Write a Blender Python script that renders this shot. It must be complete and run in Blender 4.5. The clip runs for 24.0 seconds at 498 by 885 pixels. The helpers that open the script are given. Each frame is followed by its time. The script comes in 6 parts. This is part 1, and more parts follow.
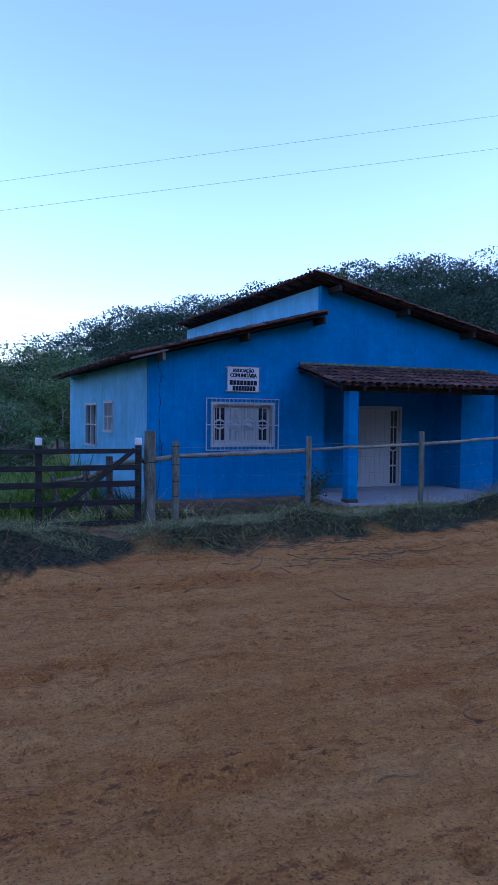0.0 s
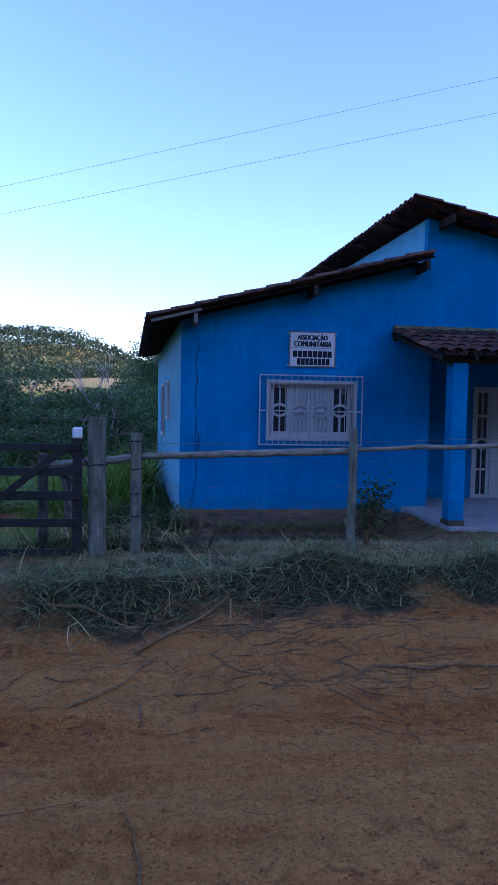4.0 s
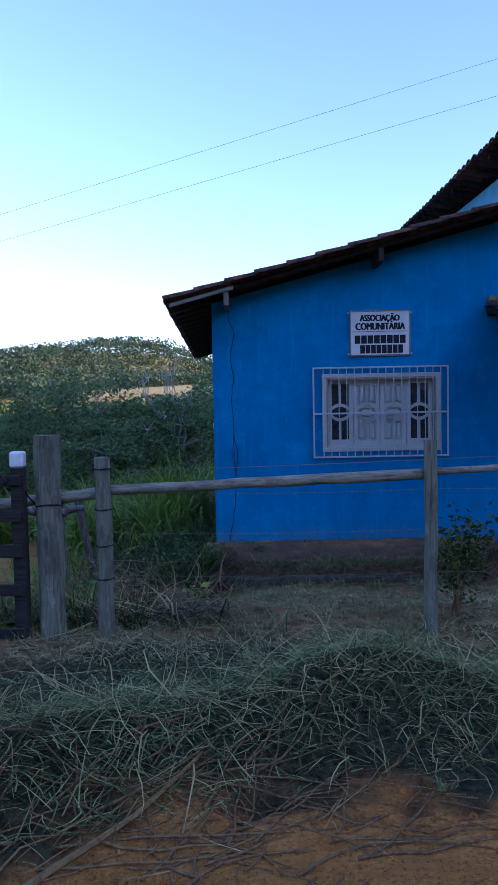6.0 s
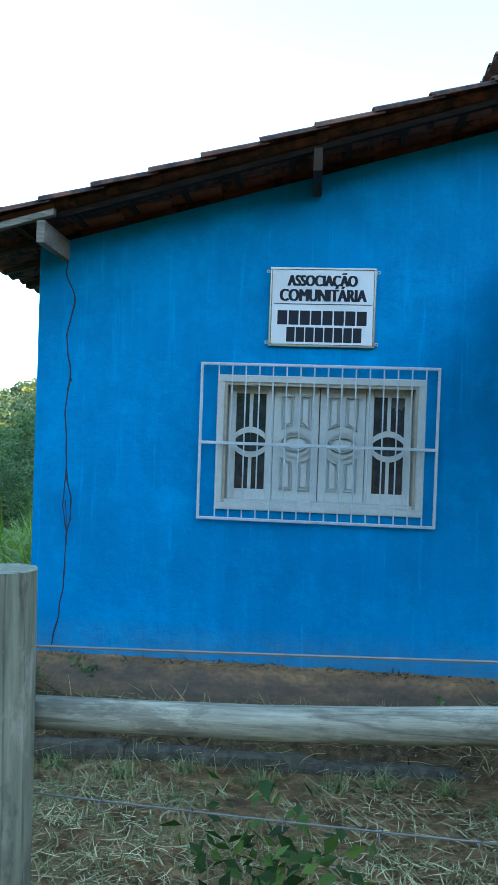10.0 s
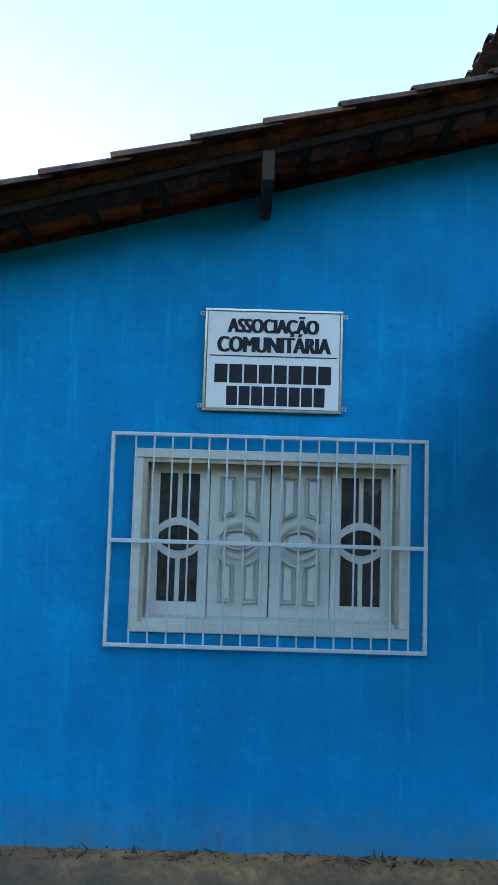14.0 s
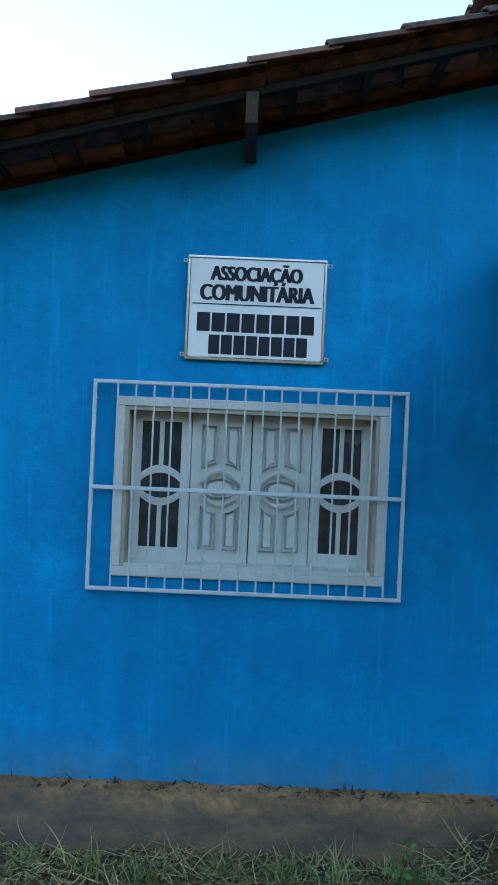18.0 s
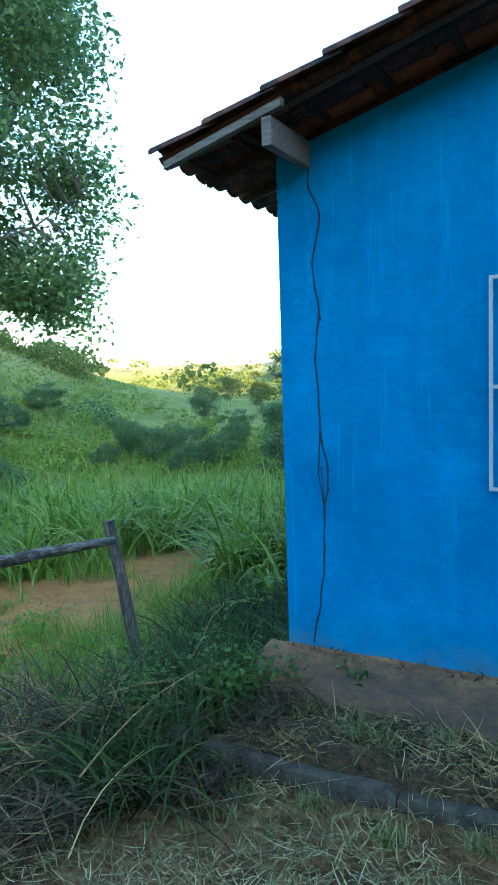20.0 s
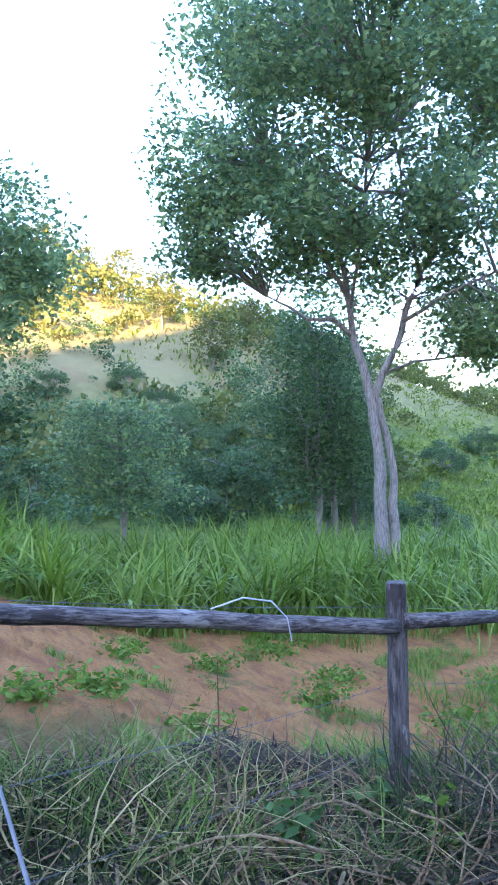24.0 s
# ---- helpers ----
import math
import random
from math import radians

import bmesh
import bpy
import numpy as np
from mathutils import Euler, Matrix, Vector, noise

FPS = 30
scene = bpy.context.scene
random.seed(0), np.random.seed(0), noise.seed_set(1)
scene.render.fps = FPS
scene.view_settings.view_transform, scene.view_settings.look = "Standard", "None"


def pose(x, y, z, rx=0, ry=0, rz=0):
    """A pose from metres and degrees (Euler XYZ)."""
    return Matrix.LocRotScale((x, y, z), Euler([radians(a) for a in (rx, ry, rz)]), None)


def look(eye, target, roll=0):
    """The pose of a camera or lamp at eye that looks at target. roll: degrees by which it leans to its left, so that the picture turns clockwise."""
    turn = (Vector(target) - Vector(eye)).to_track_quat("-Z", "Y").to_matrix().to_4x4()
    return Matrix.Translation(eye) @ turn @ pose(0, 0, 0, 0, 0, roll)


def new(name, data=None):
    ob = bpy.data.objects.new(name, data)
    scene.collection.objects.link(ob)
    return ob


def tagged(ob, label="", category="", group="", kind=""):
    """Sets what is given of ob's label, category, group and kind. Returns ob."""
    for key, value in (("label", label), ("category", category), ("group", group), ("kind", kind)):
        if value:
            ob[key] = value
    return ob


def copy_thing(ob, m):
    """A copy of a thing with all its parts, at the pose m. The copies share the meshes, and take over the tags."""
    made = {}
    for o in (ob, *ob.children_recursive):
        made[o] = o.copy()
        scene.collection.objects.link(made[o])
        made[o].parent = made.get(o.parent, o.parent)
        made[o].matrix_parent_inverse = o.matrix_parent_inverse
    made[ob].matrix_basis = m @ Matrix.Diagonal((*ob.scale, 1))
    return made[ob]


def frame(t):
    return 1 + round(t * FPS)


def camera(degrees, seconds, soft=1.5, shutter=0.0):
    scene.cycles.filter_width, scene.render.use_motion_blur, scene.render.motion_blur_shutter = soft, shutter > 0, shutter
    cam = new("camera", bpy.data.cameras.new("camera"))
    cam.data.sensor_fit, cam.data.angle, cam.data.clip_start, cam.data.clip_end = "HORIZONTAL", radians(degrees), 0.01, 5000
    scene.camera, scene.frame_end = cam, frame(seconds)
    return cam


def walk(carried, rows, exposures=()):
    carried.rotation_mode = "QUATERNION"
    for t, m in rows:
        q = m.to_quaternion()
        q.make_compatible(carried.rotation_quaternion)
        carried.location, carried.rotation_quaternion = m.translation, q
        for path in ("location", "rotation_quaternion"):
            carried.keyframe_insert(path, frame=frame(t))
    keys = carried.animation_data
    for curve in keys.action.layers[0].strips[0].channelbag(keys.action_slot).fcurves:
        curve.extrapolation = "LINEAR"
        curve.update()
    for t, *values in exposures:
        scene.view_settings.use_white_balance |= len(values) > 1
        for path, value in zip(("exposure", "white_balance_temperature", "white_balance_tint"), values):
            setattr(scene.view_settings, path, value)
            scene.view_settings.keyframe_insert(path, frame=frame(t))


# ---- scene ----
cam = camera(38.8, 24.0)
PATH = [
    (0, (0.9, 2.335, 1.841), (1.638, 4.193, 1.769), 0.7),
    (0.5, (1.565, 2.66, 1.84), (2.436, 4.458, 1.748), 1.1),
    (1, (1.984, 2.843, 1.861), (2.865, 4.626, 1.644), 2.1),
    (1.5, (2.394, 3.168, 1.874), (3.136, 5.007, 1.61), 0.8),
    (2, (2.751, 3.5, 1.909), (3.379, 5.391, 1.731), 1.7),
    (2.5, (3.03, 3.979, 1.946), (3.57, 5.901, 1.82), 1.0),
    (4.5, (4.338, 6.164, 1.763), (4.557, 8.149, 1.661), 1.5),
    (5, (4.522, 6.792, 1.758), (4.729, 8.781, 1.713), 1.9),
    (5.5, (4.668, 7.362, 1.776), (4.718, 9.359, 1.667), 1.1),
    (6, (4.847, 7.946, 1.803), (4.853, 9.943, 1.695), -1.1),
    (6.5, (5.096, 8.479, 1.825), (5.06, 10.478, 1.754), 1.7),
    (7, (5.344, 9.015, 1.768), (5.308, 11.015, 1.754), 2.5),
    (8, (5.881, 10.045, 1.777), (5.807, 12.043, 1.723), 0.0),
    (8.5, (6.138, 10.658, 1.74), (6.157, 12.657, 1.706), 2.1),
    (9, (6.318, 11.004, 1.766), (6.3, 13.001, 1.671), 2.7),
    (9.5, (6.418, 11.414, 1.764), (6.343, 13.411, 1.687), 1.8),
    (10, (6.525, 11.797, 1.739), (6.348, 13.789, 1.713), 2.0),
    (10.5, (6.511, 12.183, 1.781), (6.246, 14.164, 1.71), 2.5),
    (11, (6.455, 12.603, 1.769), (6.359, 14.6, 1.723), -1.1),
    (11.5, (6.438, 12.851, 1.788), (6.468, 14.851, 1.789), 3.1),
    (13.5, (6.42, 13.093, 1.931), (6.386, 15.087, 2.081), 2.6),
    (14, (6.444, 13.1, 1.924), (6.444, 15.095, 2.073), 1.7),
    (14.5, (6.464, 13.093, 1.958), (6.466, 15.089, 2.08), 1.6),
    (15, (6.5, 13.098, 1.945), (6.506, 15.094, 2.064), 1.8),
    (15.5, (6.505, 13.097, 1.971), (6.518, 15.094, 2.062), 1.3),
    (16, (6.55, 13.099, 1.967), (6.543, 15.098, 2.031), 1.3),
    (16.5, (6.573, 13.1, 1.95), (6.559, 15.099, 2.003), 1.1),
    (17, (6.571, 13.098, 1.955), (6.556, 15.098, 1.979), 1.1),
    (17.5, (6.562, 13.108, 1.926), (6.569, 15.108, 1.957), 1.5),
    (18, (6.544, 13.076, 1.959), (6.551, 15.076, 1.949), 2.5),
    (18.5, (6.485, 13.061, 1.879), (6.078, 15.014, 1.731), -0.4),
    (19, (6.44, 13.02, 1.796), (5.725, 14.878, 1.604), -0.3),
    (19.5, (6.435, 13.005, 1.748), (5.564, 14.794, 1.557), -1.6),
    (21.5, (6.317, 12.895, 1.785), (5.045, 14.428, 1.617), -0.1),
    (22, (6.271, 12.837, 1.789), (4.832, 14.218, 1.644), -1.8),
    (22.5, (6.195, 12.805, 1.785), (4.596, 14.001, 1.662), -2.0),
    (23, (6.116, 12.792, 1.786), (4.407, 13.824, 1.684), -1.4),
    (23.5, (6.073, 12.789, 1.79), (4.309, 13.73, 1.735), -1.9),
    (24, (6.024, 12.776, 1.789), (4.241, 13.682, 1.766), -1.4),
]
# stops, white balance in kelvin and tint
EXPOSURES = [(0, 1.8, 5300, 40), (1, 1.95, 5250, 42), (2, 1.55, 5100, 42), (2.5, 1.55, 5100, 42), (5, 1.65, 5250, 38), (6, 1.75, 5450, 36), (7, 1.75, 5500, 36), (8, 2.1, 5600, 34), (9, 2.95, 6300, 14), (10, 3.25, 6700, 0), (11, 3.25, 6800, -2),
             (14, 2.95, 6900, 2), (18, 3.0, 6900, 2), (19, 3.1, 6450, -2), (19.5, 3.1, 6300, -3), (22, 3.3, 6000, 26), (23, 3.55, 5800, 32), (24, 3.55, 5750, 32)]
walk(cam, [(t, look(eye, target, roll)) for t, eye, target, roll in PATH], EXPOSURES)


# ---- light ----
SUN_AZ, SUN_EL = 115.0, 12.0      # degrees to the right of +y, and above the horizon
world = bpy.data.worlds.new("sky")
scene.world = world
world.use_nodes = True
wn = world.node_tree
sky = wn.nodes.new("ShaderNodeTexSky")
sky.sky_type = "NISHITA"
sky.sun_disc = False
sky.sun_elevation, sky.sun_rotation = radians(SUN_EL), radians(SUN_AZ)
sky.air_density, sky.dust_density, sky.ozone_density = 1.0, 0.5, 2.5
wn.links.new(sky.outputs[0], wn.nodes["Background"].inputs[0])
wn.nodes["Background"].inputs[1].default_value = 0.15

sun = new("sun", bpy.data.lights.new("sun", "SUN"))
sun.data.energy, sun.data.angle, sun.data.color = 3.4, radians(0.6), (1.0, 0.70, 0.30)
sa, se = radians(SUN_AZ), radians(SUN_EL)
sun.matrix_world = look((math.sin(sa) * math.cos(se) * 50, math.cos(sa) * math.cos(se) * 50, math.sin(se) * 50), (0, 0, 0))


# ---- materials ----
def material(name):
    m = bpy.data.materials.new(name)
    m.use_nodes = True
    nt = m.node_tree
    return m, nt, nt.nodes["Principled BSDF"]


def node(nt, kind, **values):
    n = nt.nodes.new(kind)
    for key, value in values.items():
        n.inputs[key].default_value = value
    return n


def ramp(nt, source, stops):
    r = nt.nodes.new("ShaderNodeValToRGB")
    while len(r.color_ramp.elements) < len(stops):
        r.color_ramp.elements.new(0.5)
    for e, (p, c) in zip(r.color_ramp.elements, stops):
        e.position, e.color = p, (*c, 1)
    nt.links.new(source, r.inputs[0])
    return r.outputs[0]


def mixed(nt, fac, a, b, mode="MIX"):
    m = nt.nodes.new("ShaderNodeMix")
    m.data_type, m.blend_type = "RGBA", mode
    for i, v in ((0, fac), (6, a), (7, b)):
        if isinstance(v, bpy.types.NodeSocket):
            nt.links.new(v, m.inputs[i])
        elif i == 0:
            m.inputs[0].default_value = v
        else:
            m.inputs[i].default_value = (*v, 1)
    return m.outputs[2]


def maths(nt, op, a, b=0.0, clamp=False):
    m = nt.nodes.new("ShaderNodeMath")
    m.operation, m.use_clamp = op, clamp
    for i, v in enumerate((a, b)):
        if isinstance(v, bpy.types.NodeSocket):
            nt.links.new(v, m.inputs[i])
        else:
            m.inputs[i].default_value = v
    return m.outputs[0]


def noise_tex(nt, scale, detail=6.0, rough=0.6, stretch=(1, 1, 1), world_space=True):
    if world_space:
        co = nt.nodes.new("ShaderNodeNewGeometry").outputs["Position"]
    else:
        co = nt.nodes.new("ShaderNodeTexCoord").outputs["Object"]
    mp = nt.nodes.new("ShaderNodeMapping")
    mp.inputs["Scale"].default_value = stretch
    nt.links.new(co, mp.inputs[0])
    n = node(nt, "ShaderNodeTexNoise", Scale=scale, Detail=detail, Roughness=rough)
    nt.links.new(mp.outputs[0], n.inputs["Vector"])
    return n.outputs[0]


def bump(nt, bsdf, height, strength, distance=0.01):
    b = node(nt, "ShaderNodeBump", Strength=strength, Distance=distance)
    nt.links.new(height, b.inputs["Height"])
    nt.links.new(b.outputs[0], bsdf.inputs["Normal"])


def random_socket(nt, island=False):
    if island:
        return nt.nodes.new("ShaderNodeNewGeometry").outputs["Random Per Island"]
    return nt.nodes.new("ShaderNodeObjectInfo").outputs["Random"]


def painted(name, base, dirt, rough=0.75, stain=0.4, low=-0.05, high=0.45):
    """Old limewash or oil paint on render: broad fading, streaks, chalky spots, splashed soil at the foot."""
    m, nt, b = material(name)
    broad = noise_tex(nt, 0.9, 5, 0.6)
    fine = noise_tex(nt, 16, 8, 0.7)
    streak = noise_tex(nt, 3.0, 6, 0.65, (2.2, 2.2, 0.16))
    c = mixed(nt, ramp(nt, broad, ((0.35, (0, 0, 0)), (0.7, (1, 1, 1)))), base, tuple(v * 0.76 for v in base))
    c = mixed(nt, ramp(nt, streak, ((0.48, (0, 0, 0)), (0.8, (stain,) * 3))), c, tuple(min(1, v * 1.3 + 0.01 * (v > 0.05)) for v in base))
    chalk = noise_tex(nt, 5.5, 9, 0.75)
    c = mixed(nt, ramp(nt, chalk, ((0.52, (0, 0, 0)), (0.75, (0.5,) * 3))), c, tuple(min(1, v * 1.1 + 0.06 * (v > 0.05)) for v in base))
    runs = noise_tex(nt, 4.5, 7, 0.7, (3.5, 3.5, 0.22))
    c = mixed(nt, ramp(nt, runs, ((0.57, (0, 0, 0)), (0.68, (0.5,) * 3))), c, tuple(min(1, v * 1.2 + 0.06 * (v > 0.05)) for v in base))
    fade = noise_tex(nt, 1.1, 9, 0.78)
    c = mixed(nt, ramp(nt, fade, ((0.50, (0, 0, 0)), (0.68, (0.55,) * 3))), c, tuple(min(1, v * 1.25 + 0.05 * (v > 0.05)) for v in base))
    grime = noise_tex(nt, 1.7, 8, 0.72)
    c = mixed(nt, ramp(nt, grime, ((0.50, (0, 0, 0)), (0.78, (0.5,) * 3))), c, tuple(v * 0.55 for v in base))
    sep = nt.nodes.new("ShaderNodeSeparateXYZ")
    nt.links.new(nt.nodes.new("ShaderNodeNewGeometry").outputs["Position"], sep.inputs[0])
    foot = nt.nodes.new("ShaderNodeMapRange")
    foot.inputs[1].default_value, foot.inputs[2].default_value = high, low
    nt.links.new(sep.outputs[2], foot.inputs[0])
    splash = maths(nt, "MULTIPLY", foot.outputs[0], ramp(nt, noise_tex(nt, 4, 8, 0.7), ((0.3, (0, 0, 0)), (0.7, (1, 1, 1)))), True)
    c = mixed(nt, maths(nt, "MULTIPLY", splash, 0.8), c, dirt)
    nt.links.new(c, b.inputs["Base Color"])
    b.inputs["Roughness"].default_value = rough
    b.inputs["Specular IOR Level"].default_value = 0.12
    bump(nt, b, maths(nt, "ADD", maths(nt, "MULTIPLY", fine, 1.2), maths(nt, "ADD", chalk, maths(nt, "MULTIPLY", broad, 1.5))), 0.85, 0.010)
    return m


def wood(name, light, dark, grain=(14, 14, 1.2), rough=0.8, rand=0.25, world_space=False, soft=0.0, bark=0.0):
    m, nt, b = material(name)
    g = noise_tex(nt, 5.0, 8, 0.7, grain, world_space)
    spots = noise_tex(nt, 3.5, 5, 0.6, (1, 1, 1), world_space)
    c = mixed(nt, ramp(nt, g, ((0.35 - soft, (0, 0, 0)), (0.65 + soft, (1, 1, 1)))), dark, light)
    c = mixed(nt, ramp(nt, spots, ((0.5, (0, 0, 0)), (0.75, (0.6, 0.6, 0.6)))), c, tuple(v * 0.6 for v in dark))
    split = noise_tex(nt, 1.9, 3, 0.55, tuple(v * 0.35 if v < 3 else v for v in grain), world_space)
    c = mixed(nt, ramp(nt, split, ((0.475, (0, 0, 0)), (0.495, (0.6,) * 3), (0.515, (0, 0, 0)))), c, tuple(v * 0.3 for v in dark))
    if bark:
        skin = noise_tex(nt, 1.0, 6, 0.7, tuple(4 if v < 3 else 11 for v in grain), world_space)
        c = mixed(nt, ramp(nt, skin, ((0.53, (0, 0, 0)), (0.58, (bark,) * 3))), c, (0.05, 0.036, 0.03))
        c = mixed(nt, ramp(nt, skin, ((0.34, (bark,) * 3), (0.39, (0, 0, 0)))), c, (0.38, 0.345, 0.29))
    c = mixed(nt, maths(nt, "MULTIPLY", random_socket(nt), rand), c, dark)
    nt.links.new(c, b.inputs["Base Color"])
    b.inputs["Roughness"].default_value = rough
    b.inputs["Specular IOR Level"].default_value = 0.25
    bump(nt, b, g, 0.5, 0.01)
    return m


def plain(name, color, rough=0.6, metal=0.0, var=0.12, scale=25.0, bumps=0.15):
    m, nt, b = material(name)
    n = noise_tex(nt, scale, 7, 0.65)
    d = noise_tex(nt, scale / 9, 5, 0.6)
    c = mixed(nt, ramp(nt, n, ((0.3, (0, 0, 0)), (0.75, (1, 1, 1)))), tuple(v * (1 - var) for v in color), tuple(min(1, v * (1 + var)) for v in color))
    c = mixed(nt, ramp(nt, d, ((0.5, (0, 0, 0)), (0.8, (0.5, 0.5, 0.5)))), c, tuple(v * 0.68 for v in color))
    nt.links.new(c, b.inputs["Base Color"])
    b.inputs["Roughness"].default_value, b.inputs["Metallic"].default_value = rough, metal
    bump(nt, b, n, bumps, 0.004)
    return m


def foliage(name, stops, through_light=0.3, rough=0.55, spread=1.0, single=0.6):
    """Leaves: a colour to each leaf, with some light coming through."""
    m, nt, b = material(name)
    r = random_socket(nt, True)
    patch = noise_tex(nt, 0.35 * spread, 3, 0.5)
    f = maths(nt, "ADD", maths(nt, "MULTIPLY", r, single), maths(nt, "MULTIPLY", patch, 1.05 - single), True)
    c = ramp(nt, f, stops)
    nt.links.new(c, b.inputs["Base Color"])
    b.inputs["Roughness"].default_value = rough
    b.inputs["Specular IOR Level"].default_value = 0.3
    t = nt.nodes.new("ShaderNodeBsdfTranslucent")
    nt.links.new(c, t.inputs[0])
    mx = nt.nodes.new("ShaderNodeMixShader")
    mx.inputs[0].default_value = through_light
    nt.links.new(b.outputs[0], mx.inputs[1])
    nt.links.new(t.outputs[0], mx.inputs[2])
    nt.links.new(mx.outputs[0], nt.nodes["Material Output"].inputs[0])
    return m


BLUE = painted("blue_wall_paint", (0.0, 0.205, 0.455), (0.10, 0.16, 0.13), high=0.32)
# faded paint, made paler for the bright sky these left-facing walls catch
PALE_BLUE = painted("faded_skylit_blue_wall_paint", (0.15, 0.50, 0.70), (0.17, 0.14, 0.10), stain=0.6)
WHITE = plain("white_window_paint", (0.47, 0.465, 0.44), 0.5, var=0.09, scale=30)
REVEAL = plain("brownish_window_lining", (0.33, 0.28, 0.22), 0.7, var=0.2, scale=18)
GRILLE = plain("grey_painted_iron", (0.44, 0.46, 0.48), 0.45, var=0.12, scale=40)
CHROME = plain("polished_aluminium", (0.55, 0.56, 0.58), 0.22, 1.0, var=0.04, scale=6, bumps=0.25)
SIGN_WHITE = plain("sign_enamel", (0.62, 0.62, 0.64), 0.4, var=0.04, scale=8, bumps=0.03)
SIGN_BLACK = plain("sign_lettering", (0.018, 0.020, 0.028), 0.5, var=0.1, scale=40)
SIGN_BLACK.node_tree.nodes["Principled BSDF"].inputs["Specular IOR Level"].default_value = 0.12
CONCRETE = plain("mossy_rough_cement", (0.062, 0.052, 0.036), 0.95, var=0.7, scale=14, bumps=1.0)
FLOOR = plain("porch_cement", (0.33, 0.33, 0.33), 0.75, var=0.2, scale=6, bumps=0.2)
POST_WOOD = wood("weathered_post_wood", (0.27, 0.265, 0.20), (0.11, 0.115, 0.08), (11, 11, 0.8), soft=0.03, bark=0.45)
GATE_WOOD = wood("dark_gate_wood", (0.05, 0.045, 0.04), (0.02, 0.018, 0.016), (1.2, 14, 14))
RAIL_WOOD = wood("weathered_rail_wood", (0.42, 0.38, 0.29), (0.15, 0.135, 0.10), (1.2, 11, 11), soft=0.03, bark=0.45)
SIDE_RAIL = wood("dark_weathered_rail_wood", (0.36, 0.30, 0.25), (0.035, 0.026, 0.022), (2.0, 16, 16), 0.85, 0.1, bark=0.8)
SIDE_WOOD = wood("dark_weathered_wood", (0.27, 0.225, 0.19), (0.05, 0.038, 0.033), (15, 15, 1.6), bark=0.8)
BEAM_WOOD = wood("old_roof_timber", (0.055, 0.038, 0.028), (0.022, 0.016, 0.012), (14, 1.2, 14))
# rafter colour taken near black to stand for the shade under the eaves
SHADED_WOOD = wood("shade_dark_rafter_timber", (0.022, 0.016, 0.014), (0.010, 0.008, 0.007), (1.2, 14, 14), 0.95)
PALE_WOOD = wood("greyed_barge_timber", (0.30, 0.27, 0.23), (0.14, 0.12, 0.10), (1.2, 14, 14))
WHITE_CAP = plain("white_post_paint", (0.75, 0.77, 0.78), 0.6)
WIRE = plain("galvanised_wire", (0.16, 0.155, 0.15), 0.6, 0.2)
CABLE = plain("aluminium_cable", (0.38, 0.40, 0.43), 0.6, 0.0)
BARK = wood("pale_grey_bark", (0.46, 0.38, 0.31), (0.19, 0.15, 0.115), (9, 9, 1.2))
TWIG = wood("dry_branch", (0.36, 0.20, 0.085), (0.09, 0.048, 0.022))
PALE_TWIG = wood("pale_dry_branch", (0.34, 0.205, 0.085), (0.15, 0.082, 0.032), (5, 5, 5), 0.95)
DEAD_STALK = wood("dead_woody_stalk", (0.44, 0.30, 0.14), (0.13, 0.08, 0.04), (6, 6, 6))
CRACK = plain("crack_shadow", (0.02, 0.03, 0.05), 0.95)
# dark grey standing for the lack of light indoors and in the recess
INSIDE = plain("dark_for_unlit_interior", (0.10, 0.10, 0.10), 0.9)

m_glass, nt, b = material("dark_window_glass")
b.inputs["Base Color"].default_value = (0.012, 0.015, 0.018, 1)
b.inputs["Roughness"].default_value = 0.12
b.inputs["Specular IOR Level"].default_value = 0.5
nt.links.new(ramp(nt, noise_tex(nt, 9, 6, 0.7), ((0.4, (0.010, 0.017, 0.022)), (0.8, (0.045, 0.060, 0.068)))), b.inputs["Base Color"])
GLASS = m_glass

# cement apron: clay-coloured, with broad black mould
APRON, nt, b = material("mouldy_clay_stained_cement")
n1, n2, n3 = noise_tex(nt, 3.2, 7, 0.7, (0.6, 1.6, 1)), noise_tex(nt, 24, 7, 0.7), noise_tex(nt, 1.3, 5, 0.6)
c = mixed(nt, ramp(nt, n1, ((0.36, (0, 0, 0)), (0.62, (1, 1, 1)))), (0.19, 0.105, 0.052), (0.40, 0.21, 0.095))
asep = nt.nodes.new("ShaderNodeSeparateXYZ")
nt.links.new(nt.nodes.new("ShaderNodeNewGeometry").outputs["Position"], asep.inputs[0])
outer = nt.nodes.new("ShaderNodeMapRange")
outer.inputs[1].default_value, outer.inputs[2].default_value = 16.93, 16.80
nt.links.new(maths(nt, "ADD", asep.outputs[1], maths(nt, "MULTIPLY", maths(nt, "SUBTRACT", n3, 0.5), 0.5)), outer.inputs[0])
c = mixed(nt, maths(nt, "MULTIPLY", outer.outputs[0], ramp(nt, n1, ((0.25, (1, 1, 1)), (0.7, (0.55,) * 3)))), c, (0.055, 0.047, 0.038))
c = mixed(nt, ramp(nt, n2, ((0.40, (0.5,) * 3), (0.6, (0, 0, 0)))), c, (0.07, 0.05, 0.04))
nt.links.new(c, b.inputs["Base Color"])
b.inputs["Roughness"].default_value = 0.93
b.inputs["Specular IOR Level"].default_value = 0.2
bump(nt, b, maths(nt, "ADD", n1, n2), 0.7, 0.012)

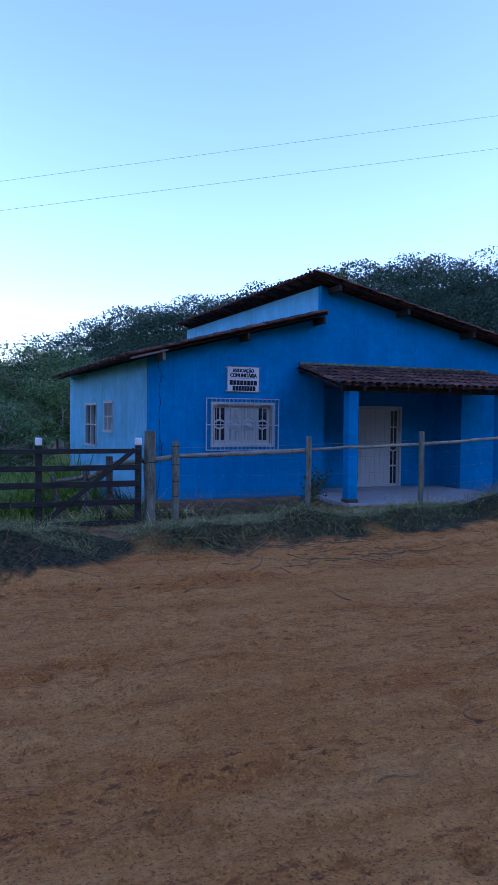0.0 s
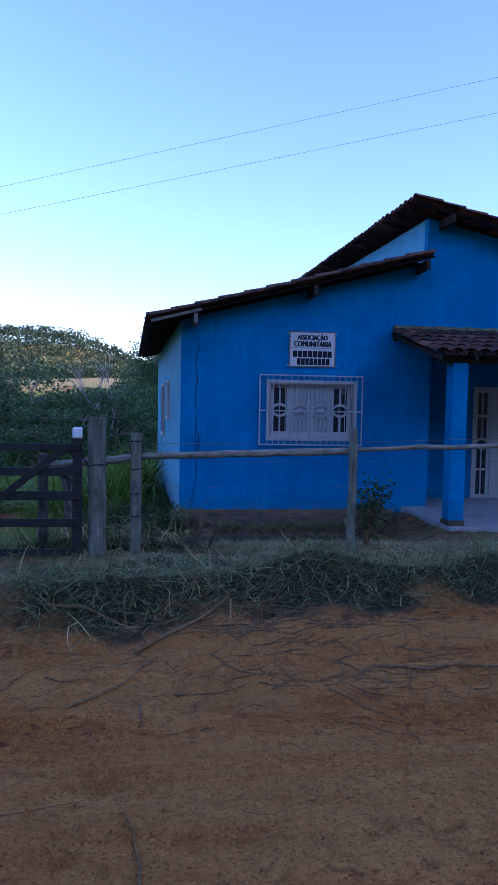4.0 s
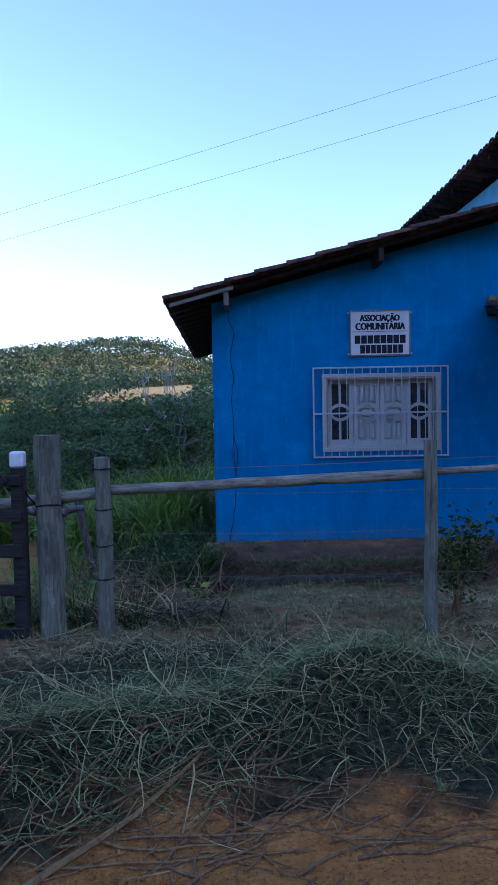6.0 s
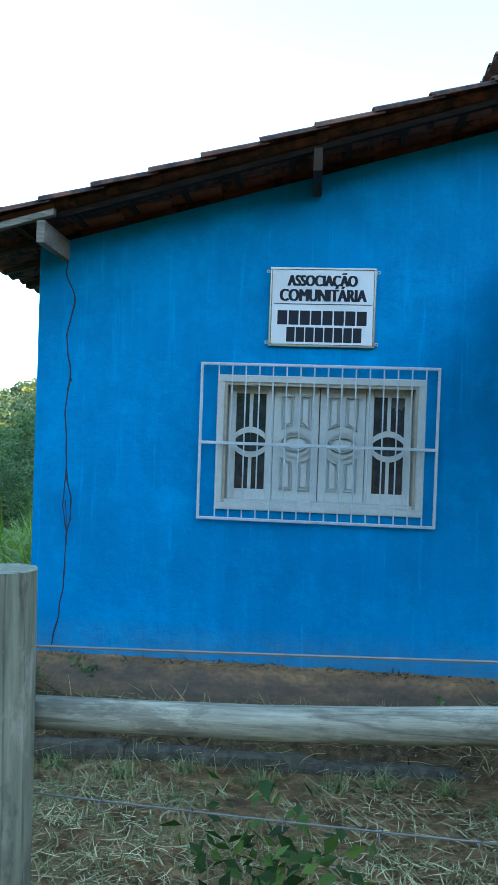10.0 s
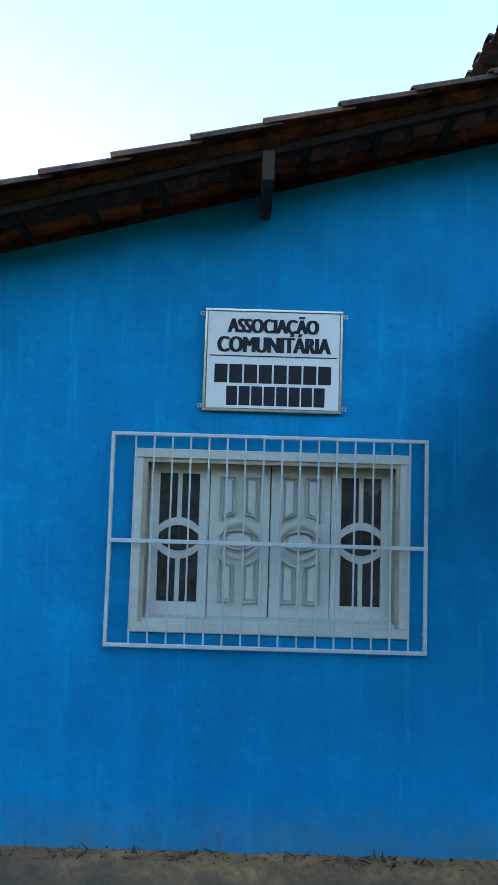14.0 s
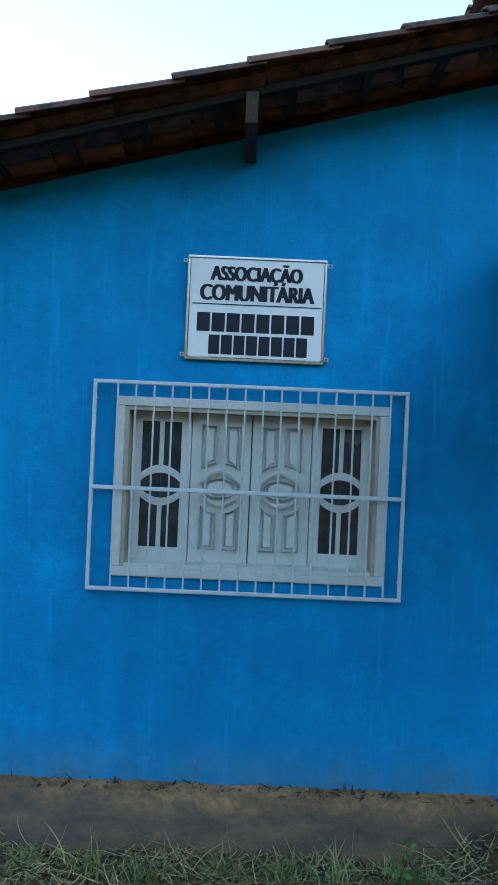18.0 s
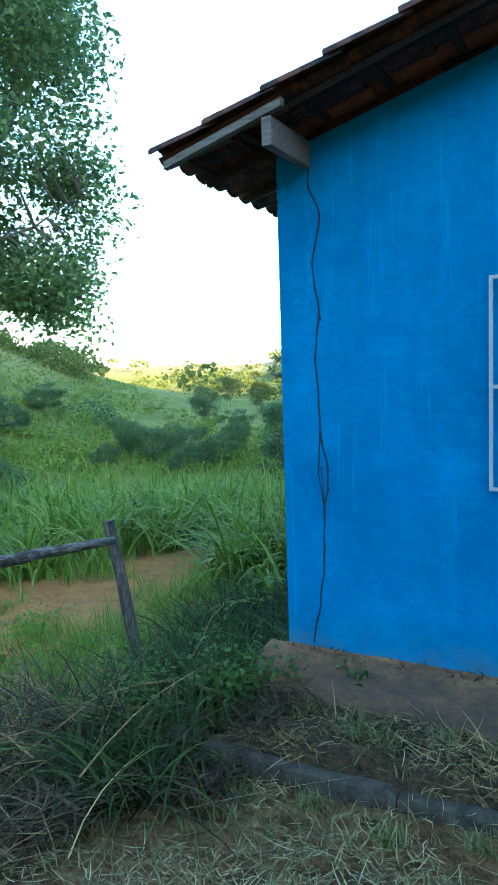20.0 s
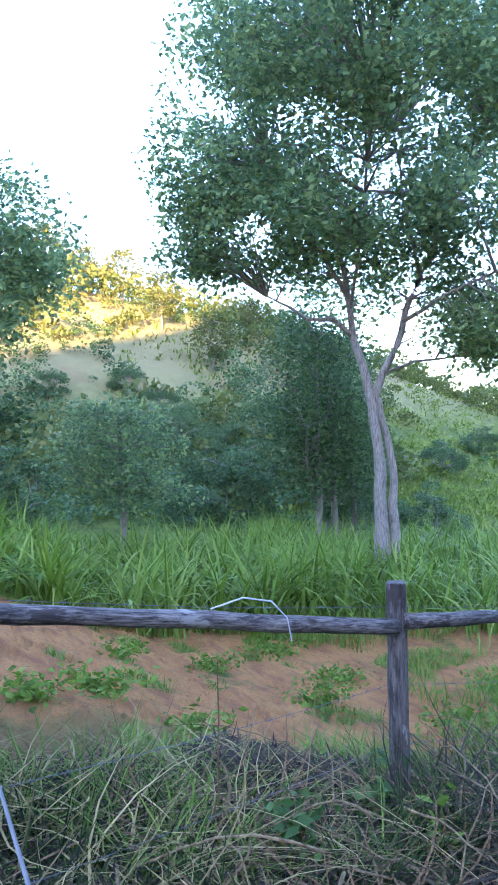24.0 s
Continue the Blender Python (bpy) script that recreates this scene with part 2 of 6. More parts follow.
# clay tiles: sooty tops with bare red clay here and there
TILE, nt, b = material("old_clay_tile")
n1 = noise_tex(nt, 9, 8, 0.7)
n2 = noise_tex(nt, 2.2, 6, 0.6)
c = mixed(nt, ramp(nt, n1, ((0.42, (0, 0, 0)), (0.58, (1, 1, 1)))), (0.04, 0.027, 0.025), (0.19, 0.078, 0.052))
c = mixed(nt, ramp(nt, n2, ((0.42, (0.05,) * 3), (0.62, (0.7,) * 3))), c, (0.035, 0.028, 0.03))
c = mixed(nt, maths(nt, "MULTIPLY", ramp(nt, random_socket(nt), ((0.66, (0, 0, 0)), (0.95, (1, 1, 1)))), 0.6), c, (0.30, 0.13, 0.085))
nt.links.new(c, b.inputs["Base Color"])
b.inputs["Roughness"].default_value = 0.9
b.inputs["Specular IOR Level"].default_value = 0.2
bump(nt, b, n1, 0.6, 0.008)

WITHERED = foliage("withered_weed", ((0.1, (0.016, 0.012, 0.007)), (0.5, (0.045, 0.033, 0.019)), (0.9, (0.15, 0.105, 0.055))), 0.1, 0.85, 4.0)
MOSS = foliage("pale_lichen", ((0.2, (0.10, 0.12, 0.06)), (0.8, (0.22, 0.22, 0.13))), 0.1)
GRASS = foliage("tall_grass", ((0.1, (0.06, 0.12, 0.012)), (0.5, (0.165, 0.275, 0.026)), (0.9, (0.36, 0.44, 0.09))), 0.4)
YARD_STRAW = foliage("trodden_straw", ((0.12, (0.05, 0.04, 0.018)), (0.5, (0.25, 0.20, 0.09)), (0.9, (0.64, 0.55, 0.30))), 0.1, 0.85, 6.0)
PASTURE = foliage("pasture_grass", ((0.1, (0.08, 0.13, 0.015)), (0.5, (0.175, 0.26, 0.028)), (0.9, (0.33, 0.35, 0.065))), 0.35)
# weed green darkened: deep shade by wall and fence put into the colour
SHADE_GREEN = foliage("shade_darkened_weed_leaves", ((0.15, (0.008, 0.018, 0.003)), (0.55, (0.026, 0.055, 0.008)), (0.95, (0.12, 0.18, 0.03))), 0.3, 0.75)
WEED = foliage("broad_weed_leaves", ((0.1, (0.035, 0.08, 0.02)), (0.5, (0.075, 0.155, 0.035)), (0.9, (0.16, 0.26, 0.065))), 0.35)
TUFT = foliage("wispy_tuft_grass", ((0.1, (0.06, 0.085, 0.025)), (0.5, (0.17, 0.195, 0.065)), (0.9, (0.42, 0.39, 0.18))), 0.3, spread=3.0)
STRAW = foliage("cut_dry_grass", ((0.1, (0.10, 0.065, 0.024)), (0.5, (0.35, 0.245, 0.09)), (0.9, (0.66, 0.50, 0.21))), 0.15, 0.8, 6.0)
STRAW_GREEN = foliage("cut_green_grass", ((0.12, (0.020, 0.026, 0.008)), (0.5, (0.10, 0.125, 0.035)), (0.9, (0.44, 0.46, 0.19))), 0.15, 0.8, 6.0)
LEAF = foliage("tree_leaves", ((0.1, (0.085, 0.165, 0.09)), (0.55, (0.21, 0.32, 0.135)), (0.95, (0.48, 0.56, 0.19))), 0.55, 0.45)
LEAF_FAR = foliage("far_tree_leaves", ((0.1, (0.04, 0.085, 0.035)), (0.55, (0.10, 0.18, 0.065)), (0.95, (0.25, 0.33, 0.11))), 0.4, spread=0.3)
LEAF_DARK = foliage("hill_wood_leaves", ((0.15, (0.018, 0.042, 0.028)), (0.5, (0.038, 0.074, 0.046)), (0.9, (0.075, 0.125, 0.07))), 0.25, 0.9, spread=0.7, single=0.3)
LEAF_HILL = foliage("far_hill_leaves", ((0.15, (0.022, 0.05, 0.03)), (0.5, (0.032, 0.068, 0.04)), (0.9, (0.05, 0.088, 0.05))), 0.15, spread=0.1, single=0.25)
# leaves tinted yellow: low sunlight on far trees put into the colour
LEAF_GOLD = foliage("sunlight_tinted_leaves", ((0.1, (0.08, 0.115, 0.03)), (0.55, (0.15, 0.18, 0.04)), (0.95, (0.27, 0.25, 0.07))), 0.4, spread=0.12)

# the ground: red earth on the road and in the yard, grass elsewhere
GROUND, nt, b = material("red_earth_and_grass")
geo = nt.nodes.new("ShaderNodeNewGeometry")
sep = nt.nodes.new("ShaderNodeSeparateXYZ")
nt.links.new(geo.outputs["Position"], sep.inputs[0])
wob = maths(nt, "MULTIPLY", maths(nt, "SUBTRACT", noise_tex(nt, 0.7, 5, 0.6), 0.5), 3.0)


def band(source, start, end):
    r = nt.nodes.new("ShaderNodeMapRange")
    r.interpolation_type = "SMOOTHSTEP"
    r.inputs[1].default_value, r.inputs[2].default_value = start, end
    nt.links.new(source, r.inputs[0])
    return r.outputs[0]


px, py = maths(nt, "ADD", sep.outputs[0], wob), maths(nt, "ADD", sep.outputs[1], wob)
tracks = noise_tex(nt, 2.2, 7, 0.65, (0.35, 1.3, 1))
grit = noise_tex(nt, 26, 8, 0.75)
clod = noise_tex(nt, 7, 7, 0.7, (0.8, 1.2, 1))
earth = mixed(nt, ramp(nt, tracks, ((0.40, (0, 0, 0)), (0.60, (1, 1, 1)))), (0.68, 0.24, 0.045), (0.88, 0.385, 0.105))
earth = mixed(nt, ramp(nt, clod, ((0.38, (0.6,) * 3), (0.5, (0, 0, 0)))), earth, (0.48, 0.135, 0.026))
# dark pits paint in the small shadows of the rough earth
pits = noise_tex(nt, 13, 6, 0.6, (0.7, 1.5, 1))
ruts = noise_tex(nt, 1.1, 5, 0.6, (0.12, 1.5, 1))
earth = mixed(nt, maths(nt, "MULTIPLY", ramp(nt, pits, ((0.37, (1, 1, 1)), (0.44, (0, 0, 0)))), ramp(nt, ruts, ((0.42, (1, 1, 1)), (0.56, (0.25,) * 3)))), earth, (0.15, 0.048, 0.02))
earth = mixed(nt, ramp(nt, ruts, ((0.50, (0, 0, 0)), (0.62, (0.45,) * 3))), earth, (0.88, 0.42, 0.12))
earth = mixed(nt, ramp(nt, grit, ((0.35, (0.5,) * 3), (0.6, (0, 0, 0)))), earth, (0.40, 0.115, 0.034))
# dark and pale specks add the fine light and shade of crumbs
speck = noise_tex(nt, 70, 4, 0.6)
earth = mixed(nt, ramp(nt, speck, ((0.36, (0.8,) * 3), (0.43, (0, 0, 0)))), earth, (0.22, 0.075, 0.03))
earth = mixed(nt, ramp(nt, speck, ((0.58, (0, 0, 0)), (0.66, (0.7,) * 3))), earth, (0.90, 0.46, 0.15))
soil = mixed(nt, ramp(nt, clod, ((0.4, (0, 0, 0)), (0.62, (1, 1, 1)))), (0.17, 0.09, 0.042), (0.45, 0.24, 0.11))
turf = mixed(nt, ramp(nt, noise_tex(nt, 0.05, 8, 0.7), ((0.35, (0, 0, 0)), (0.65, (1, 1, 1)))), (0.185, 0.245, 0.035), (0.38, 0.355, 0.085))
turf = mixed(nt, ramp(nt, noise_tex(nt, 1.3, 8, 0.75), ((0.4, (0.6,) * 3), (0.62, (0, 0, 0)))), turf, (0.05, 0.09, 0.025))
turf = mixed(nt, ramp(nt, noise_tex(nt, 0.22, 8, 0.72), ((0.40, (0.55,) * 3), (0.56, (0, 0, 0)))), turf, (0.09, 0.125, 0.04))
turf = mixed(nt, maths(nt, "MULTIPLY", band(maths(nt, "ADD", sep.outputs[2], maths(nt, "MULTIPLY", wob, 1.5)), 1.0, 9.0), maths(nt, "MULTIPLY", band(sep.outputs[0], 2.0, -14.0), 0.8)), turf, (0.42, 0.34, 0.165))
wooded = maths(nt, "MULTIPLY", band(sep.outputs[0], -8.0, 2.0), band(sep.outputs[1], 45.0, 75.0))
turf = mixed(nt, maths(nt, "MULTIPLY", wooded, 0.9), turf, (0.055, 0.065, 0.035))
bare = ramp(nt, noise_tex(nt, 0.035, 4, 0.6), ((0.60, (0, 0, 0)), (0.66, (0.75,) * 3)))
turf = mixed(nt, bare, turf, (0.34, 0.15, 0.08))
verge = maths(nt, "ADD", py, maths(nt, "MULTIPLY", band(sep.outputs[0], 4.6, 3.0), 0.6))
on_road = maths(nt, "MULTIPLY", band(verge, 11.3, 10.7), band(py, -13.0, -8.0))
yard = maths(nt, "MULTIPLY", maths(nt, "MULTIPLY", band(px, 1.3, 2.2), band(px, 60.0, 30.0)), band(py, 40.0, 30.0))
veer = maths(nt, "SUBTRACT", px, maths(nt, "MULTIPLY", maths(nt, "MAXIMUM", maths(nt, "SUBTRACT", py, 17.0), 0.0), 0.42))
patch = maths(nt, "MULTIPLY", maths(nt, "MULTIPLY", band(veer, -5.0, -3.0), band(px, 2.0, 1.2)), maths(nt, "MULTIPLY", band(py, 12.2, 13.2), band(py, 24.6, 23.0)))
patch = maths(nt, "MULTIPLY", patch, ramp(nt, noise_tex(nt, 0.9, 6, 0.65), ((0.30, (0, 0, 0)), (0.4, (1, 1, 1)))))
pale_earth = mixed(nt, 0.45, earth, (0.88, 0.45, 0.19))
pale_earth = mixed(nt, ramp(nt, noise_tex(nt, 3.1, 8, 0.7, (0.7, 1.6, 1)), ((0.38, (0.75,) * 3), (0.52, (0, 0, 0)))), pale_earth, (0.50, 0.19, 0.09))
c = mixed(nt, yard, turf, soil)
c = mixed(nt, patch, c, pale_earth)
c = mixed(nt, on_road, c, earth)
# matted cut grass under the heaps, darkened for the shaded gaps between straws
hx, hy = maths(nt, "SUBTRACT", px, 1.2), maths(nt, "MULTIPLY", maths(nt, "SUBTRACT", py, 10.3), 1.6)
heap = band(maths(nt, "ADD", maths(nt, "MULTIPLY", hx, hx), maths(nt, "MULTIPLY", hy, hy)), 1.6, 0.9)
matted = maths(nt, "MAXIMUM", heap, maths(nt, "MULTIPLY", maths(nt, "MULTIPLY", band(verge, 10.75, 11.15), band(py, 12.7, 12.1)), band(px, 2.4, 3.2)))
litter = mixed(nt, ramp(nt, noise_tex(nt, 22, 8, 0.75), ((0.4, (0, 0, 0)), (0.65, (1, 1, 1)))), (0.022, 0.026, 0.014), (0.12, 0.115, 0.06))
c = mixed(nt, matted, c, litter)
terrace = maths(nt, "MULTIPLY", maths(nt, "MULTIPLY", band(sep.outputs[1], 15.95, 16.15), band(sep.outputs[1], 16.8, 16.6)), maths(nt, "MULTIPLY", band(sep.outputs[0], 3.9, 4.3), band(sep.outputs[0], 8.1, 7.7)))
c = mixed(nt, maths(nt, "MULTIPLY", terrace, 0.8), c, mixed(nt, ramp(nt, noise_tex(nt, 18, 8, 0.75), ((0.4, (0, 0, 0)), (0.65, (1, 1, 1)))), (0.045, 0.035, 0.022), (0.20, 0.145, 0.085)))
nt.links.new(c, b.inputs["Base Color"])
b.inputs["Roughness"].default_value = 0.95
b.inputs["Specular IOR Level"].default_value = 0.15
bump(nt, b, maths(nt, "ADD", maths(nt, "MULTIPLY", clod, 2.0), maths(nt, "ADD", maths(nt, "ADD", grit, maths(nt, "MULTIPLY", pits, 1.2)), maths(nt, "MULTIPLY", tracks, 2.0))), 1.0, 0.075)


# ---- shapes ----
def link(name, bm, mat, parent=None, smooth=False):
    me = bpy.data.meshes.new(name)
    bm.to_mesh(me)
    bm.free()
    me.materials.append(mat)
    if smooth:
        me.shade_smooth()
    ob = new(name, me)
    ob.parent = parent
    return ob


def part(name, bm, mat, parent, label="", smooth=False):
    ob = link(name, bm, mat, parent, smooth)
    return tagged(ob, label) if label else ob


def raw(name, verts, faces, mat, parent=None, smooth=False):
    me = bpy.data.meshes.new(name)
    me.from_pydata(verts, [], faces)
    me.materials.append(mat)
    if smooth:
        me.shade_smooth()
    ob = new(name, me)
    ob.parent = parent
    return ob


def thing(name, at=(0, 0, 0), label="", category="", group="", kind=""):
    ob = new(name)
    ob.empty_display_size = 0.1
    ob.location = at
    return tagged(ob, label, category, group, kind)


def box(bm, x0, x1, y0, y1, z0, z1, bevel=0.0):
    r = bmesh.ops.create_cube(bm, size=1)
    m = Matrix.LocRotScale(((x0 + x1) / 2, (y0 + y1) / 2, (z0 + z1) / 2), None, (abs(x1 - x0), abs(y1 - y0), abs(z1 - z0)))
    bmesh.ops.transform(bm, matrix=m, verts=r["verts"])
    if bevel:
        es = {e for v in r["verts"] for e in v.link_edges}
        bmesh.ops.bevel(bm, geom=list(es), offset=bevel, segments=1, affect="EDGES")
    return bm


def boxed(x0, x1, y0, y1, z0, z1, bevel=0.0):
    return box(bmesh.new(), x0, x1, y0, y1, z0, z1, bevel)


def tube(bm, pts, radii, sides=8, rough=0.0, cap=True):
    """A tapered, slightly uneven pole through the points."""
    rings = []
    pts = [Vector(p) for p in pts]
    for i, p in enumerate(pts):
        d = (pts[min(i + 1, len(pts) - 1)] - pts[max(i - 1, 0)]).normalized()
        a = d.cross(Vector((0.13, 0.31, 0.94)) if abs(d.z) < 0.9 else Vector((1, 0.2, 0))).normalized()
        c = d.cross(a)
        ring = []
        for k in range(sides):
            w = 2 * math.pi * k / sides
            r = radii[i] * (1 + rough * (noise.noise(p * 3.1 + Vector((k * 1.7, 0, 0)))))
            ring.append(bm.verts.new(p + (a * math.cos(w) + c * math.sin(w)) * r))
        rings.append(ring)
    for u, v in zip(rings, rings[1:]):
        for k in range(sides):
            bm.faces.new((u[k], u[(k + 1) % sides], v[(k + 1) % sides], v[k]))
    if cap:
        bm.faces.new(rings[0][::-1])
        bm.faces.new(rings[-1])
    return bm


def pole(a, b, r0, r1, sides=10, steps=7, sway=0.012, rough=0.16):
    """One pole from a to b, not quite straight."""
    a, b = Vector(a), Vector(b)
    pts, rad = [], []
    for i in range(steps + 1):
        f = i / steps
        p = a.lerp(b, f)
        s = math.sin(f * math.pi) * sway
        p += Vector((noise.noise(p * 1.9), noise.noise(p * 1.9 + Vector((7, 0, 0))), noise.noise(p * 1.9 + Vector((0, 9, 0))))) * s * 2
        pts.append(p)
        rad.append((r0 + (r1 - r0) * f) * (1 + 0.1 * noise.noise(p * 4)))
    return tube(bmesh.new(), pts, rad, sides, rough)


# ---- the lie of the land ----
def step(a, b, v):
    t = np.clip((v - a) / (b - a), 0, 1)
    return t * t * (3 - 2 * t)


def value_noise(x, y, seed=0):
    xi, yi = np.floor(x), np.floor(y)
    fx, fy = x - xi, y - yi
    fx, fy = fx * fx * (3 - 2 * fx), fy * fy * (3 - 2 * fy)

    def h(a, c):
        return np.mod(np.sin(a * 127.1 + c * 311.7 + seed * 74.7) * 43758.5453, 1.0)
    return (h(xi, yi) * (1 - fx) + h(xi + 1, yi) * fx) * (1 - fy) + (h(xi, yi + 1) * (1 - fx) + h(xi + 1, yi + 1) * fx) * fy - 0.5


def edge(x):
    """Where the cut grass meets the road."""
    return 10.75 + 0.10 * np.sin(x * 1.7) + 0.28 * value_noise(x * 1.1, x * 0 + 3, 8) * 2 + 0.25 * step(4.5, 6, x) - 0.6 * step(4.6, 3.0, x)


def mound(x, y):
    e = edge(x)
    m = 0.27 * np.exp(-((y - e - 0.75) / 0.40) ** 2) * (0.8 + 1.2 * value_noise(x * 1.1, y * 1.2, 9))
    m = m + 0.34 * np.exp(-((x - 9.7) / 0.8) ** 2 - ((y - 11.85) / 0.45) ** 2) + 0.44 * np.exp(-((x - 1.2) / 0.75) ** 2 - ((y - 10.2) / 0.45) ** 2)
    m = m * (1 - 0.85 * np.exp(-((x - 2.55) / 0.35) ** 2))
    return np.clip(m, 0, None)


# hills: degrees to the right of +y, distance, height, width across the view, width along it
# added, unseen: 62 to 140 block the sun, 180 the low sky
HILLS = [(42, 165, 21, 40, 42), (62, 165, 30, 42, 42), (86, 165, 50, 46, 42), (108, 165, 59, 50, 42), (26, 168, 19, 34, 38), (12, 170, 12, 26, 34), (3, 190, 7, 26, 36),
         (-9, 420, 39, 62, 45), (-20, 400, 14, 36, 70), (-14, 330, 8, 60, 60), (2, 300, 14, 60, 60), (-38, 420, 15, 110, 60), (-30, 600, 16, 120, 60), (-46, 230, 9, 34, 40),
         (-51, 120, 8.8, 20, 30), (-43, 150, 5.5, 24, 30), (-60, 105, 9, 16, 26), (-74, 92, 14, 22, 26), (-92, 92, 17, 26, 26), (-115, 120, 16, 40, 30), (180, 200, 40, 150, 60), (-150, 220, 32, 120, 60), (140, 220, 44, 120, 60)]


def land(x, y):
    x, y = np.asarray(x, float), np.asarray(y, float)
    sy = step(12.6, 16.2, y)
    porch_side = step(7.45, 8.25, x) * (1 - step(16.6, 16.95, y))
    left = 1.0 - np.exp(-np.clip(4.8 - x, 0, None) * 0.34)
    z = 0.18 - sy * 0.50 * (1 - porch_side) - 0.19 * step(12.7, 14.5, y) * porch_side - left * step(12.6, 18.0, y)
    z = z + 0.22 * step(8.0, 12.0, x) * step(10.5, 12.0, y) * (1 - step(12.6, 14.0, y))
    z = z + 0.13 * step(16.08, 16.25, y) * step(4.0, 4.4, x) * (1 - step(7.9, 8.2, x))
    z = z + 0.07 * np.exp(-((y - 11.6) / 0.5) ** 2) * (1 + value_noise(x * 1.3, y, 3))
    z = z + 0.75 * mound(x, y)
    bare = step(-5, -3, x) * step(3.0, 2.0, x) * step(12.8, 14.0, y) * step(22, 19, y)
    z = z + bare * (0.04 * value_noise(x * 2.1, y * 2.1, 31) + 0.05 * value_noise(x * 4.3, y * 4.3, 32))
    r = np.hypot(x - 6, y - 13)
    z = z - 1.2 * step(14, 60, r) * step(12, 30, y + 0.4 * np.abs(x)) - 2.2 * step(11, 38, r) * step(3.5, -5.0, x - 0.12 * (y - 13)) * step(13, 24, y - 0.25 * x)
    near = 1 - step(18, 40, r)
    z = z + near * (0.045 * value_noise(x * 0.9, y * 1.6, 1) + 0.034 * value_noise(x * 2.2, y * 4.2, 2) + 0.026 * value_noise(x * 6, y * 8, 4)) * (1 - step(16.3, 16.8, y))
    z = z + (1 - near) * (0.5 * value_noise(x * 0.08, y * 0.08, 5) + 0.2 * value_noise(x * 0.3, y * 0.3, 6))
    for az, d, h, across, along in HILLS:
        a = math.radians(az)
        dx, dy = x - 6 - d * math.sin(a), y - 13 - d * math.cos(a)
        u, v = dx * math.cos(a) - dy * math.sin(a), dx * math.sin(a) + dy * math.cos(a)
        z = z + h * np.exp(-(u / across) ** 2 / 2 * 1.4 - (v / along) ** 2 / 2 * 1.4) * (1 + 0.10 * value_noise(x * 0.03, y * 0.03, 7))
    return z


def lz(x, y):
    return float(land(x, y))


def reach(start, first, last, n):
    """Growing steps from start out to last, the first of them about first long."""
    return start + (last - start) * (np.expm1(np.linspace(0, 1, n + 1)[1:] * math.log(abs(last - start) / first / 6)) / np.expm1(math.log(abs(last - start) / first / 6)))


def clods(x, y):
    """Trodden, rutted earth: wheel ruts along the road, lumps and hoof pits."""
    wet = step(-0.15, 0.25, value_noise(x * 0.45, y * 1.1, 51))
    m = 0.050 * value_noise(x * 0.22 + 0.05 * y, y * 2.6, 52) + 0.030 * value_noise(x * 0.8, y * 5.2, 53)
    lump = np.abs(value_noise(x * 4.2, y * 6.5, 54)) * 2
    m = m + (0.010 + 0.030 * wet) * (0.5 - lump) + (0.006 + 0.014 * wet) * value_noise(x * 9.0, y * 13.0, 55)
    pit = value_noise(x * 3.1, y * 4.4, 56) + 0.5 * value_noise(x * 7.7, y * 9.1, 57)
    return m - 0.045 * step(0.36, 0.56, pit)


def surface(x, y):
    """The land with its clods, where the earth is bare."""
    x, y = np.asarray(x, float), np.asarray(y, float)
    road = step(11.2, 10.5, y) * step(-10, 0, y)
    track = 1.1 * step(-5, -4, x) * step(2.6, 2.0, x) * step(12.6, 13.4, y) * step(24, 22, y)
    before = 0.35 * step(12.4, 13.2, y) * step(16.6, 16.0, y) * step(3.0, 4.4, x) * step(11, 9, x)
    return land(x, y) + clods(x, y) * np.maximum(np.maximum(road, track), before)


gx = np.concatenate([reach(-6.0, 0.25, -4000, 84)[::-1], np.arange(-6.0, -2.5, 0.08), np.arange(-2.5, 10.4, 0.036), np.arange(10.4, 14.0, 0.1), reach(14.0, 0.25, 4000, 84)])
gy = np.concatenate([reach(0.0, 0.25, -4000, 70)[::-1], np.arange(0.0, 2.6, 0.07), np.arange(2.6, 13.0, 0.036), np.arange(13.0, 18.6, 0.06), np.arange(18.6, 24.0, 0.14), reach(24.0, 0.25, 4000, 84)])
GX, GY = np.meshgrid(gx, gy)
GZ = surface(GX, GY)
gv = np.stack([GX, GY, GZ], -1).reshape(-1, 3)
idx = np.arange(len(gx) * len(gy)).reshape(len(gy), len(gx))
gf = np.stack([idx[:-1, :-1], idx[:-1, 1:], idx[1:, 1:], idx[1:, :-1]], -1).reshape(-1, 4)
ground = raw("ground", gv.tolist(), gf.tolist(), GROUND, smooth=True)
tagged(ground, "red earth road and grassy land rising to hills", "ground", kind="structure")


# ---- the house ----
WX0, WXC, WX1, WY = 4.43, 8.48, 17.2, 17.0     # left wall, high wall, right wall, front wall
SL, SR = 0.262, -0.228                          # slopes of the two roofs
YB = 26.6                                       # back of the house
SKEW = -0.037                                   # the side walls run a little to the left on their way back
THICK = 0.15


def roof_l(x):
    return 3.02 + SL * (x - 3.89)


def roof_r(x):
    return 5.05 + SR * (x - 8.12)


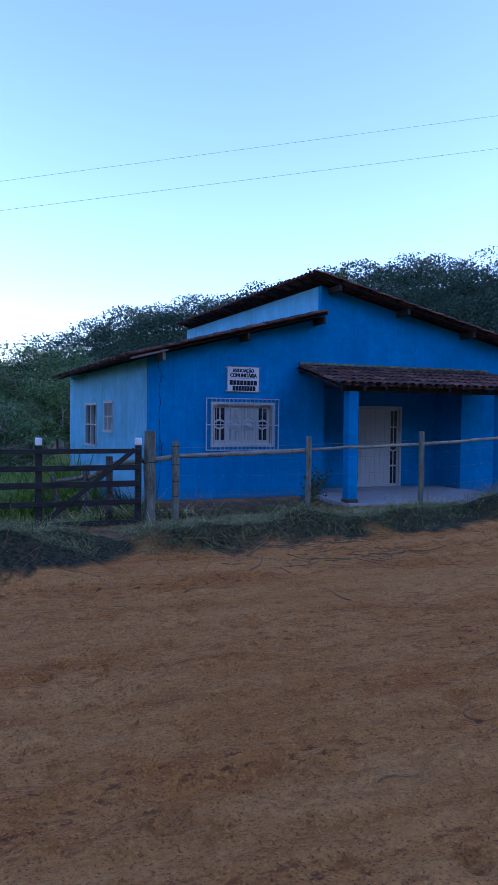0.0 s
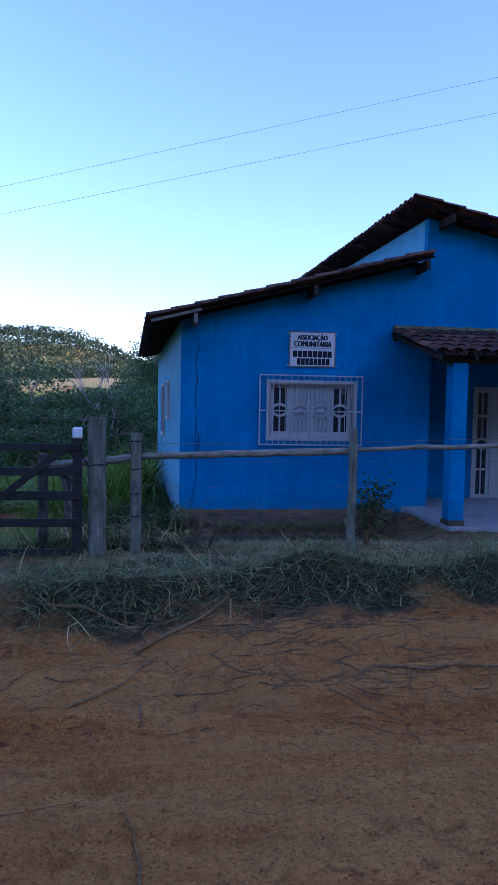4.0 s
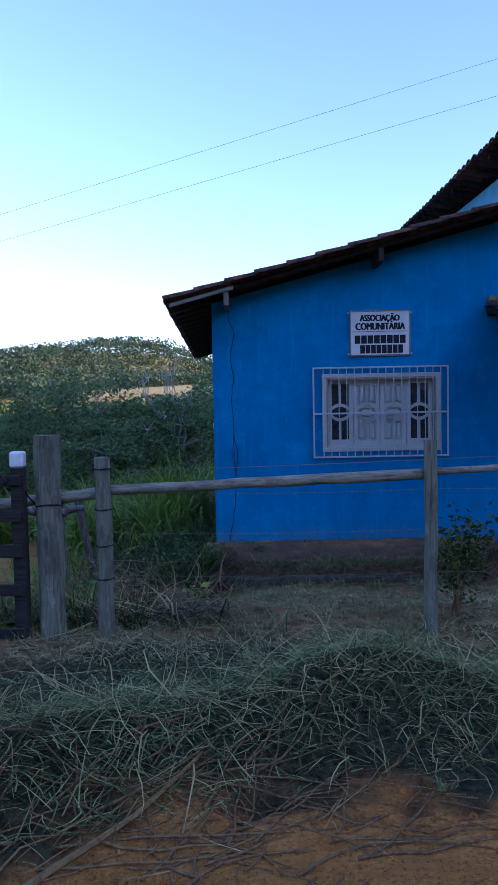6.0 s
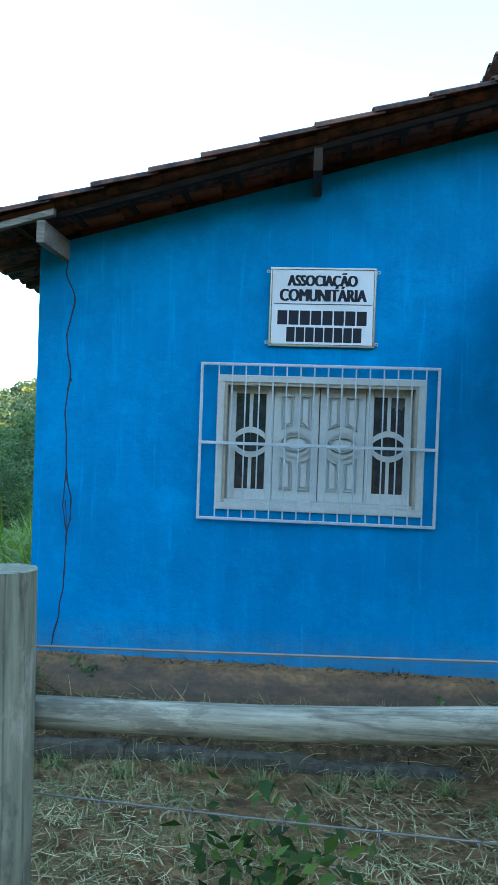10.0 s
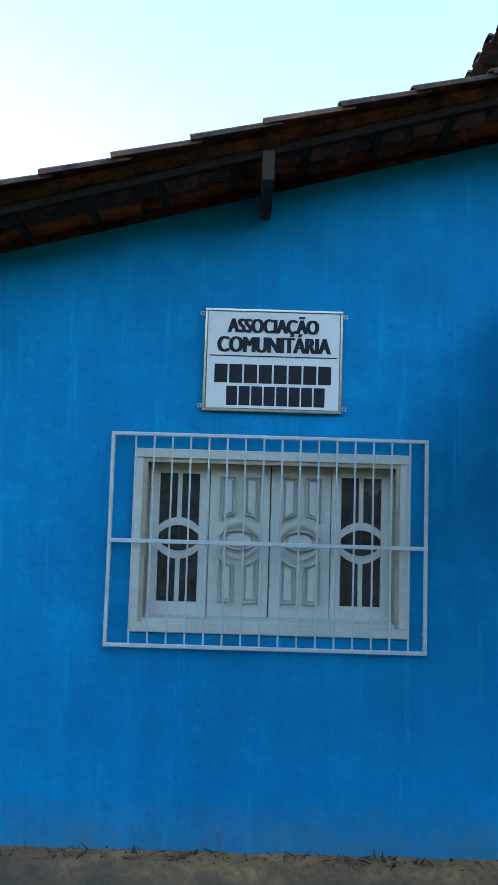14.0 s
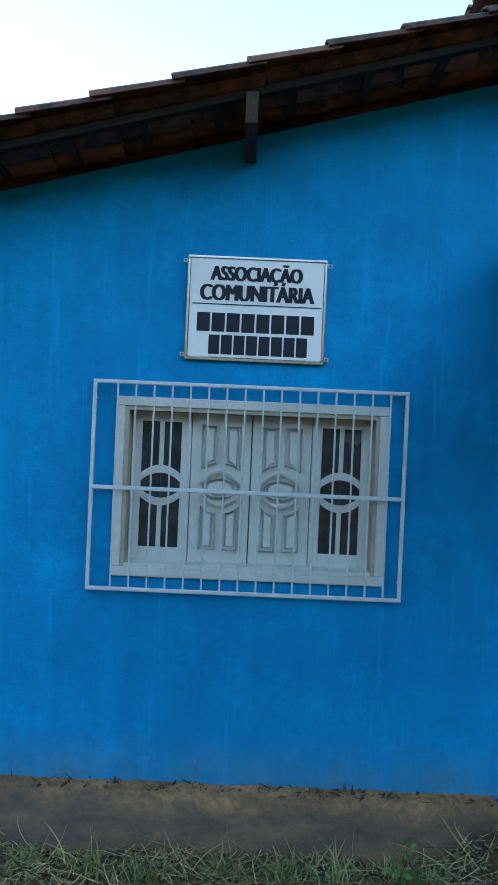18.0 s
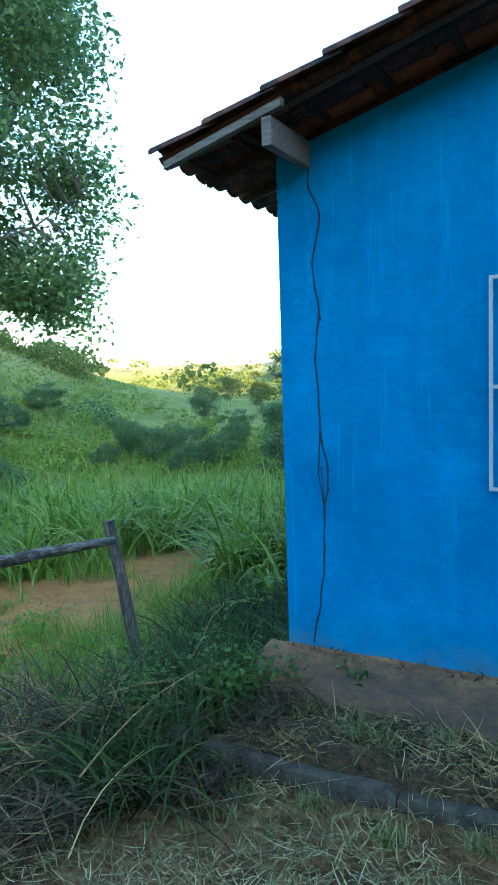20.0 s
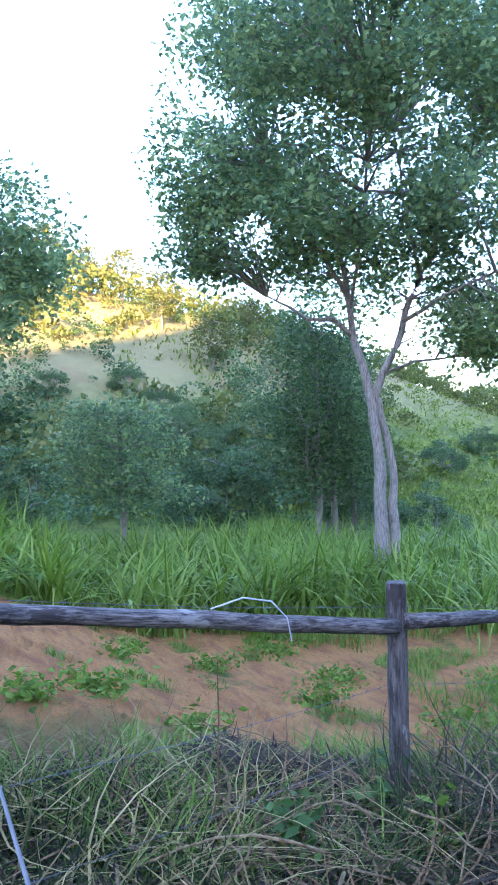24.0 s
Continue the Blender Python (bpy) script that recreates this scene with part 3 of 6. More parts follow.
def wall_sheet(xs, top, holes, y0, y1, z0=-1.6):
    """A wall along x with holes (x0, x1, z0, z1) through it and a top that follows top(x)."""
    bm = bmesh.new()
    bx = sorted(set(xs) | {h[i] for h in holes for i in (0, 1)})
    low = min(top(v) for v in bx) - 0.02
    bz = sorted({z0, low} | {h[i] for h in holes for i in (2, 3)})

    def cell(a, c, quad):
        vs = [bm.verts.new((x, y, z)) for x, y, z in quad]
        bm.faces.new(vs)

    for xa, xb in zip(bx, bx[1:]):
        for za, zb in zip(bz, bz[1:] + [None]):
            mid = ((xa + xb) / 2, (za + zb) / 2 if zb else None)
            if zb and any(h[0] < mid[0] < h[1] and h[2] < mid[1] < h[3] for h in holes):
                continue
            ta, tb = (zb, zb) if zb else (top(xa), top(xb))
            cell(0, 0, ((xa, y0, za), (xb, y0, za), (xb, y0, tb), (xa, y0, ta)))
            cell(0, 0, ((xb, y1, za), (xa, y1, za), (xa, y1, ta), (xb, y1, tb)))
            if not zb:
                cell(0, 0, ((xa, y0, ta), (xb, y0, tb), (xb, y1, tb), (xa, y1, ta)))
    for a, c, d, e in holes:
        cell(0, 0, ((a, y0, d), (a, y1, d), (a, y1, e), (a, y0, e)))
        cell(0, 0, ((c, y1, d), (c, y0, d), (c, y0, e), (c, y1, e)))
        cell(0, 0, ((a, y0, e), (a, y1, e), (c, y1, e), (c, y0, e)))
        cell(0, 0, ((a, y1, d), (a, y0, d), (c, y0, d), (c, y1, d)))
    for x, flip in ((bx[0], 1), (bx[-1], 0)):
        q = ((x, y0, z0), (x, y1, z0), (x, y1, top(x)), (x, y0, top(x)))
        cell(0, 0, q[::-1] if flip else q)
    bmesh.ops.remove_doubles(bm, verts=bm.verts, dist=0.0005)
    bmesh.ops.recalc_face_normals(bm, faces=bm.faces)
    return bm


W1 = (5.87, 7.28, 1.225, 2.115)          # window opening in the low part
W2 = (13.93, 15.34, 1.335, 2.225)
REC = (8.60, 12.50, -0.2, 2.62)          # the porch recess
DOOR = (9.86, 11.42, 0.08, 2.16)
RY = 18.05                               # back wall of the recess
wall_a = tagged(link("wall_front_low", wall_sheet((WX0, WXC), lambda x: roof_l(x) - 0.075, [W1], WY, WY + THICK), BLUE),
                "weathered bright blue rendered front wall, low part", "wall", kind="structure")
wall_b = tagged(link("wall_front_high", wall_sheet((WXC, WX1), lambda x: roof_r(x) - 0.075, [W2, REC], WY, WY + THICK), BLUE),
                "weathered bright blue gable wall with porch recess", "wall", kind="structure")
tagged(link("wall_recess", wall_sheet((REC[0] + 0.002, REC[1] - 0.002), lambda x: 2.60, [DOOR], RY, RY + 0.14, -0.2), BLUE), "blue wall at the back of the porch", "wall", kind="structure")
for n, x in (("wall_recess_left", REC[0] - 0.15), ("wall_recess_right", REC[1])):
    tagged(link(n, boxed(x, x + 0.15, WY + THICK + 0.002, RY + 0.14, -0.2, 2.62), BLUE), "blue side wall of the porch recess", "wall", kind="structure")
# the recess ceiling's darkness is put into its colour
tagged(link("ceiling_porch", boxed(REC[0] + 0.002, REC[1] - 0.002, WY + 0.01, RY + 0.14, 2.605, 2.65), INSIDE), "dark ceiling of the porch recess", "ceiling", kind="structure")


def turn_wall(bm, x):
    """Takes a wall built along x and sets it along y at x."""
    bmesh.ops.transform(bm, matrix=Matrix(((0, 1, 0, x), (1, 0, 0, 0), (0, 0, 1, 0), (0, 0, 0, 1))), verts=bm.verts)
    bmesh.ops.recalc_face_normals(bm, faces=bm.faces)
    return skewed(bm)


def skewed(bm):
    for v in bm.verts:
        v.co.x += SKEW * max(0, v.co.y - WY)
    return bm


SIDE1, SIDE2 = (20.3, 21.25, 1.45, 2.17), (22.3, 23.85, 1.0, 2.14)
tagged(link("wall_left", turn_wall(wall_sheet((WY + THICK + 0.001, YB), lambda v: roof_l(WX0) - 0.075, [SIDE1, SIDE2], 0, THICK), WX0), PALE_BLUE),
       "streaked pale blue rendered side wall", "wall", kind="structure")
tagged(link("wall_clerestory", turn_wall(wall_sheet((WY + THICK + 0.001, YB), lambda v: roof_r(WXC) - 0.075, [], 0, THICK, 2.6), WXC), PALE_BLUE),
       "pale blue wall strip between the two roofs", "wall", kind="structure")
tagged(link("wall_right", turn_wall(wall_sheet((WY + THICK + 0.001, YB), lambda v: roof_r(WX1) - 0.06, [], 0, THICK), WX1 - THICK), BLUE),
       "blue rendered side wall", "wall", kind="structure")
tagged(link("wall_back_low", skewed(boxed(WX0 + THICK + 0.001, WXC, YB - THICK, YB, -1.6, roof_l(WX0) - 0.08)), BLUE), "blue back wall", "wall", kind="structure")
tagged(link("wall_back_high", skewed(boxed(WXC + THICK, WX1 - THICK, YB - THICK, YB, -1.6, 3.0)), BLUE), "blue back wall", "wall", kind="structure")

# the crack that wanders down the wall from the roof to the foot
def crack_line(points, width, rough=0.008):
    """A fine dark line that wanders through a few (x, z) turns, a hair proud of the wall."""
    bm, rows = bmesh.new(), []
    for (xa, za), (xb, zb) in zip(points, points[1:]):
        n = max(2, int(abs(za - zb) / 0.03))
        for k in range(n):
            f = k / n
            g = f * f * (3 - 2 * f)
            z = za + (zb - za) * f
            x = xa + (xb - xa) * g + rough * noise.noise(Vector((z * 9, xa, 5)))
            w = width * (1 + 0.45 * noise.noise(Vector((z * 7, 0, 4))))
            rows.append([bm.verts.new(p) for p in ((x - w, WY - 0.001, z), (x, WY - 0.004, z), (x + w, WY - 0.001, z))])
    for u, v in zip(rows, rows[1:]):
        bm.faces.new((u[0], v[0], v[1], u[1]))
        bm.faces.new((u[1], v[1], v[2], u[2]))
    return bm


for turns, w in ((((4.64, 3.03), (4.64, 2.91), (4.71, 2.7), (4.657, 2.41), (4.69, 2.12), (4.665, 1.89), (4.676, 1.55), (4.69, 1.36), (4.726, 1.18), (4.727, 1.06), (4.70, 0.92), (4.692, 0.56), (4.66, 0.36), (4.606, 0.02)), 0.0062),
                 (((4.682, 1.42), (4.668, 1.22), (4.664, 1.14), (4.684, 1.05), (4.703, 0.92)), 0.0048),
                 (((4.682, 1.19), (4.696, 1.06), (4.703, 0.93)), 0.0040), (((4.688, 2.13), (4.722, 2.04)), 0.0035), (((4.728, 1.03), (4.756, 1.09)), 0.0035)):
    part("crack", crack_line(turns, w), CRACK, wall_a, "thin dark wandering crack in the render")


# ---- windows ----
def arc_band(x0, x1, zc, rise, width, y0, y1, up=1, n=14):
    """A curved rail across a leaf, bowed up or down."""
    bm = bmesh.new()
    rows = []
    for i in range(n + 1):
        f = i / n
        x = x0 + (x1 - x0) * f
        zi = zc + up * rise * math.sin(f * math.pi) ** 0.8
        zo = zi + up * width
        rows.append([bm.verts.new(p) for p in ((x, y0, zi), (x, y0, zo), (x, y1, zo), (x, y1, zi))])
    for u, v in zip(rows, rows[1:]):
        for k in range(4):
            bm.faces.new((u[k], v[k], v[(k + 1) % 4], u[(k + 1) % 4]))
    bm.faces.new(rows[0])
    bm.faces.new(rows[-1][::-1])
    bmesh.ops.recalc_face_normals(bm, faces=bm.faces)
    return bm


def raised_panel(outline, y, depth=0.026, edge=0.022):
    """A fielded panel: a moulded rim round a raised field, following the outline of (x, z) corners."""
    bm = bmesh.new()
    xs, zs = [p[0] for p in outline], [p[1] for p in outline]
    xc, zc, w, h = (min(xs) + max(xs)) / 2, (min(zs) + max(zs)) / 2, max(xs) - min(xs), max(zs) - min(zs)
    rings = []
    for inset, dy in ((0, 0), (edge * 0.35, -depth * 0.9), (edge * 0.5, depth * 0.2), (edge * 0.8, depth * 0.2), (edge * 1.3, -depth * 0.7)):
        rings.append([bm.verts.new((xc + (x - xc) * (1 - 2 * inset / w), y + dy, zc + (z - zc) * (1 - 2 * inset / h))) for x, z in outline])
    n = len(outline)
    for u, v in zip(rings, rings[1:]):
        for k in range(n):
            bm.faces.new((u[k], u[(k + 1) % n], v[(k + 1) % n], v[k]))
    bm.faces.new(rings[-1])
    bmesh.ops.recalc_face_normals(bm, faces=bm.faces)
    return bm


def broken_pane(x0, x1, z0, z1, y0, y1):
    """A pane with its upper corner knocked out in a jagged line."""
    bm = bmesh.new()
    top = [(x0 + (x1 - x0) * f, z1 - (z1 - z0) * d) for f, d in ((0, 0.02), (0.18, 0.09), (0.3, 0.07), (0.45, 0.12), (0.62, 0.085), (0.8, 0.11), (1, 0.05))]
    outline = [(x0, z0), (x1, z0)] + top[::-1]
    rows = [[bm.verts.new((x, y, z)) for x, z in outline] for y in (y0, y1)]
    bm.faces.new(rows[0])
    bm.faces.new(rows[1][::-1])
    n = len(outline)
    for k in range(n):
        bm.faces.new((rows[0][k], rows[1][k], rows[1][(k + 1) % n], rows[0][(k + 1) % n]))
    bmesh.ops.recalc_face_normals(bm, faces=bm.faces)
    return bm


def oval(xc, zc, rx, rz, y, depth=0.028, n=28):
    bm = bmesh.new()
    rings = []
    for s, dy in ((1.0, 0), (0.94, -depth), (0.86, depth * 0.2), (0.80, depth * 0.2), (0.66, -depth * 0.5)):
        rings.append([bm.verts.new((xc + rx * s * math.cos(2 * math.pi * k / n), y + dy, zc + rz * s * math.sin(2 * math.pi * k / n))) for k in range(n)])
    for u, v in zip(rings, rings[1:]):
        for k in range(n):
            bm.faces.new((u[k], u[(k + 1) % n], v[(k + 1) % n], v[k]))
    bm.faces.new(rings[-1])
    bmesh.ops.recalc_face_normals(bm, faces=bm.faces)
    return bm


def glazed_leaf(parent, x0, x1, z0, z1, y, rails=(), broken=False, stile=0.056):
    """A narrow glazed leaf: stiles, rails, a middle bar, two bowed rails round an eye, dark panes."""
    leaf = part("glazed_leaf", boxed(x0, x0 + stile, y, y + 0.035, z0, z1, 0.003), WHITE, parent, "narrow white window leaf with dark glass")
    a, c = x0 + stile, x1 - stile
    part("stile", boxed(c, x1, y, y + 0.035, z0, z1, 0.003), WHITE, leaf)
    part("top_rail", boxed(a, c, y + 0.001, y + 0.034, z1 - 0.055, z1), WHITE, leaf)
    part("bottom_rail", boxed(a, c, y + 0.001, y + 0.034, z0, z0 + 0.075), WHITE, leaf)
    xm, zc = (x0 + x1) / 2, z0 + (z1 - z0) * 0.505
    for q0, q1 in ((z0 + 0.075, zc - 0.11), (zc + 0.11, z1 - 0.055)):
        part("glazing_bar", boxed(xm - 0.013, xm + 0.013, y + 0.006, y + 0.028, q0, q1, 0.002), WHITE, leaf)
    part("bowed_rail", arc_band(a, c, zc + 0.022, 0.05, 0.044, y + 0.003, y + 0.031, 1), WHITE, leaf)
    part("bowed_rail", arc_band(a, c, zc - 0.022, 0.05, 0.044, y + 0.003, y + 0.031, -1), WHITE, leaf)
    for r in rails:
        part("glazing_bar", boxed(a, c, y + 0.004, y + 0.03, r - 0.02, r + 0.02), WHITE, leaf)
    part("pane", boxed(a, xm - 0.001, y + 0.016, y + 0.02, z0 + 0.075, z1 - 0.055), GLASS, leaf, "dark dusty glass pane")
    if broken:
        part("pane", broken_pane(xm + 0.001, c, z0 + 0.075, z1 - 0.075, y + 0.016, y + 0.02), GLASS, leaf, "dusty glass pane, broken along its top")
    else:
        part("pane", boxed(xm + 0.001, c, y + 0.016, y + 0.02, z0 + 0.075, z1 - 0.055), GLASS, leaf, "dark dusty glass pane")
    return leaf


def solid_leaf(parent, x0, x1, z0, z1, y):
    """A panelled wooden leaf: two tall fields above, an eye of bowed mouldings round an oval, two fields below."""
    leaf = part("panelled_leaf", boxed(x0, x1, y + 0.008, y + 0.035, z0, z1, 0.003), WHITE, parent, "panelled white wooden leaf with oval moulding")
    xm, zc = (x0 + x1) / 2, z0 + (z1 - z0) * 0.505
    xa, xb = x0 + 0.055, x1 - 0.055

    def bow(x, rise):
        return rise * math.sin(math.pi * min(1, max(0, (x - xa) / (xb - xa)))) ** 0.8

    for a, c in ((xa, xm - 0.018), (xm + 0.018, xb)):
        curve = [(a + (c - a) * k / 5, 0.098 + bow(a + (c - a) * k / 5, 0.040)) for k in range(6)]
        part("raised_field", raised_panel([(x, zc + d) for x, d in curve] + [(c, z1 - 0.062), (a, z1 - 0.062)], y + 0.0075), WHITE, leaf)
        part("raised_field", raised_panel([(a, z0 + 0.075), (c, z0 + 0.075)] + [(x, zc - d) for x, d in curve[::-1]], y + 0.0075), WHITE, leaf)
    part("oval_boss", oval(xm, zc, (x1 - x0) / 2 - 0.066, 0.056, y + 0.0075), WHITE, leaf)
    for up in (1, -1):
        part("bowed_moulding", arc_band(xa, xb, zc + up * 0.010, 0.070, 0.026, y - 0.012, y + 0.009, up), WHITE, leaf)
        part("bowed_moulding", arc_band(xa, xb, zc + up * 0.016, 0.078, 0.010, y - 0.020, y + 0.009, up), WHITE, leaf)
    return leaf


def window(name, o, label):
    x0, x1, z0, z1 = o
    win = tagged(new(name), label, "window", kind="structure")
    win.location = (0, 0, 0)
    c = 0.052
    part("casing", boxed(x0 - c, x1 + c, WY - 0.022, WY + 0.0, z1, z1 + c, 0.004), WHITE, win)
    part("casing", boxed(x0 - c, x1 + c, WY - 0.022, WY + 0.0, z0 - c, z0, 0.004), WHITE, win)
    part("casing", boxed(x0 - c, x0, WY - 0.021, WY + 0.0, z0 + 0.001, z1 - 0.001, 0.004), WHITE, win)
    part("casing", boxed(x1, x1 + c, WY - 0.021, WY + 0.0, z0 + 0.001, z1 - 0.001, 0.004), WHITE, win)
    j = 0.022
    part("jamb", boxed(x0 + 0.001, x0 + j, WY - 0.012, WY + 0.13, z0 + 0.001, z1 - 0.001), REVEAL, win)
    part("jamb", boxed(x1 - j, x1 - 0.001, WY - 0.012, WY + 0.13, z0 + 0.001, z1 - 0.001), REVEAL, win)
    part("head", boxed(x0 + j, x1 - j, WY - 0.012, WY + 0.13, z1 - j, z1 - 0.001), REVEAL, win)
    part("sill", boxed(x0 + j, x1 - j, WY - 0.012, WY + 0.13, z0 + 0.001, z0 + j), WHITE, win)
    a, d = x0 + j + 0.002, x1 - j - 0.002
    w = (d - a) / 4
    ly = WY + 0.085
    glazed_leaf(win, a, a + w - 0.004, z0 + j, z1 - j, ly + 0.012)
    solid_leaf(win, a + w, a + 2 * w - 0.003, z0 + j, z1 - j, ly)
    solid_leaf(win, a + 2 * w + 0.003, a + 3 * w, z0 + j, z1 - j, ly + 0.006)
    glazed_leaf(win, a + 3 * w + 0.004, d, z0 + j, z1 - j, ly + 0.012, broken=name == "window_1")
    # dark sheet in place of the unlit room
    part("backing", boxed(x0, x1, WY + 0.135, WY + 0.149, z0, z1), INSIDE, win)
    return win


def grille(o, label):
    x0, x1, z0, z1 = o[0] - 0.175, o[1] + 0.145, o[2] - 0.127, o[3] + 0.137
    g = thing("window_grille", (0, 0, 0), label, "window grille", "grilles over the windows")
    y = WY - 0.062
    part("top_bar", boxed(x0, x1, y, y + 0.02, z1 - 0.02, z1, 0.003), GRILLE, g)
    part("bottom_bar", boxed(x0, x1, y, y + 0.02, z0, z0 + 0.02, 0.003), GRILLE, g)
    for a in (x0, x1 - 0.02):
        part("side_bar", boxed(a, a + 0.02, y, y + 0.02, z0 + 0.02, z1 - 0.02, 0.003), GRILLE, g)
    zm = z0 + (z1 - z0) * 0.49
    part("middle_bar", boxed(x0 + 0.001, x1 - 0.001, y - 0.004, y, zm - 0.011, zm + 0.011, 0.002), GRILLE, g)
    n = 16
    for i in range(n):
        x = x0 + 0.02 + (x1 - x0 - 0.02) * (i + 1.15) / (n + 1.15)
        part("rod", tube(bmesh.new(), [(x, y + 0.008, z0 + 0.01), (x, y + 0.008, z1 - 0.01)], [0.0055, 0.0055], 6), GRILLE, g)
    for a in (x0 + 0.01, x1 - 0.01):
        for z in (zm, z0 + 0.1, z1 - 0.1):
            part("wall_anchor", tube(bmesh.new(), [(a, y + 0.02, z), (a, WY + 0.02, z)], [0.006, 0.006], 6), GRILLE, g)
    return g


window("window_1", W1, "white wooden window, two panelled leaves between dark glass")
window("window_2", W2, "white wooden window beside the porch, partly glazed")
grille(W1, "grey iron window grille with upright rods, front window")
grille(W2, "grey iron window grille with upright rods, beside porch")


def side_window(name, o, sashes):
    y0, y1, z0, z1 = o
    win = tagged(new(name), "narrow dark window with a grey frame in the pale side wall", "window", kind="structure")
    x = WX0
    part("casing", skewed(boxed(x - 0.03, x + 0.08, y0 - 0.05, y1 + 0.05, z1 - 0.01, z1 + 0.05)), GRILLE, win)
    part("sill", skewed(boxed(x - 0.05, x + 0.08, y0 - 0.05, y1 + 0.05, z0 - 0.05, z0 + 0.01)), GRILLE, win)
    for k in range(sashes + 1):
        yy = y0 + (y1 - y0) * k / sashes
        part("upright", skewed(boxed(x - 0.02, x + 0.07, yy - 0.04, yy + 0.04, z0 + 0.01, z1 - 0.01)), GRILLE, win)
    part("crossbar", skewed(boxed(x - 0.01, x + 0.06, y0, y1, (z0 + z1) / 2 - 0.02, (z0 + z1) / 2 + 0.02)), GRILLE, win)
    part("pane", skewed(boxed(x + 0.075, x + 0.085, y0, y1, z0, z1)), GLASS, win)
    return win


side_window("window_3", SIDE1, 2)
side_window("window_4", SIDE2, 2)

# the double door at the back of the porch
door = tagged(new("door_1"), "white double door between narrow glazed panels", "door", kind="structure")
dx0, dx1, dz0, dz1 = DOOR
for a, c in ((dx0 + 0.001, dx0 + 0.06), (dx1 - 0.06, dx1 - 0.001)):
    part("jamb", boxed(a, c, RY - 0.02, RY + 0.12, dz0, dz1 - 0.001), WHITE, door)
part("head", boxed(dx0 + 0.06, dx1 - 0.06, RY - 0.02, RY + 0.12, dz1 - 0.06, dz1 - 0.001), WHITE, door)
gw = 0.30
glazed_leaf(door, dx0 + 0.06, dx0 + 0.06 + gw, dz0, dz1 - 0.06, RY + 0.03, rails=(0.62, 1.62))
glazed_leaf(door, dx1 - 0.06 - gw, dx1 - 0.06, dz0, dz1 - 0.06, RY + 0.03, rails=(0.62, 1.62))
da, db = dx0 + 0.06 + gw, dx1 - 0.06 - gw
dm = (da + db) / 2
for a, c in ((da + 0.003, dm - 0.002), (dm + 0.002, db - 0.003)):
    lf = part("door_leaf", boxed(a, c, RY + 0.03, RY + 0.065, dz0 + 0.005, dz1 - 0.065), WHITE, door, "white boarded door leaf")
    for k in range(3):
        s = (c - a) / 3
        part("plank", boxed(a + k * s + 0.006, a + (k + 1) * s - 0.006, RY + 0.02, RY + 0.03, dz0 + 0.06, dz1 - 0.12, 0.003), WHITE, lf)
part("door_handle", boxed(dm + 0.02, dm + 0.04, RY - 0.03, RY + 0.03, 1.05, 1.15, 0.004), GRILLE, door, "small metal door handle")
# dark sheet in place of the unlit room behind the door
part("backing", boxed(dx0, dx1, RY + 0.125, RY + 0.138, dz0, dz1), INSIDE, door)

# ---- porch ----
tagged(link("floor", boxed(8.16, 12.62, 14.98, RY, -0.35, 0.085, 0.01), FLOOR), "grey cement porch floor", "floor", kind="structure")
for x in (8.30, 12.22):
    col = thing("porch_column", (0, 0, 0), "square blue rendered porch column on a cement foot", "column", "porch columns")
    part("shaft", boxed(x - 0.115, x + 0.115, 15.12, 15.35, 0.16, 2.40, 0.008), BLUE, col)
    part("foot", boxed(x - 0.13, x + 0.13, 15.105, 15.365, 0.085, 0.16, 0.01), APRON, col)

# porch roof frame
PX0, PX1, PY0, PZ0, PZ1 = 7.88, 13.28, 14.95, 2.50, 3.00


def proof(y):
    return PZ0 + (PZ1 - PZ0) * (y - PY0) / (WY - PY0)


porch_roof = thing("porch_roof", (0, 0, 0), "lean-to porch roof of sooty clay tiles", "roof", kind="structure")
part("beam", boxed(PX0 + 0.15, PX1 - 0.15, 15.16, 15.30, 2.40, 2.515, 0.006), BEAM_WOOD, porch_roof)
part("wall_plate", boxed(PX0 + 0.05, PX1 - 0.05, WY - 0.06, WY - 0.002, 2.86, 2.94, 0.006), BEAM_WOOD, porch_roof)


def slope_bar(x0, x1, ya, yb, h):
    bm = boxed(x0, x1, ya, yb, -h, 0)
    for v in bm.verts:
        v.co.z += proof(v.co.y) - 0.012
    return bm


for k in range(11):
    x = PX0 + 0.03 + k * (PX1 - PX0 - 0.1) / 10
    part("rafter", slope_bar(x, x + 0.05, PY0 + 0.02, WY - 0.005, 0.06), BEAM_WOOD, porch_roof)

ls = bmesh.new()
for i in range(60):
    x = PX0 + 0.05 + (PX1 - PX0 - 0.1) * i / 60
    box(ls, x, x + 0.088, WY - 0.06 - 0.02 * random.random(), WY - 0.003, proof(WY) + 0.05, proof(WY) + 0.10 + 0.015 * random.random(), 0.008)
part("mortar_fillet", ls, MOSS, porch_roof, "pale lichen-grown mortar along the wall")

# ---- roof timbers ----
low_roof = thing("roof_low", (0, 0, 0), "sooty old clay tile roof over the low part", "roof", kind="structure")
high_roof = thing("roof_high", (0, 0, 0), "sooty old clay tile roof over the high part", "roof", kind="structure")
VY = 16.46                                # line of the front verges


def bar_on(fn, xa, xb, ya, yb, up, down):
    bm = boxed(xa, xb, ya, yb, -down, up)
    for v in bm.verts:
        v.co.z += fn(v.co.x)
    return skewed(bm)


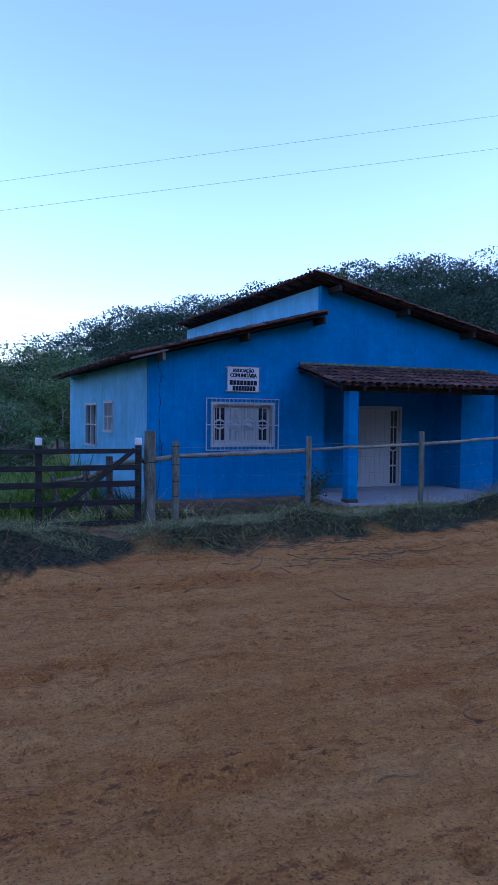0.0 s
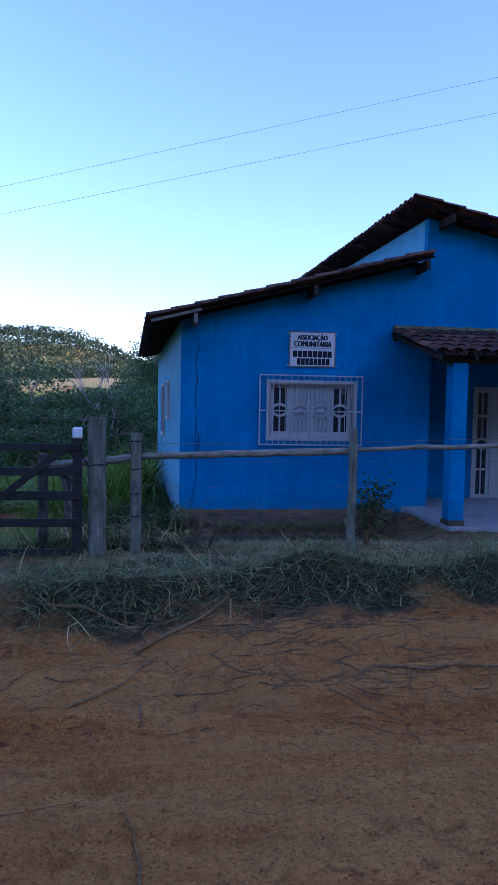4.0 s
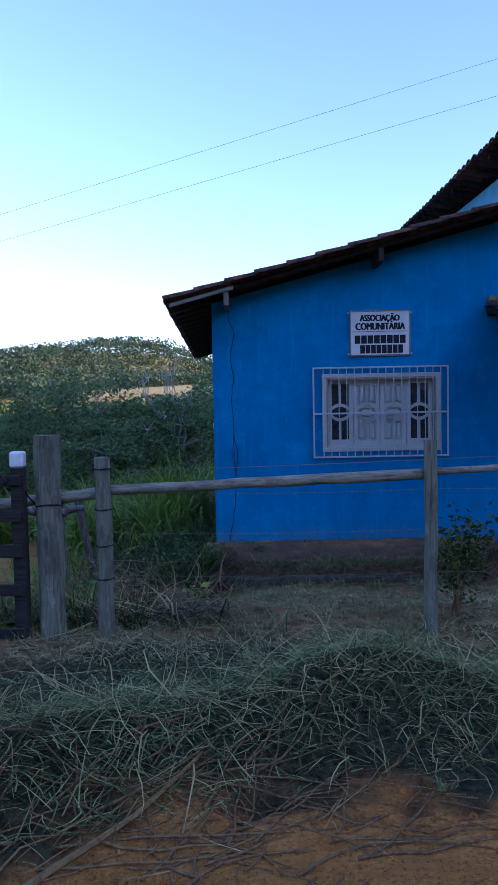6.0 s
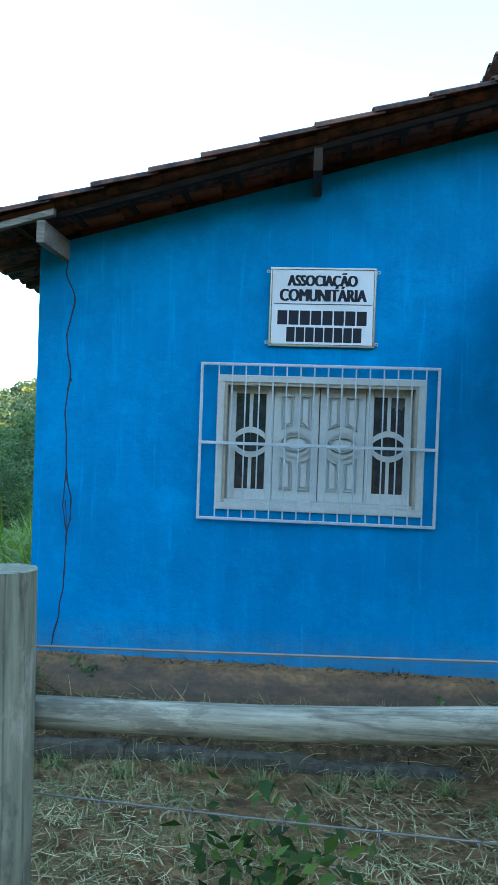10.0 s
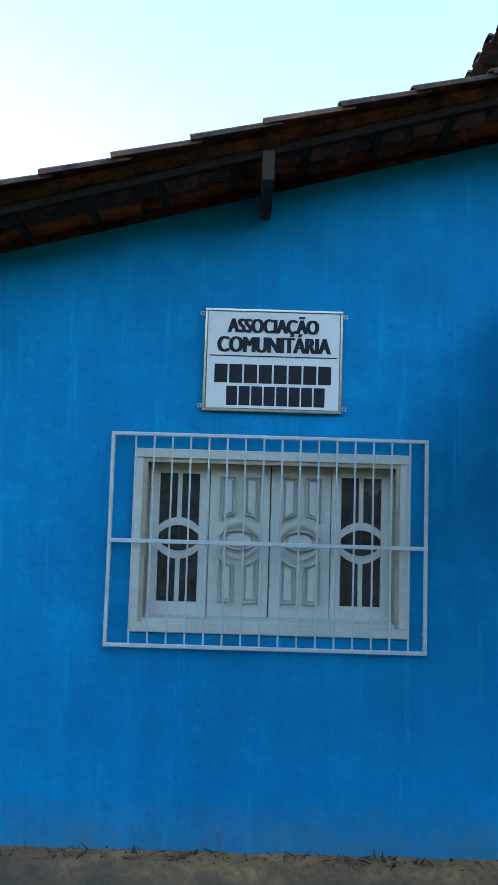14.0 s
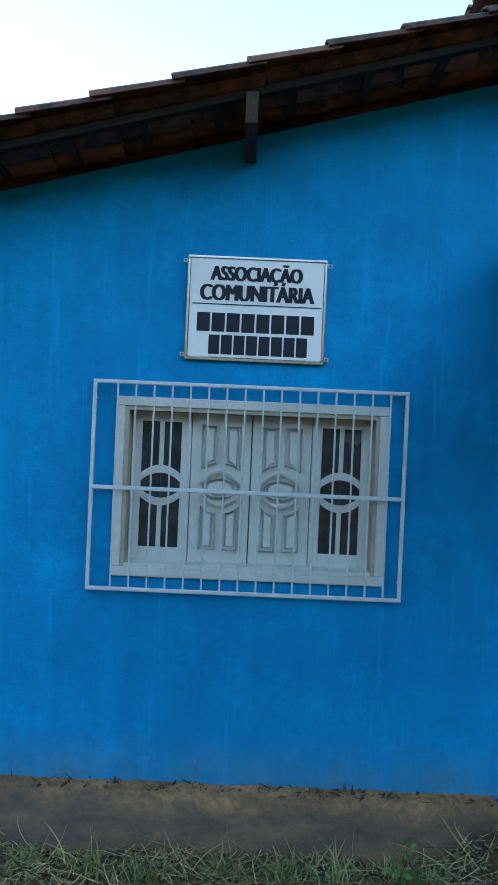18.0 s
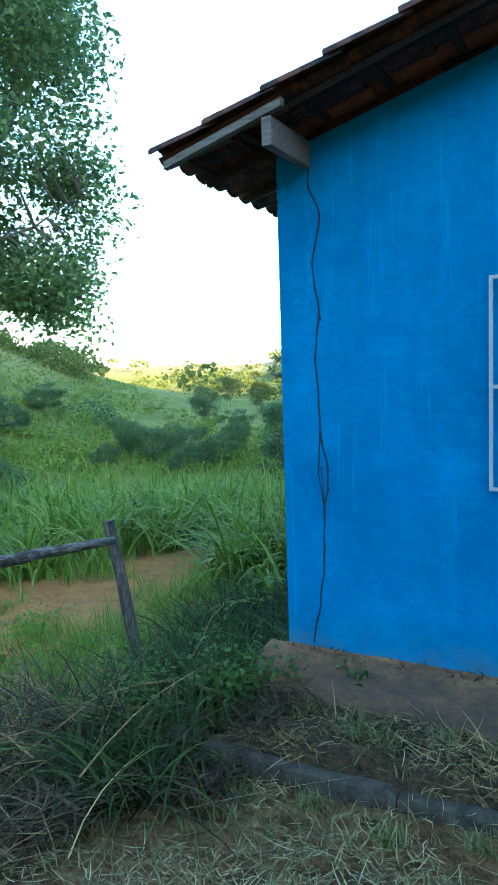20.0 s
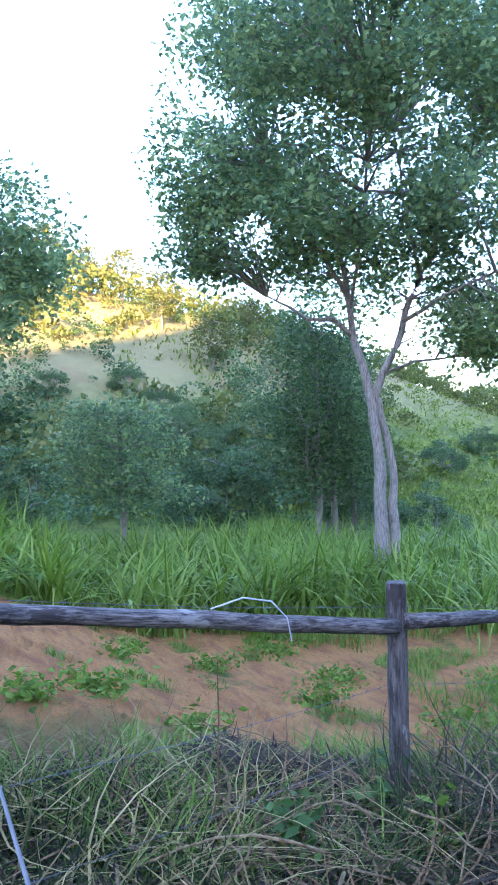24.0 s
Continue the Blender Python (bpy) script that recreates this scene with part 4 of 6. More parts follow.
for x in (4.60, 6.47, 8.28):
    part("purlin", boxed(x, x + 0.06, VY + 0.03, WY - 0.002, roof_l(x) - 0.215, roof_l(x) - 0.062, 0.004), PALE_WOOD if x < 5 else BEAM_WOOD, low_roof, "squared purlin end")
for x in (8.66, 10.5, 12.4, 14.4, 16.4):
    part("purlin", boxed(x, x + 0.07, VY + 0.03, WY - 0.002, roof_r(x) - 0.22, roof_r(x) - 0.085, 0.004), BEAM_WOOD, high_roof, "squared purlin end")
part("barge_rafter", bar_on(roof_l, 3.95, 4.72, VY + 0.03, VY + 0.075, -0.012, 0.055), PALE_WOOD, low_roof, "greyed board at the tip of the verge")
part("barge_rafter", bar_on(roof_l, 4.72, 8.44, VY + 0.12, VY + 0.165, -0.012, 0.05), SHADED_WOOD, low_roof, "dark rafter along the verge")
part("barge_rafter", bar_on(roof_r, 8.14, 17.6, VY + 0.10, VY + 0.15, -0.012, 0.06), SHADED_WOOD, high_roof, "dark rafter along the verge")
for k in range(19):
    y = VY + 0.50 * (k + 1)
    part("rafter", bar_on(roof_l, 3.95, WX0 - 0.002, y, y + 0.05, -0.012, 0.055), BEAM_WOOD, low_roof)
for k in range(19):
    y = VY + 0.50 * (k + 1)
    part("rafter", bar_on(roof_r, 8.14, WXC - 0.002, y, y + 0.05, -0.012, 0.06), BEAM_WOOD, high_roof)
# roof boarding that closes the inside
part("boarding", bar_on(roof_l, WX0 + THICK + 0.002, WXC - 0.002, WY + THICK + 0.002, YB - 0.2, -0.02, 0.05), BEAM_WOOD, low_roof)
part("boarding", bar_on(roof_r, WXC + THICK + 0.002, WX1 - THICK, WY + THICK + 0.002, YB - 0.2, -0.02, 0.05), BEAM_WOOD, high_roof)

# ---- sign ----
sx0, sx1, sz0, sz1 = 6.178, 6.951, 2.384, 2.963
sign = thing("sign_board", (0, 0, 0), "white association sign with black lettering in a shiny aluminium frame", "sign")
sy = WY - 0.028
part("panel", boxed(sx0 + 0.02, sx1 - 0.02, sy + 0.006, WY - 0.004, sz0 + 0.02, sz1 - 0.02), SIGN_WHITE, sign)
fw = 0.019
part("frame_bar", boxed(sx0, sx1, sy, WY - 0.003, sz1 - fw, sz1, 0.004), CHROME, sign, "polished aluminium edge strip")
part("frame_bar", boxed(sx0, sx1, sy, WY - 0.003, sz0, sz0 + fw, 0.004), CHROME, sign, "polished aluminium edge strip")
part("frame_bar", boxed(sx0, sx0 + fw, sy + 0.001, WY - 0.003, sz0 + fw, sz1 - fw, 0.004), CHROME, sign, "polished aluminium edge strip")
part("frame_bar", boxed(sx1 - fw, sx1, sy + 0.001, WY - 0.003, sz0 + fw, sz1 - fw, 0.004), CHROME, sign, "polished aluminium edge strip")
for x, z in ((sx0 - 0.013, sz0 + 0.03), (sx0 - 0.013, sz1 - 0.03), (sx1 + 0.013, sz0 + 0.03), (sx1 + 0.013, sz1 - 0.03)):
    lug = part("lug", boxed(x - 0.013, x + 0.013, WY - 0.008, WY - 0.002, z - 0.011, z + 0.011, 0.002), GRILLE, sign, "small fixing lug")
    part("screw", tube(bmesh.new(), [(x, WY - 0.012, z), (x, WY - 0.006, z)], [0.005, 0.005], 8), SIGN_BLACK, lug)


def lettering(text, x0, x1, z0, z1):
    """Heavy capitals: the built-in face, thickened by shifted copies, each a hair proud of the last."""
    cu = bpy.data.curves.new("lettering", "FONT")
    cu.body, cu.extrude, cu.offset = text, 0.002, 0.0
    ob = new("lettering", cu)
    bpy.context.view_layer.update()
    src = bpy.data.meshes.new_from_object(ob.evaluated_get(bpy.context.evaluated_depsgraph_get()))
    bpy.data.objects.remove(ob)
    co = np.array([v.co[:] for v in src.vertices])
    lo, hi = co[:, 0].min(), co[:, 0].max()
    polys = [list(q.vertices) for q in src.polygons]
    heavy, wide = 0.0071, (x1 - x0 - 0.0142) / (hi - lo)
    vs, fs = [], []
    for k, (dx, dz) in enumerate(((-1, 0), (-0.5, 0.12), (0, 0), (0.5, -0.12), (1, 0))):
        v = np.stack([x0 + heavy + (co[:, 0] - lo) * wide + dx * heavy, sy + 0.0045 - 0.0004 * k - co[:, 2] * 0.3, z0 + co[:, 1] / 0.70 * (z1 - z0) + dz * heavy], 1)
        fs += [[q + k * len(co) for q in f] for f in polys]
        vs.append(v)
    return raw("lettering", np.concatenate(vs).tolist(), fs, SIGN_BLACK, sign)


sw, sh = sx1 - sx0, sz1 - sz0
lettering("ASSOCIAÇÃO", sx0 + sw * 0.165, sx0 + sw * 0.825, sz0 + sh * 0.765, sz0 + sh * 0.90)
lettering("COMUNITÁRIA", sx0 + sw * 0.095, sx0 + sw * 0.915, sz0 + sh * 0.575, sz0 + sh * 0.725)
part("rule", boxed(sx0 + sw * 0.045, sx1 - sw * 0.04, sy + 0.0035, sy + 0.007, sz0 + sh * 0.532, sz0 + sh * 0.541), SIGN_BLACK, sign)
# the lower lines stand as plain bars, one for each character's width
for n, a, c, z0, z1 in ((8, 0.075, 0.925, 0.275, 0.455), (8, 0.165, 0.88, 0.06, 0.245)):
    for k in range(n):
        w = (c - a) / n
        part("bar", boxed(sx0 + sw * (a + k * w + w * 0.06), sx0 + sw * (a + (k + 1) * w - w * 0.06), sy + 0.0035, sy + 0.007, sz0 + sh * z0, sz0 + sh * z1, 0.002), SIGN_BLACK, sign)

# ---- foot of the house ----
ap = bmesh.new()
N = 40
for i in range(N + 1):
    x = 4.30 + (8.0 - 4.30) * i / N
    w = 0.34 + 0.07 * noise.noise(Vector((x * 2, 0, 0)))
    j = 0.012 * noise.noise(Vector((x * 5, 2, 0)))
    for y, z in ((WY - 0.002, 0.035 + j), (WY - 0.10, 0.02 + j), (WY - w * 0.7, -0.055 + j), (WY - w, -0.115 + j), (WY - w - 0.03, -0.40)):
        ap.verts.new((x, y, z))
ap.verts.ensure_lookup_table()
for i in range(N):
    for k in range(4):
        a = i * 5 + k
        ap.faces.new([ap.verts[q] for q in (a, a + 1, a + 6, a + 5)])
for i in (0, N):
    ap.faces.new([ap.verts[i * 5 + k] for k in range(5)])
bmesh.ops.recalc_face_normals(ap, faces=ap.faces)
tagged(link("pavement", ap, APRON, smooth=True), "narrow soil-stained cement apron along the wall", "pavement", kind="structure")

kerb = thing("kerb", (0, 0, 0), "low worn cement kerb along the yard", "kerb", kind="structure")
x = 4.36
random.seed(5)
while x < 7.9:
    L = random.uniform(0.8, 1.25)
    y, z = 16.02 + 0.012 * (x - 4.36) + random.uniform(-0.015, 0.015), -0.205 - 0.012 * (x - 4.36) + random.uniform(-0.02, 0.005)
    bm = bmesh.new()
    rings, n = [], int(L / 0.035)
    for i in range(n + 1):
        f = i / n
        worn = 0.014 * noise.noise(Vector((x + L * f, 3, 1)) * 2.3) - 0.02 * (min(f, 1 - f) < 0.03)
        ring = []
        for py, pz in ((0, -0.28), (0, -0.17), (0, -0.10), (0, -0.05), (0.006, -0.018), (0.022, -0.003), (0.05, 0), (0.08, -0.004), (0.096, -0.02), (0.1, -0.06), (0.1, -0.14), (0.1, -0.28)):
            p = Vector((x + (L - 0.006) * f, y + py, z + pz + worn * (pz > -0.06)))
            ring.append(bm.verts.new(p + noise.noise_vector(p * 7) * 0.010 + noise.noise_vector(p * 19) * 0.007 + noise.noise_vector(p * 43) * 0.004))
        rings.append(ring)
    for u, v in zip(rings, rings[1:]):
        for k in range(11):
            bm.faces.new((u[k], u[k + 1], v[k + 1], v[k]))
    bm.faces.new(rings[0][::-1])
    bm.faces.new(rings[-1])
    bmesh.ops.recalc_face_normals(bm, faces=bm.faces)
    part("kerb_stone", bm, CONCRETE, kerb)
    x += L
bm = bmesh.new()
bmesh.ops.create_icosphere(bm, subdivisions=3, radius=0.11)
for v in bm.verts:
    v.co = Vector((v.co.x * 0.9, v.co.y * 0.7, v.co.z * 1.2)) + noise.noise_vector(v.co * 9) * 0.055 + Vector((4.16, 16.12, -0.33))
tagged(link("stone_block", bm, CONCRETE), "rough grey broken cement lump by the kerb", "rubble")


# ---- fences ----
def fence_post(name, x, y, top, r, label, wood_mat=POST_WOOD, lean=(0, 0), base=None, category="fence post", group="fence posts"):
    z0 = (lz(x, y) if base is None else base) - 0.3
    p = thing(name, (0, 0, 0), label, category, group)
    part("post", pole((x - lean[0], y - lean[1], z0), (x, y, top), r * 1.08, r, 14, 9, 0.004, 0.14), wood_mat, p)
    return p


P1, P2, P3 = (3.85, 12.79), (6.10, 12.765), (8.25, 12.68)
PG, PR = (10.1, 12.4), (11.75, 12.2)
fence_post("fence_post", *P1, 1.46, 0.052, "weathered split wooden fence post bound with wire")
fence_post("fence_post", *P2, 1.535, 0.043, "weathered round wooden fence post at the yard front")
fence_post("fence_post", *P3, 1.63, 0.046, "weathered round wooden fence post before the porch")
fence_post("gate_post", *PG, 1.88, 0.075, "thick weathered post holding the metal gate")
fence_post("gate_post", *PR, 1.85, 0.07, "weathered post at the metal gate")
fence_post("gate_post", 3.46, 12.85, 1.615, 0.085, "thick weathered round gate post")
fence_post("fence_post", 2.88, 15.27, 0.945, 0.056, "dark weathered fence post down the slope", SIDE_WOOD)
fence_post("fence_post", 2.52, 17.5, 0.60, 0.05, "broken leaning dark fence post", SIDE_WOOD, lean=(-0.30, -0.10))


def rail(a, b, r0, r1, label, m=RAIL_WOOD):
    a, b = Vector(a), Vector(b)
    k = 3 * a.x + a.y
    ob = link("fence_rail", pole((k, 0, 0), (k + (b - a).length, 0, 0), r0, r1, 10, 12, 0.009, 0.12), m, smooth=True)
    ob.matrix_basis = Matrix.Translation(a) @ (b - a).to_track_quat("X", "Z").to_matrix().to_4x4() @ Matrix.Translation((-k, 0, 0))
    return tagged(ob, label, "fence rail", "fence rails")


rail((3.86, 12.83, 1.225), (6.09, 12.815, 1.30), 0.034, 0.041, "greyed round pole rail, knotty")
rail((6.11, 12.81, 1.315), (8.25, 12.73, 1.40), 0.024, 0.028, "greyed round pole rail")
rail((8.25, 12.73, 1.40), (10.04, 12.46, 1.54), 0.03, 0.026, "greyed round pole rail")
rail((3.82, 12.85, 1.21), (2.96, 13.10, 1.10), 0.04, 0.042, "short dark rail between the gate post and side fence", RAIL_WOOD)
rail((2.95, 13.06, 1.09), (2.94, 15.22, 0.715), 0.042, 0.045, "dark weathered side rail running down the slope", SIDE_RAIL)
fence_post("fence_post", 2.89, 13.08, 1.22, 0.05, "dark weathered fence post at the head of the slope", SIDE_WOOD)
rail((2.94, 15.28, 0.735), (2.60, 17.46, 0.45), 0.045, 0.035, "dark weathered side rail running down the slope", SIDE_RAIL)


def wire(a, b, sag, label, r=0.0014, m=WIRE, barbs=False, name="fence_wire", category="wire"):
    a, b = Vector(a), Vector(b)
    n = 24
    pts = [a.lerp(b, i / n) - Vector((0, 0, sag * 4 * (i / n) * (1 - i / n))) for i in range(n + 1)]
    bm = tube(bmesh.new(), pts, [r] * (n + 1), 5, 0.0)
    if barbs:
        L = (b - a).length
        k = int(L / 0.13)
        for i in range(1, k):
            p = a.lerp(b, i / k)
            f = i / k
            p.z -= sag * 4 * f * (1 - f)
            tube(bm, [p + Vector((0, -0.009, -0.009)), p + Vector((0, 0.009, 0.009))], [0.0015, 0.0005], 3)
            tube(bm, [p + Vector((0.004, -0.008, 0.01)), p + Vector((0.004, 0.008, -0.01))], [0.0015, 0.0005], 3)
    return tagged(link(name, bm, m), label, category, "fence wires" if name == "fence_wire" else "")


for dz in (0.42, 0.72, 1.0):
    g1, g2, g3, g4 = (lz(*P1) + dz, lz(*P2) + dz, lz(*P3) + dz, lz(*PG) + dz)
    wire((P1[0], P1[1] + 0.05, g1), (P2[0], P2[1] + 0.045, g2), 0.02, "thin galvanised barbed fence wire", barbs=True)
    wire((P2[0], P2[1] + 0.045, g2), (P3[0], P3[1] + 0.045, g3), 0.02, "thin galvanised barbed fence wire", barbs=True)
    wire((P3[0], P3[1] + 0.045, g3), (PG[0], PG[1] + 0.07, g4), 0.02, "thin galvanised barbed fence wire", barbs=True)
for z0, z1, z2 in ((0.42, 0.02, -0.4), (0.75, 0.36, -0.05), (1.36, 0.80, 0.5)):
    wire((P1[0] - 0.05, P1[1], z0), (2.83, 15.27, z1), 0.02, "thin galvanised barbed fence wire", barbs=True)
    wire((2.83, 15.27, z1), (2.47, 17.5, z2), 0.03, "thin galvanised barbed fence wire", barbs=True)
wire((3.90, 12.90, 1.35), (8.25, 12.84, 1.475), 0.02, "thin galvanised fence wire", 0.0024)
# bindings round the split post
for z in (1.38, 1.1, 0.85, 0.62):
    bm = tube(bmesh.new(), [(P1[0] + 0.06 * math.cos(k * 0.63), P1[1] + 0.06 * math.sin(k * 0.63), z + 0.004 * math.sin(k * 1.7)) for k in range(21)], [0.004] * 21, 5, 0, False)
    tagged(link("wire_binding", bm, SIGN_BLACK), "dark wire wound round the split post", "wire", "wire bindings")
bm = tube(bmesh.new(), [(3.46 + 0.095 * math.cos(k * 0.63), 12.85 + 0.095 * math.sin(k * 0.63), 1.13 + 0.01 * math.sin(k)) for k in range(11)], [0.006] * 11, 5, 0, False)
tube(bm, [(3.37, 12.85, 1.13), (3.33, 12.80, 1.2), (3.30, 12.78, 1.27), (3.29, 12.79, 0.95)], [0.006] * 4, 5)
tagged(link("gate_chain", bm, SIGN_BLACK), "dark chain tying the wooden gate to its post", "chain")
# loose loop of pale wire on the side rail
bm = tube(bmesh.new(), [(2.93, 14.12, 0.96), (2.96, 14.28, 1.0), (2.99, 14.42, 0.97), (3.0, 14.5, 0.88), (2.99, 14.53, 0.76)], [0.004] * 5, 6)
tagged(link("wire_loop", bm, SIGN_WHITE), "loose loop of pale wire over the side rail", "wire")

# wooden gate, five boards between stiles with white caps
gate = thing("wooden_gate", (0, 0, 0), "dark closed plank farm gate with white-capped stiles", "gate")
gy = 12.80
for x in (0.25, 1.83, 3.27):
    st = part("stile", boxed(x - 0.045, x + 0.045, gy - 0.04, gy + 0.04, 0.19, 1.40, 0.006), GATE_WOOD, gate)
    part("cap", boxed(x - 0.048, x + 0.048, gy - 0.043, gy + 0.043, 1.40, 1.51, 0.012), WHITE_CAP, st, "white painted stile top")
for z, h in ((1.315, 0.07), (1.07, 0.08), (0.83, 0.09), (0.56, 0.08), (0.26, 0.07)):
    bm = boxed(0.12, 3.30, gy - 0.07, gy - 0.042, z - h / 2, z + h / 2, 0.005)
    part("board", bm, GATE_WOOD, gate)
bm = boxed(-0.9, 0.9, -0.014, 0.014, -0.035, 0.035, 0.005)
ln = math.hypot(3.20 - 1.85, 1.34 - 0.26)
bmesh.ops.transform(bm, matrix=pose((3.20 + 1.85) / 2, gy - 0.087, 0.80, 0, -math.degrees(math.atan2(1.08, 1.35)), 0) @ Matrix.Diagonal((ln / 1.8, 1, 1, 1)), verts=bm.verts)
part("brace", bm, GATE_WOOD, gate, "slanting brace board")

# metal gate
mg = thing("metal_gate", (0, 0, 0), "closed light metal gate of thin pipe and wire beside the porch", "gate")
ga, gb = Vector((10.2, 12.38, 0)), Vector((11.66, 12.22, 0))


def gp(f, z):
    p = ga.lerp(gb, f)
    return (p.x, p.y, z)


part("top_pipe", tube(bmesh.new(), [gp(0, 1.75), gp(1, 1.75)], [0.02, 0.02], 8), GRILLE, mg)
part("bottom_pipe", tube(bmesh.new(), [gp(0, 0.53), gp(1, 0.51)], [0.02, 0.02], 8), GRILLE, mg)
for f in (0, 1):
    part("end_pipe", tube(bmesh.new(), [gp(f, 0.51), gp(f, 1.76)], [0.02, 0.02], 8), GRILLE, mg)
for z in (0.83, 1.05, 1.28, 1.5):
    part("wire", tube(bmesh.new(), [gp(0, z), gp(0.5, z - 0.01), gp(1, z)], [0.004] * 3, 5), WIRE, mg)
part("stay", tube(bmesh.new(), [gp(0.05, 1.72), gp(0.62, 1.05)], [0.006, 0.006], 5), WIRE, mg)
part("stay", tube(bmesh.new(), [gp(0.02, 0.66), gp(0.25, 0.95)], [0.006, 0.006], 5), WIRE, mg)

# overhead lines, climbing towards the hill
for a, c, s in (((-14, 51.5, 12.35), (70, 31.6, 29.2), 1.2), ((-14, 51.5, 10.85), (70, 26.3, 25.2), 1.2)):
    wire(a, c, 0.0, "thin grey overhead power line", 0.009, CABLE, name="power_line", category="power line")


# ---- plants ----
def ribbons(name, base, az, length, width, lean, bend, mat, seg=3, taper=1.4, parent=None, curl=0.0):
    """Grass blades or straws: each a narrow ribbon that starts at base, leans by lean and bends on by bend (radians from upright)."""
    n = len(base)
    s = np.linspace(0, 1, seg + 1)
    th = lean[:, None] + bend[:, None] * (s[None, :-1] + 0.5 / seg)
    st = (length / seg)[:, None]
    if curl:
        turn = (np.mod(np.sin(np.arange(n) * 12.9898) * 43758.5453, 1.0) - 0.5) * 2 * curl
    else:
        turn = np.zeros(n)
    head = az[:, None] + turn[:, None] * s[None, :]
    zero = np.zeros((n, 1))
    cx = base[:, 0:1] + np.concatenate([zero, np.cumsum(np.sin(th) * st * np.sin(head[:, :-1]), 1)], 1)
    cy = base[:, 1:2] + np.concatenate([zero, np.cumsum(np.sin(th) * st * np.cos(head[:, :-1]), 1)], 1)
    cz = base[:, 2:3] + np.concatenate([zero, np.cumsum(np.cos(th) * st, 1)], 1)
    dx, dy = np.sin(head), np.cos(head)
    w = width[:, None] * 0.5 * np.clip(1.02 - s[None, :] ** taper, 0.06, 1)
    ox, oy = dy * w, -dx * w
    v = np.stack([np.stack([cx - ox, cy - oy, cz], -1), np.stack([cx + ox, cy + oy, cz + w * 0.3], -1)], 2)
    verts = v.reshape(-1, 3)
    i = (np.arange(n) * (seg + 1) * 2)[:, None] + (np.arange(seg) * 2)[None, :]
    faces = np.stack([i, i + 1, i + 3, i + 2], -1).reshape(-1, 4)
    return raw(name, verts.tolist(), faces.tolist(), mat, parent)


def leaf_cloud(centres, size, rng, flat=0.35, narrow=0.24):
    """Single leaves as folded diamonds, at random turns; returns vertices and faces."""
    n = len(centres)
    d = rng.normal(size=(n, 3))
    d[:, 2] = d[:, 2] * 0.6 - 0.25
    d /= np.linalg.norm(d, axis=1)[:, None]
    up = rng.normal(size=(n, 3)) * flat * 2 + np.array([0, 0, 1.0])
    side = np.cross(d, up)
    side /= np.linalg.norm(side, axis=1)[:, None] + 1e-9
    nor = np.cross(side, d)
    sz = size * rng.uniform(0.6, 1.25, n)
    a = centres
    tip = a + d * sz[:, None]
    mid = a + d * (sz * 0.45)[:, None] + nor * (sz * 0.06)[:, None]
    l = mid + side * (sz * narrow)[:, None]
    r = mid - side * (sz * narrow)[:, None]
    v = np.stack([a, l, tip, r], 1).reshape(-1, 3)
    i = np.arange(n) * 4
    return v, np.stack([i, i + 1, i + 2, i + 3], -1)


def ground_scatter(rng, n, x0, x1, y0, y1, keep=None):
    x, y = rng.uniform(x0, x1, n), rng.uniform(y0, y1, n)
    if keep is not None:
        k = keep(x, y)
        x, y = x[k], y[k]
    return np.stack([x, y, surface(x, y)], 1)


rng = np.random.default_rng(11)


# cut grass raked into a ridge along the fence
def ridge(n, mat, name, lo, hi, wmin, wmax, label, seed):
    r = np.random.default_rng(seed)
    b = ground_scatter(r, n, -2.5, 13.5, 9.6, 12.9, lambda x, y: (y > edge(x)) & (r.uniform(size=len(x)) < 0.25 + 0.75 * np.clip(mound(x, y) / 0.12, 0, 1)) & ~((np.abs(x - 2.5) < 0.28) & (r.uniform(size=len(x)) < 0.85)))
    k = len(b)
    m = mound(b[:, 0], b[:, 1])
    b[:, 2] += m * 0.35 * r.uniform(0.0, 1.0, k) + 0.006
    ob = ribbons(name, b, r.uniform(0, 2 * np.pi, k), r.uniform(lo, hi, k), r.uniform(wmin, wmax, k), r.normal(1.36, 0.28, k), r.normal(0.45, 0.5, k), mat, 3, 2.5, curl=1.6)
    return tagged(ob, label, "cut grass", kind="stuff")


ridge(76000, STRAW_GREEN, "cut_grass", 0.10, 0.34, 0.0025, 0.0068, "grey-green cut grass heaped along the fence", 21)
ridge(6000, STRAW, "dry_straw", 0.18, 0.60, 0.003, 0.008, "pale dry straw lying over the cut grass", 22)

# thinner straw over the yard
b = ground_scatter(rng, 60000, 3.0, 11.0, 12.2, 16.9, lambda x, y: (value_noise(x * 1.1, y * 1.3, 12) + 0.5 * value_noise(x * 2.9, y * 2.9, 13) + rng.uniform(-0.3, 0.3, len(x)) > -0.16) & ~((x > 8.16) & (y > 14.9)) & ~((y > 16.6) & (rng.uniform(size=len(x)) < 0.5)))
k = len(b)
b[:, 2] += rng.uniform(0.004, 0.03, k)
tagged(ribbons("yard_straw", b, rng.uniform(0, 2 * np.pi, k), rng.uniform(0.03, 0.17, k), rng.uniform(0.002, 0.006, k), rng.normal(1.46, 0.12, k), rng.normal(0.1, 0.25, k), YARD_STRAW, 3, 2.5, curl=0.9),
       "thin layer of cut straw over the yard soil", "straw", kind="stuff")
b = ground_scatter(rng, 12000, 3.0, 9.5, 12.6, 16.6, lambda x, y: (value_noise(x * 1.1, y * 1.1, 14) > -0.02 + 0.22 * (y > 15.9)))
k = len(b)
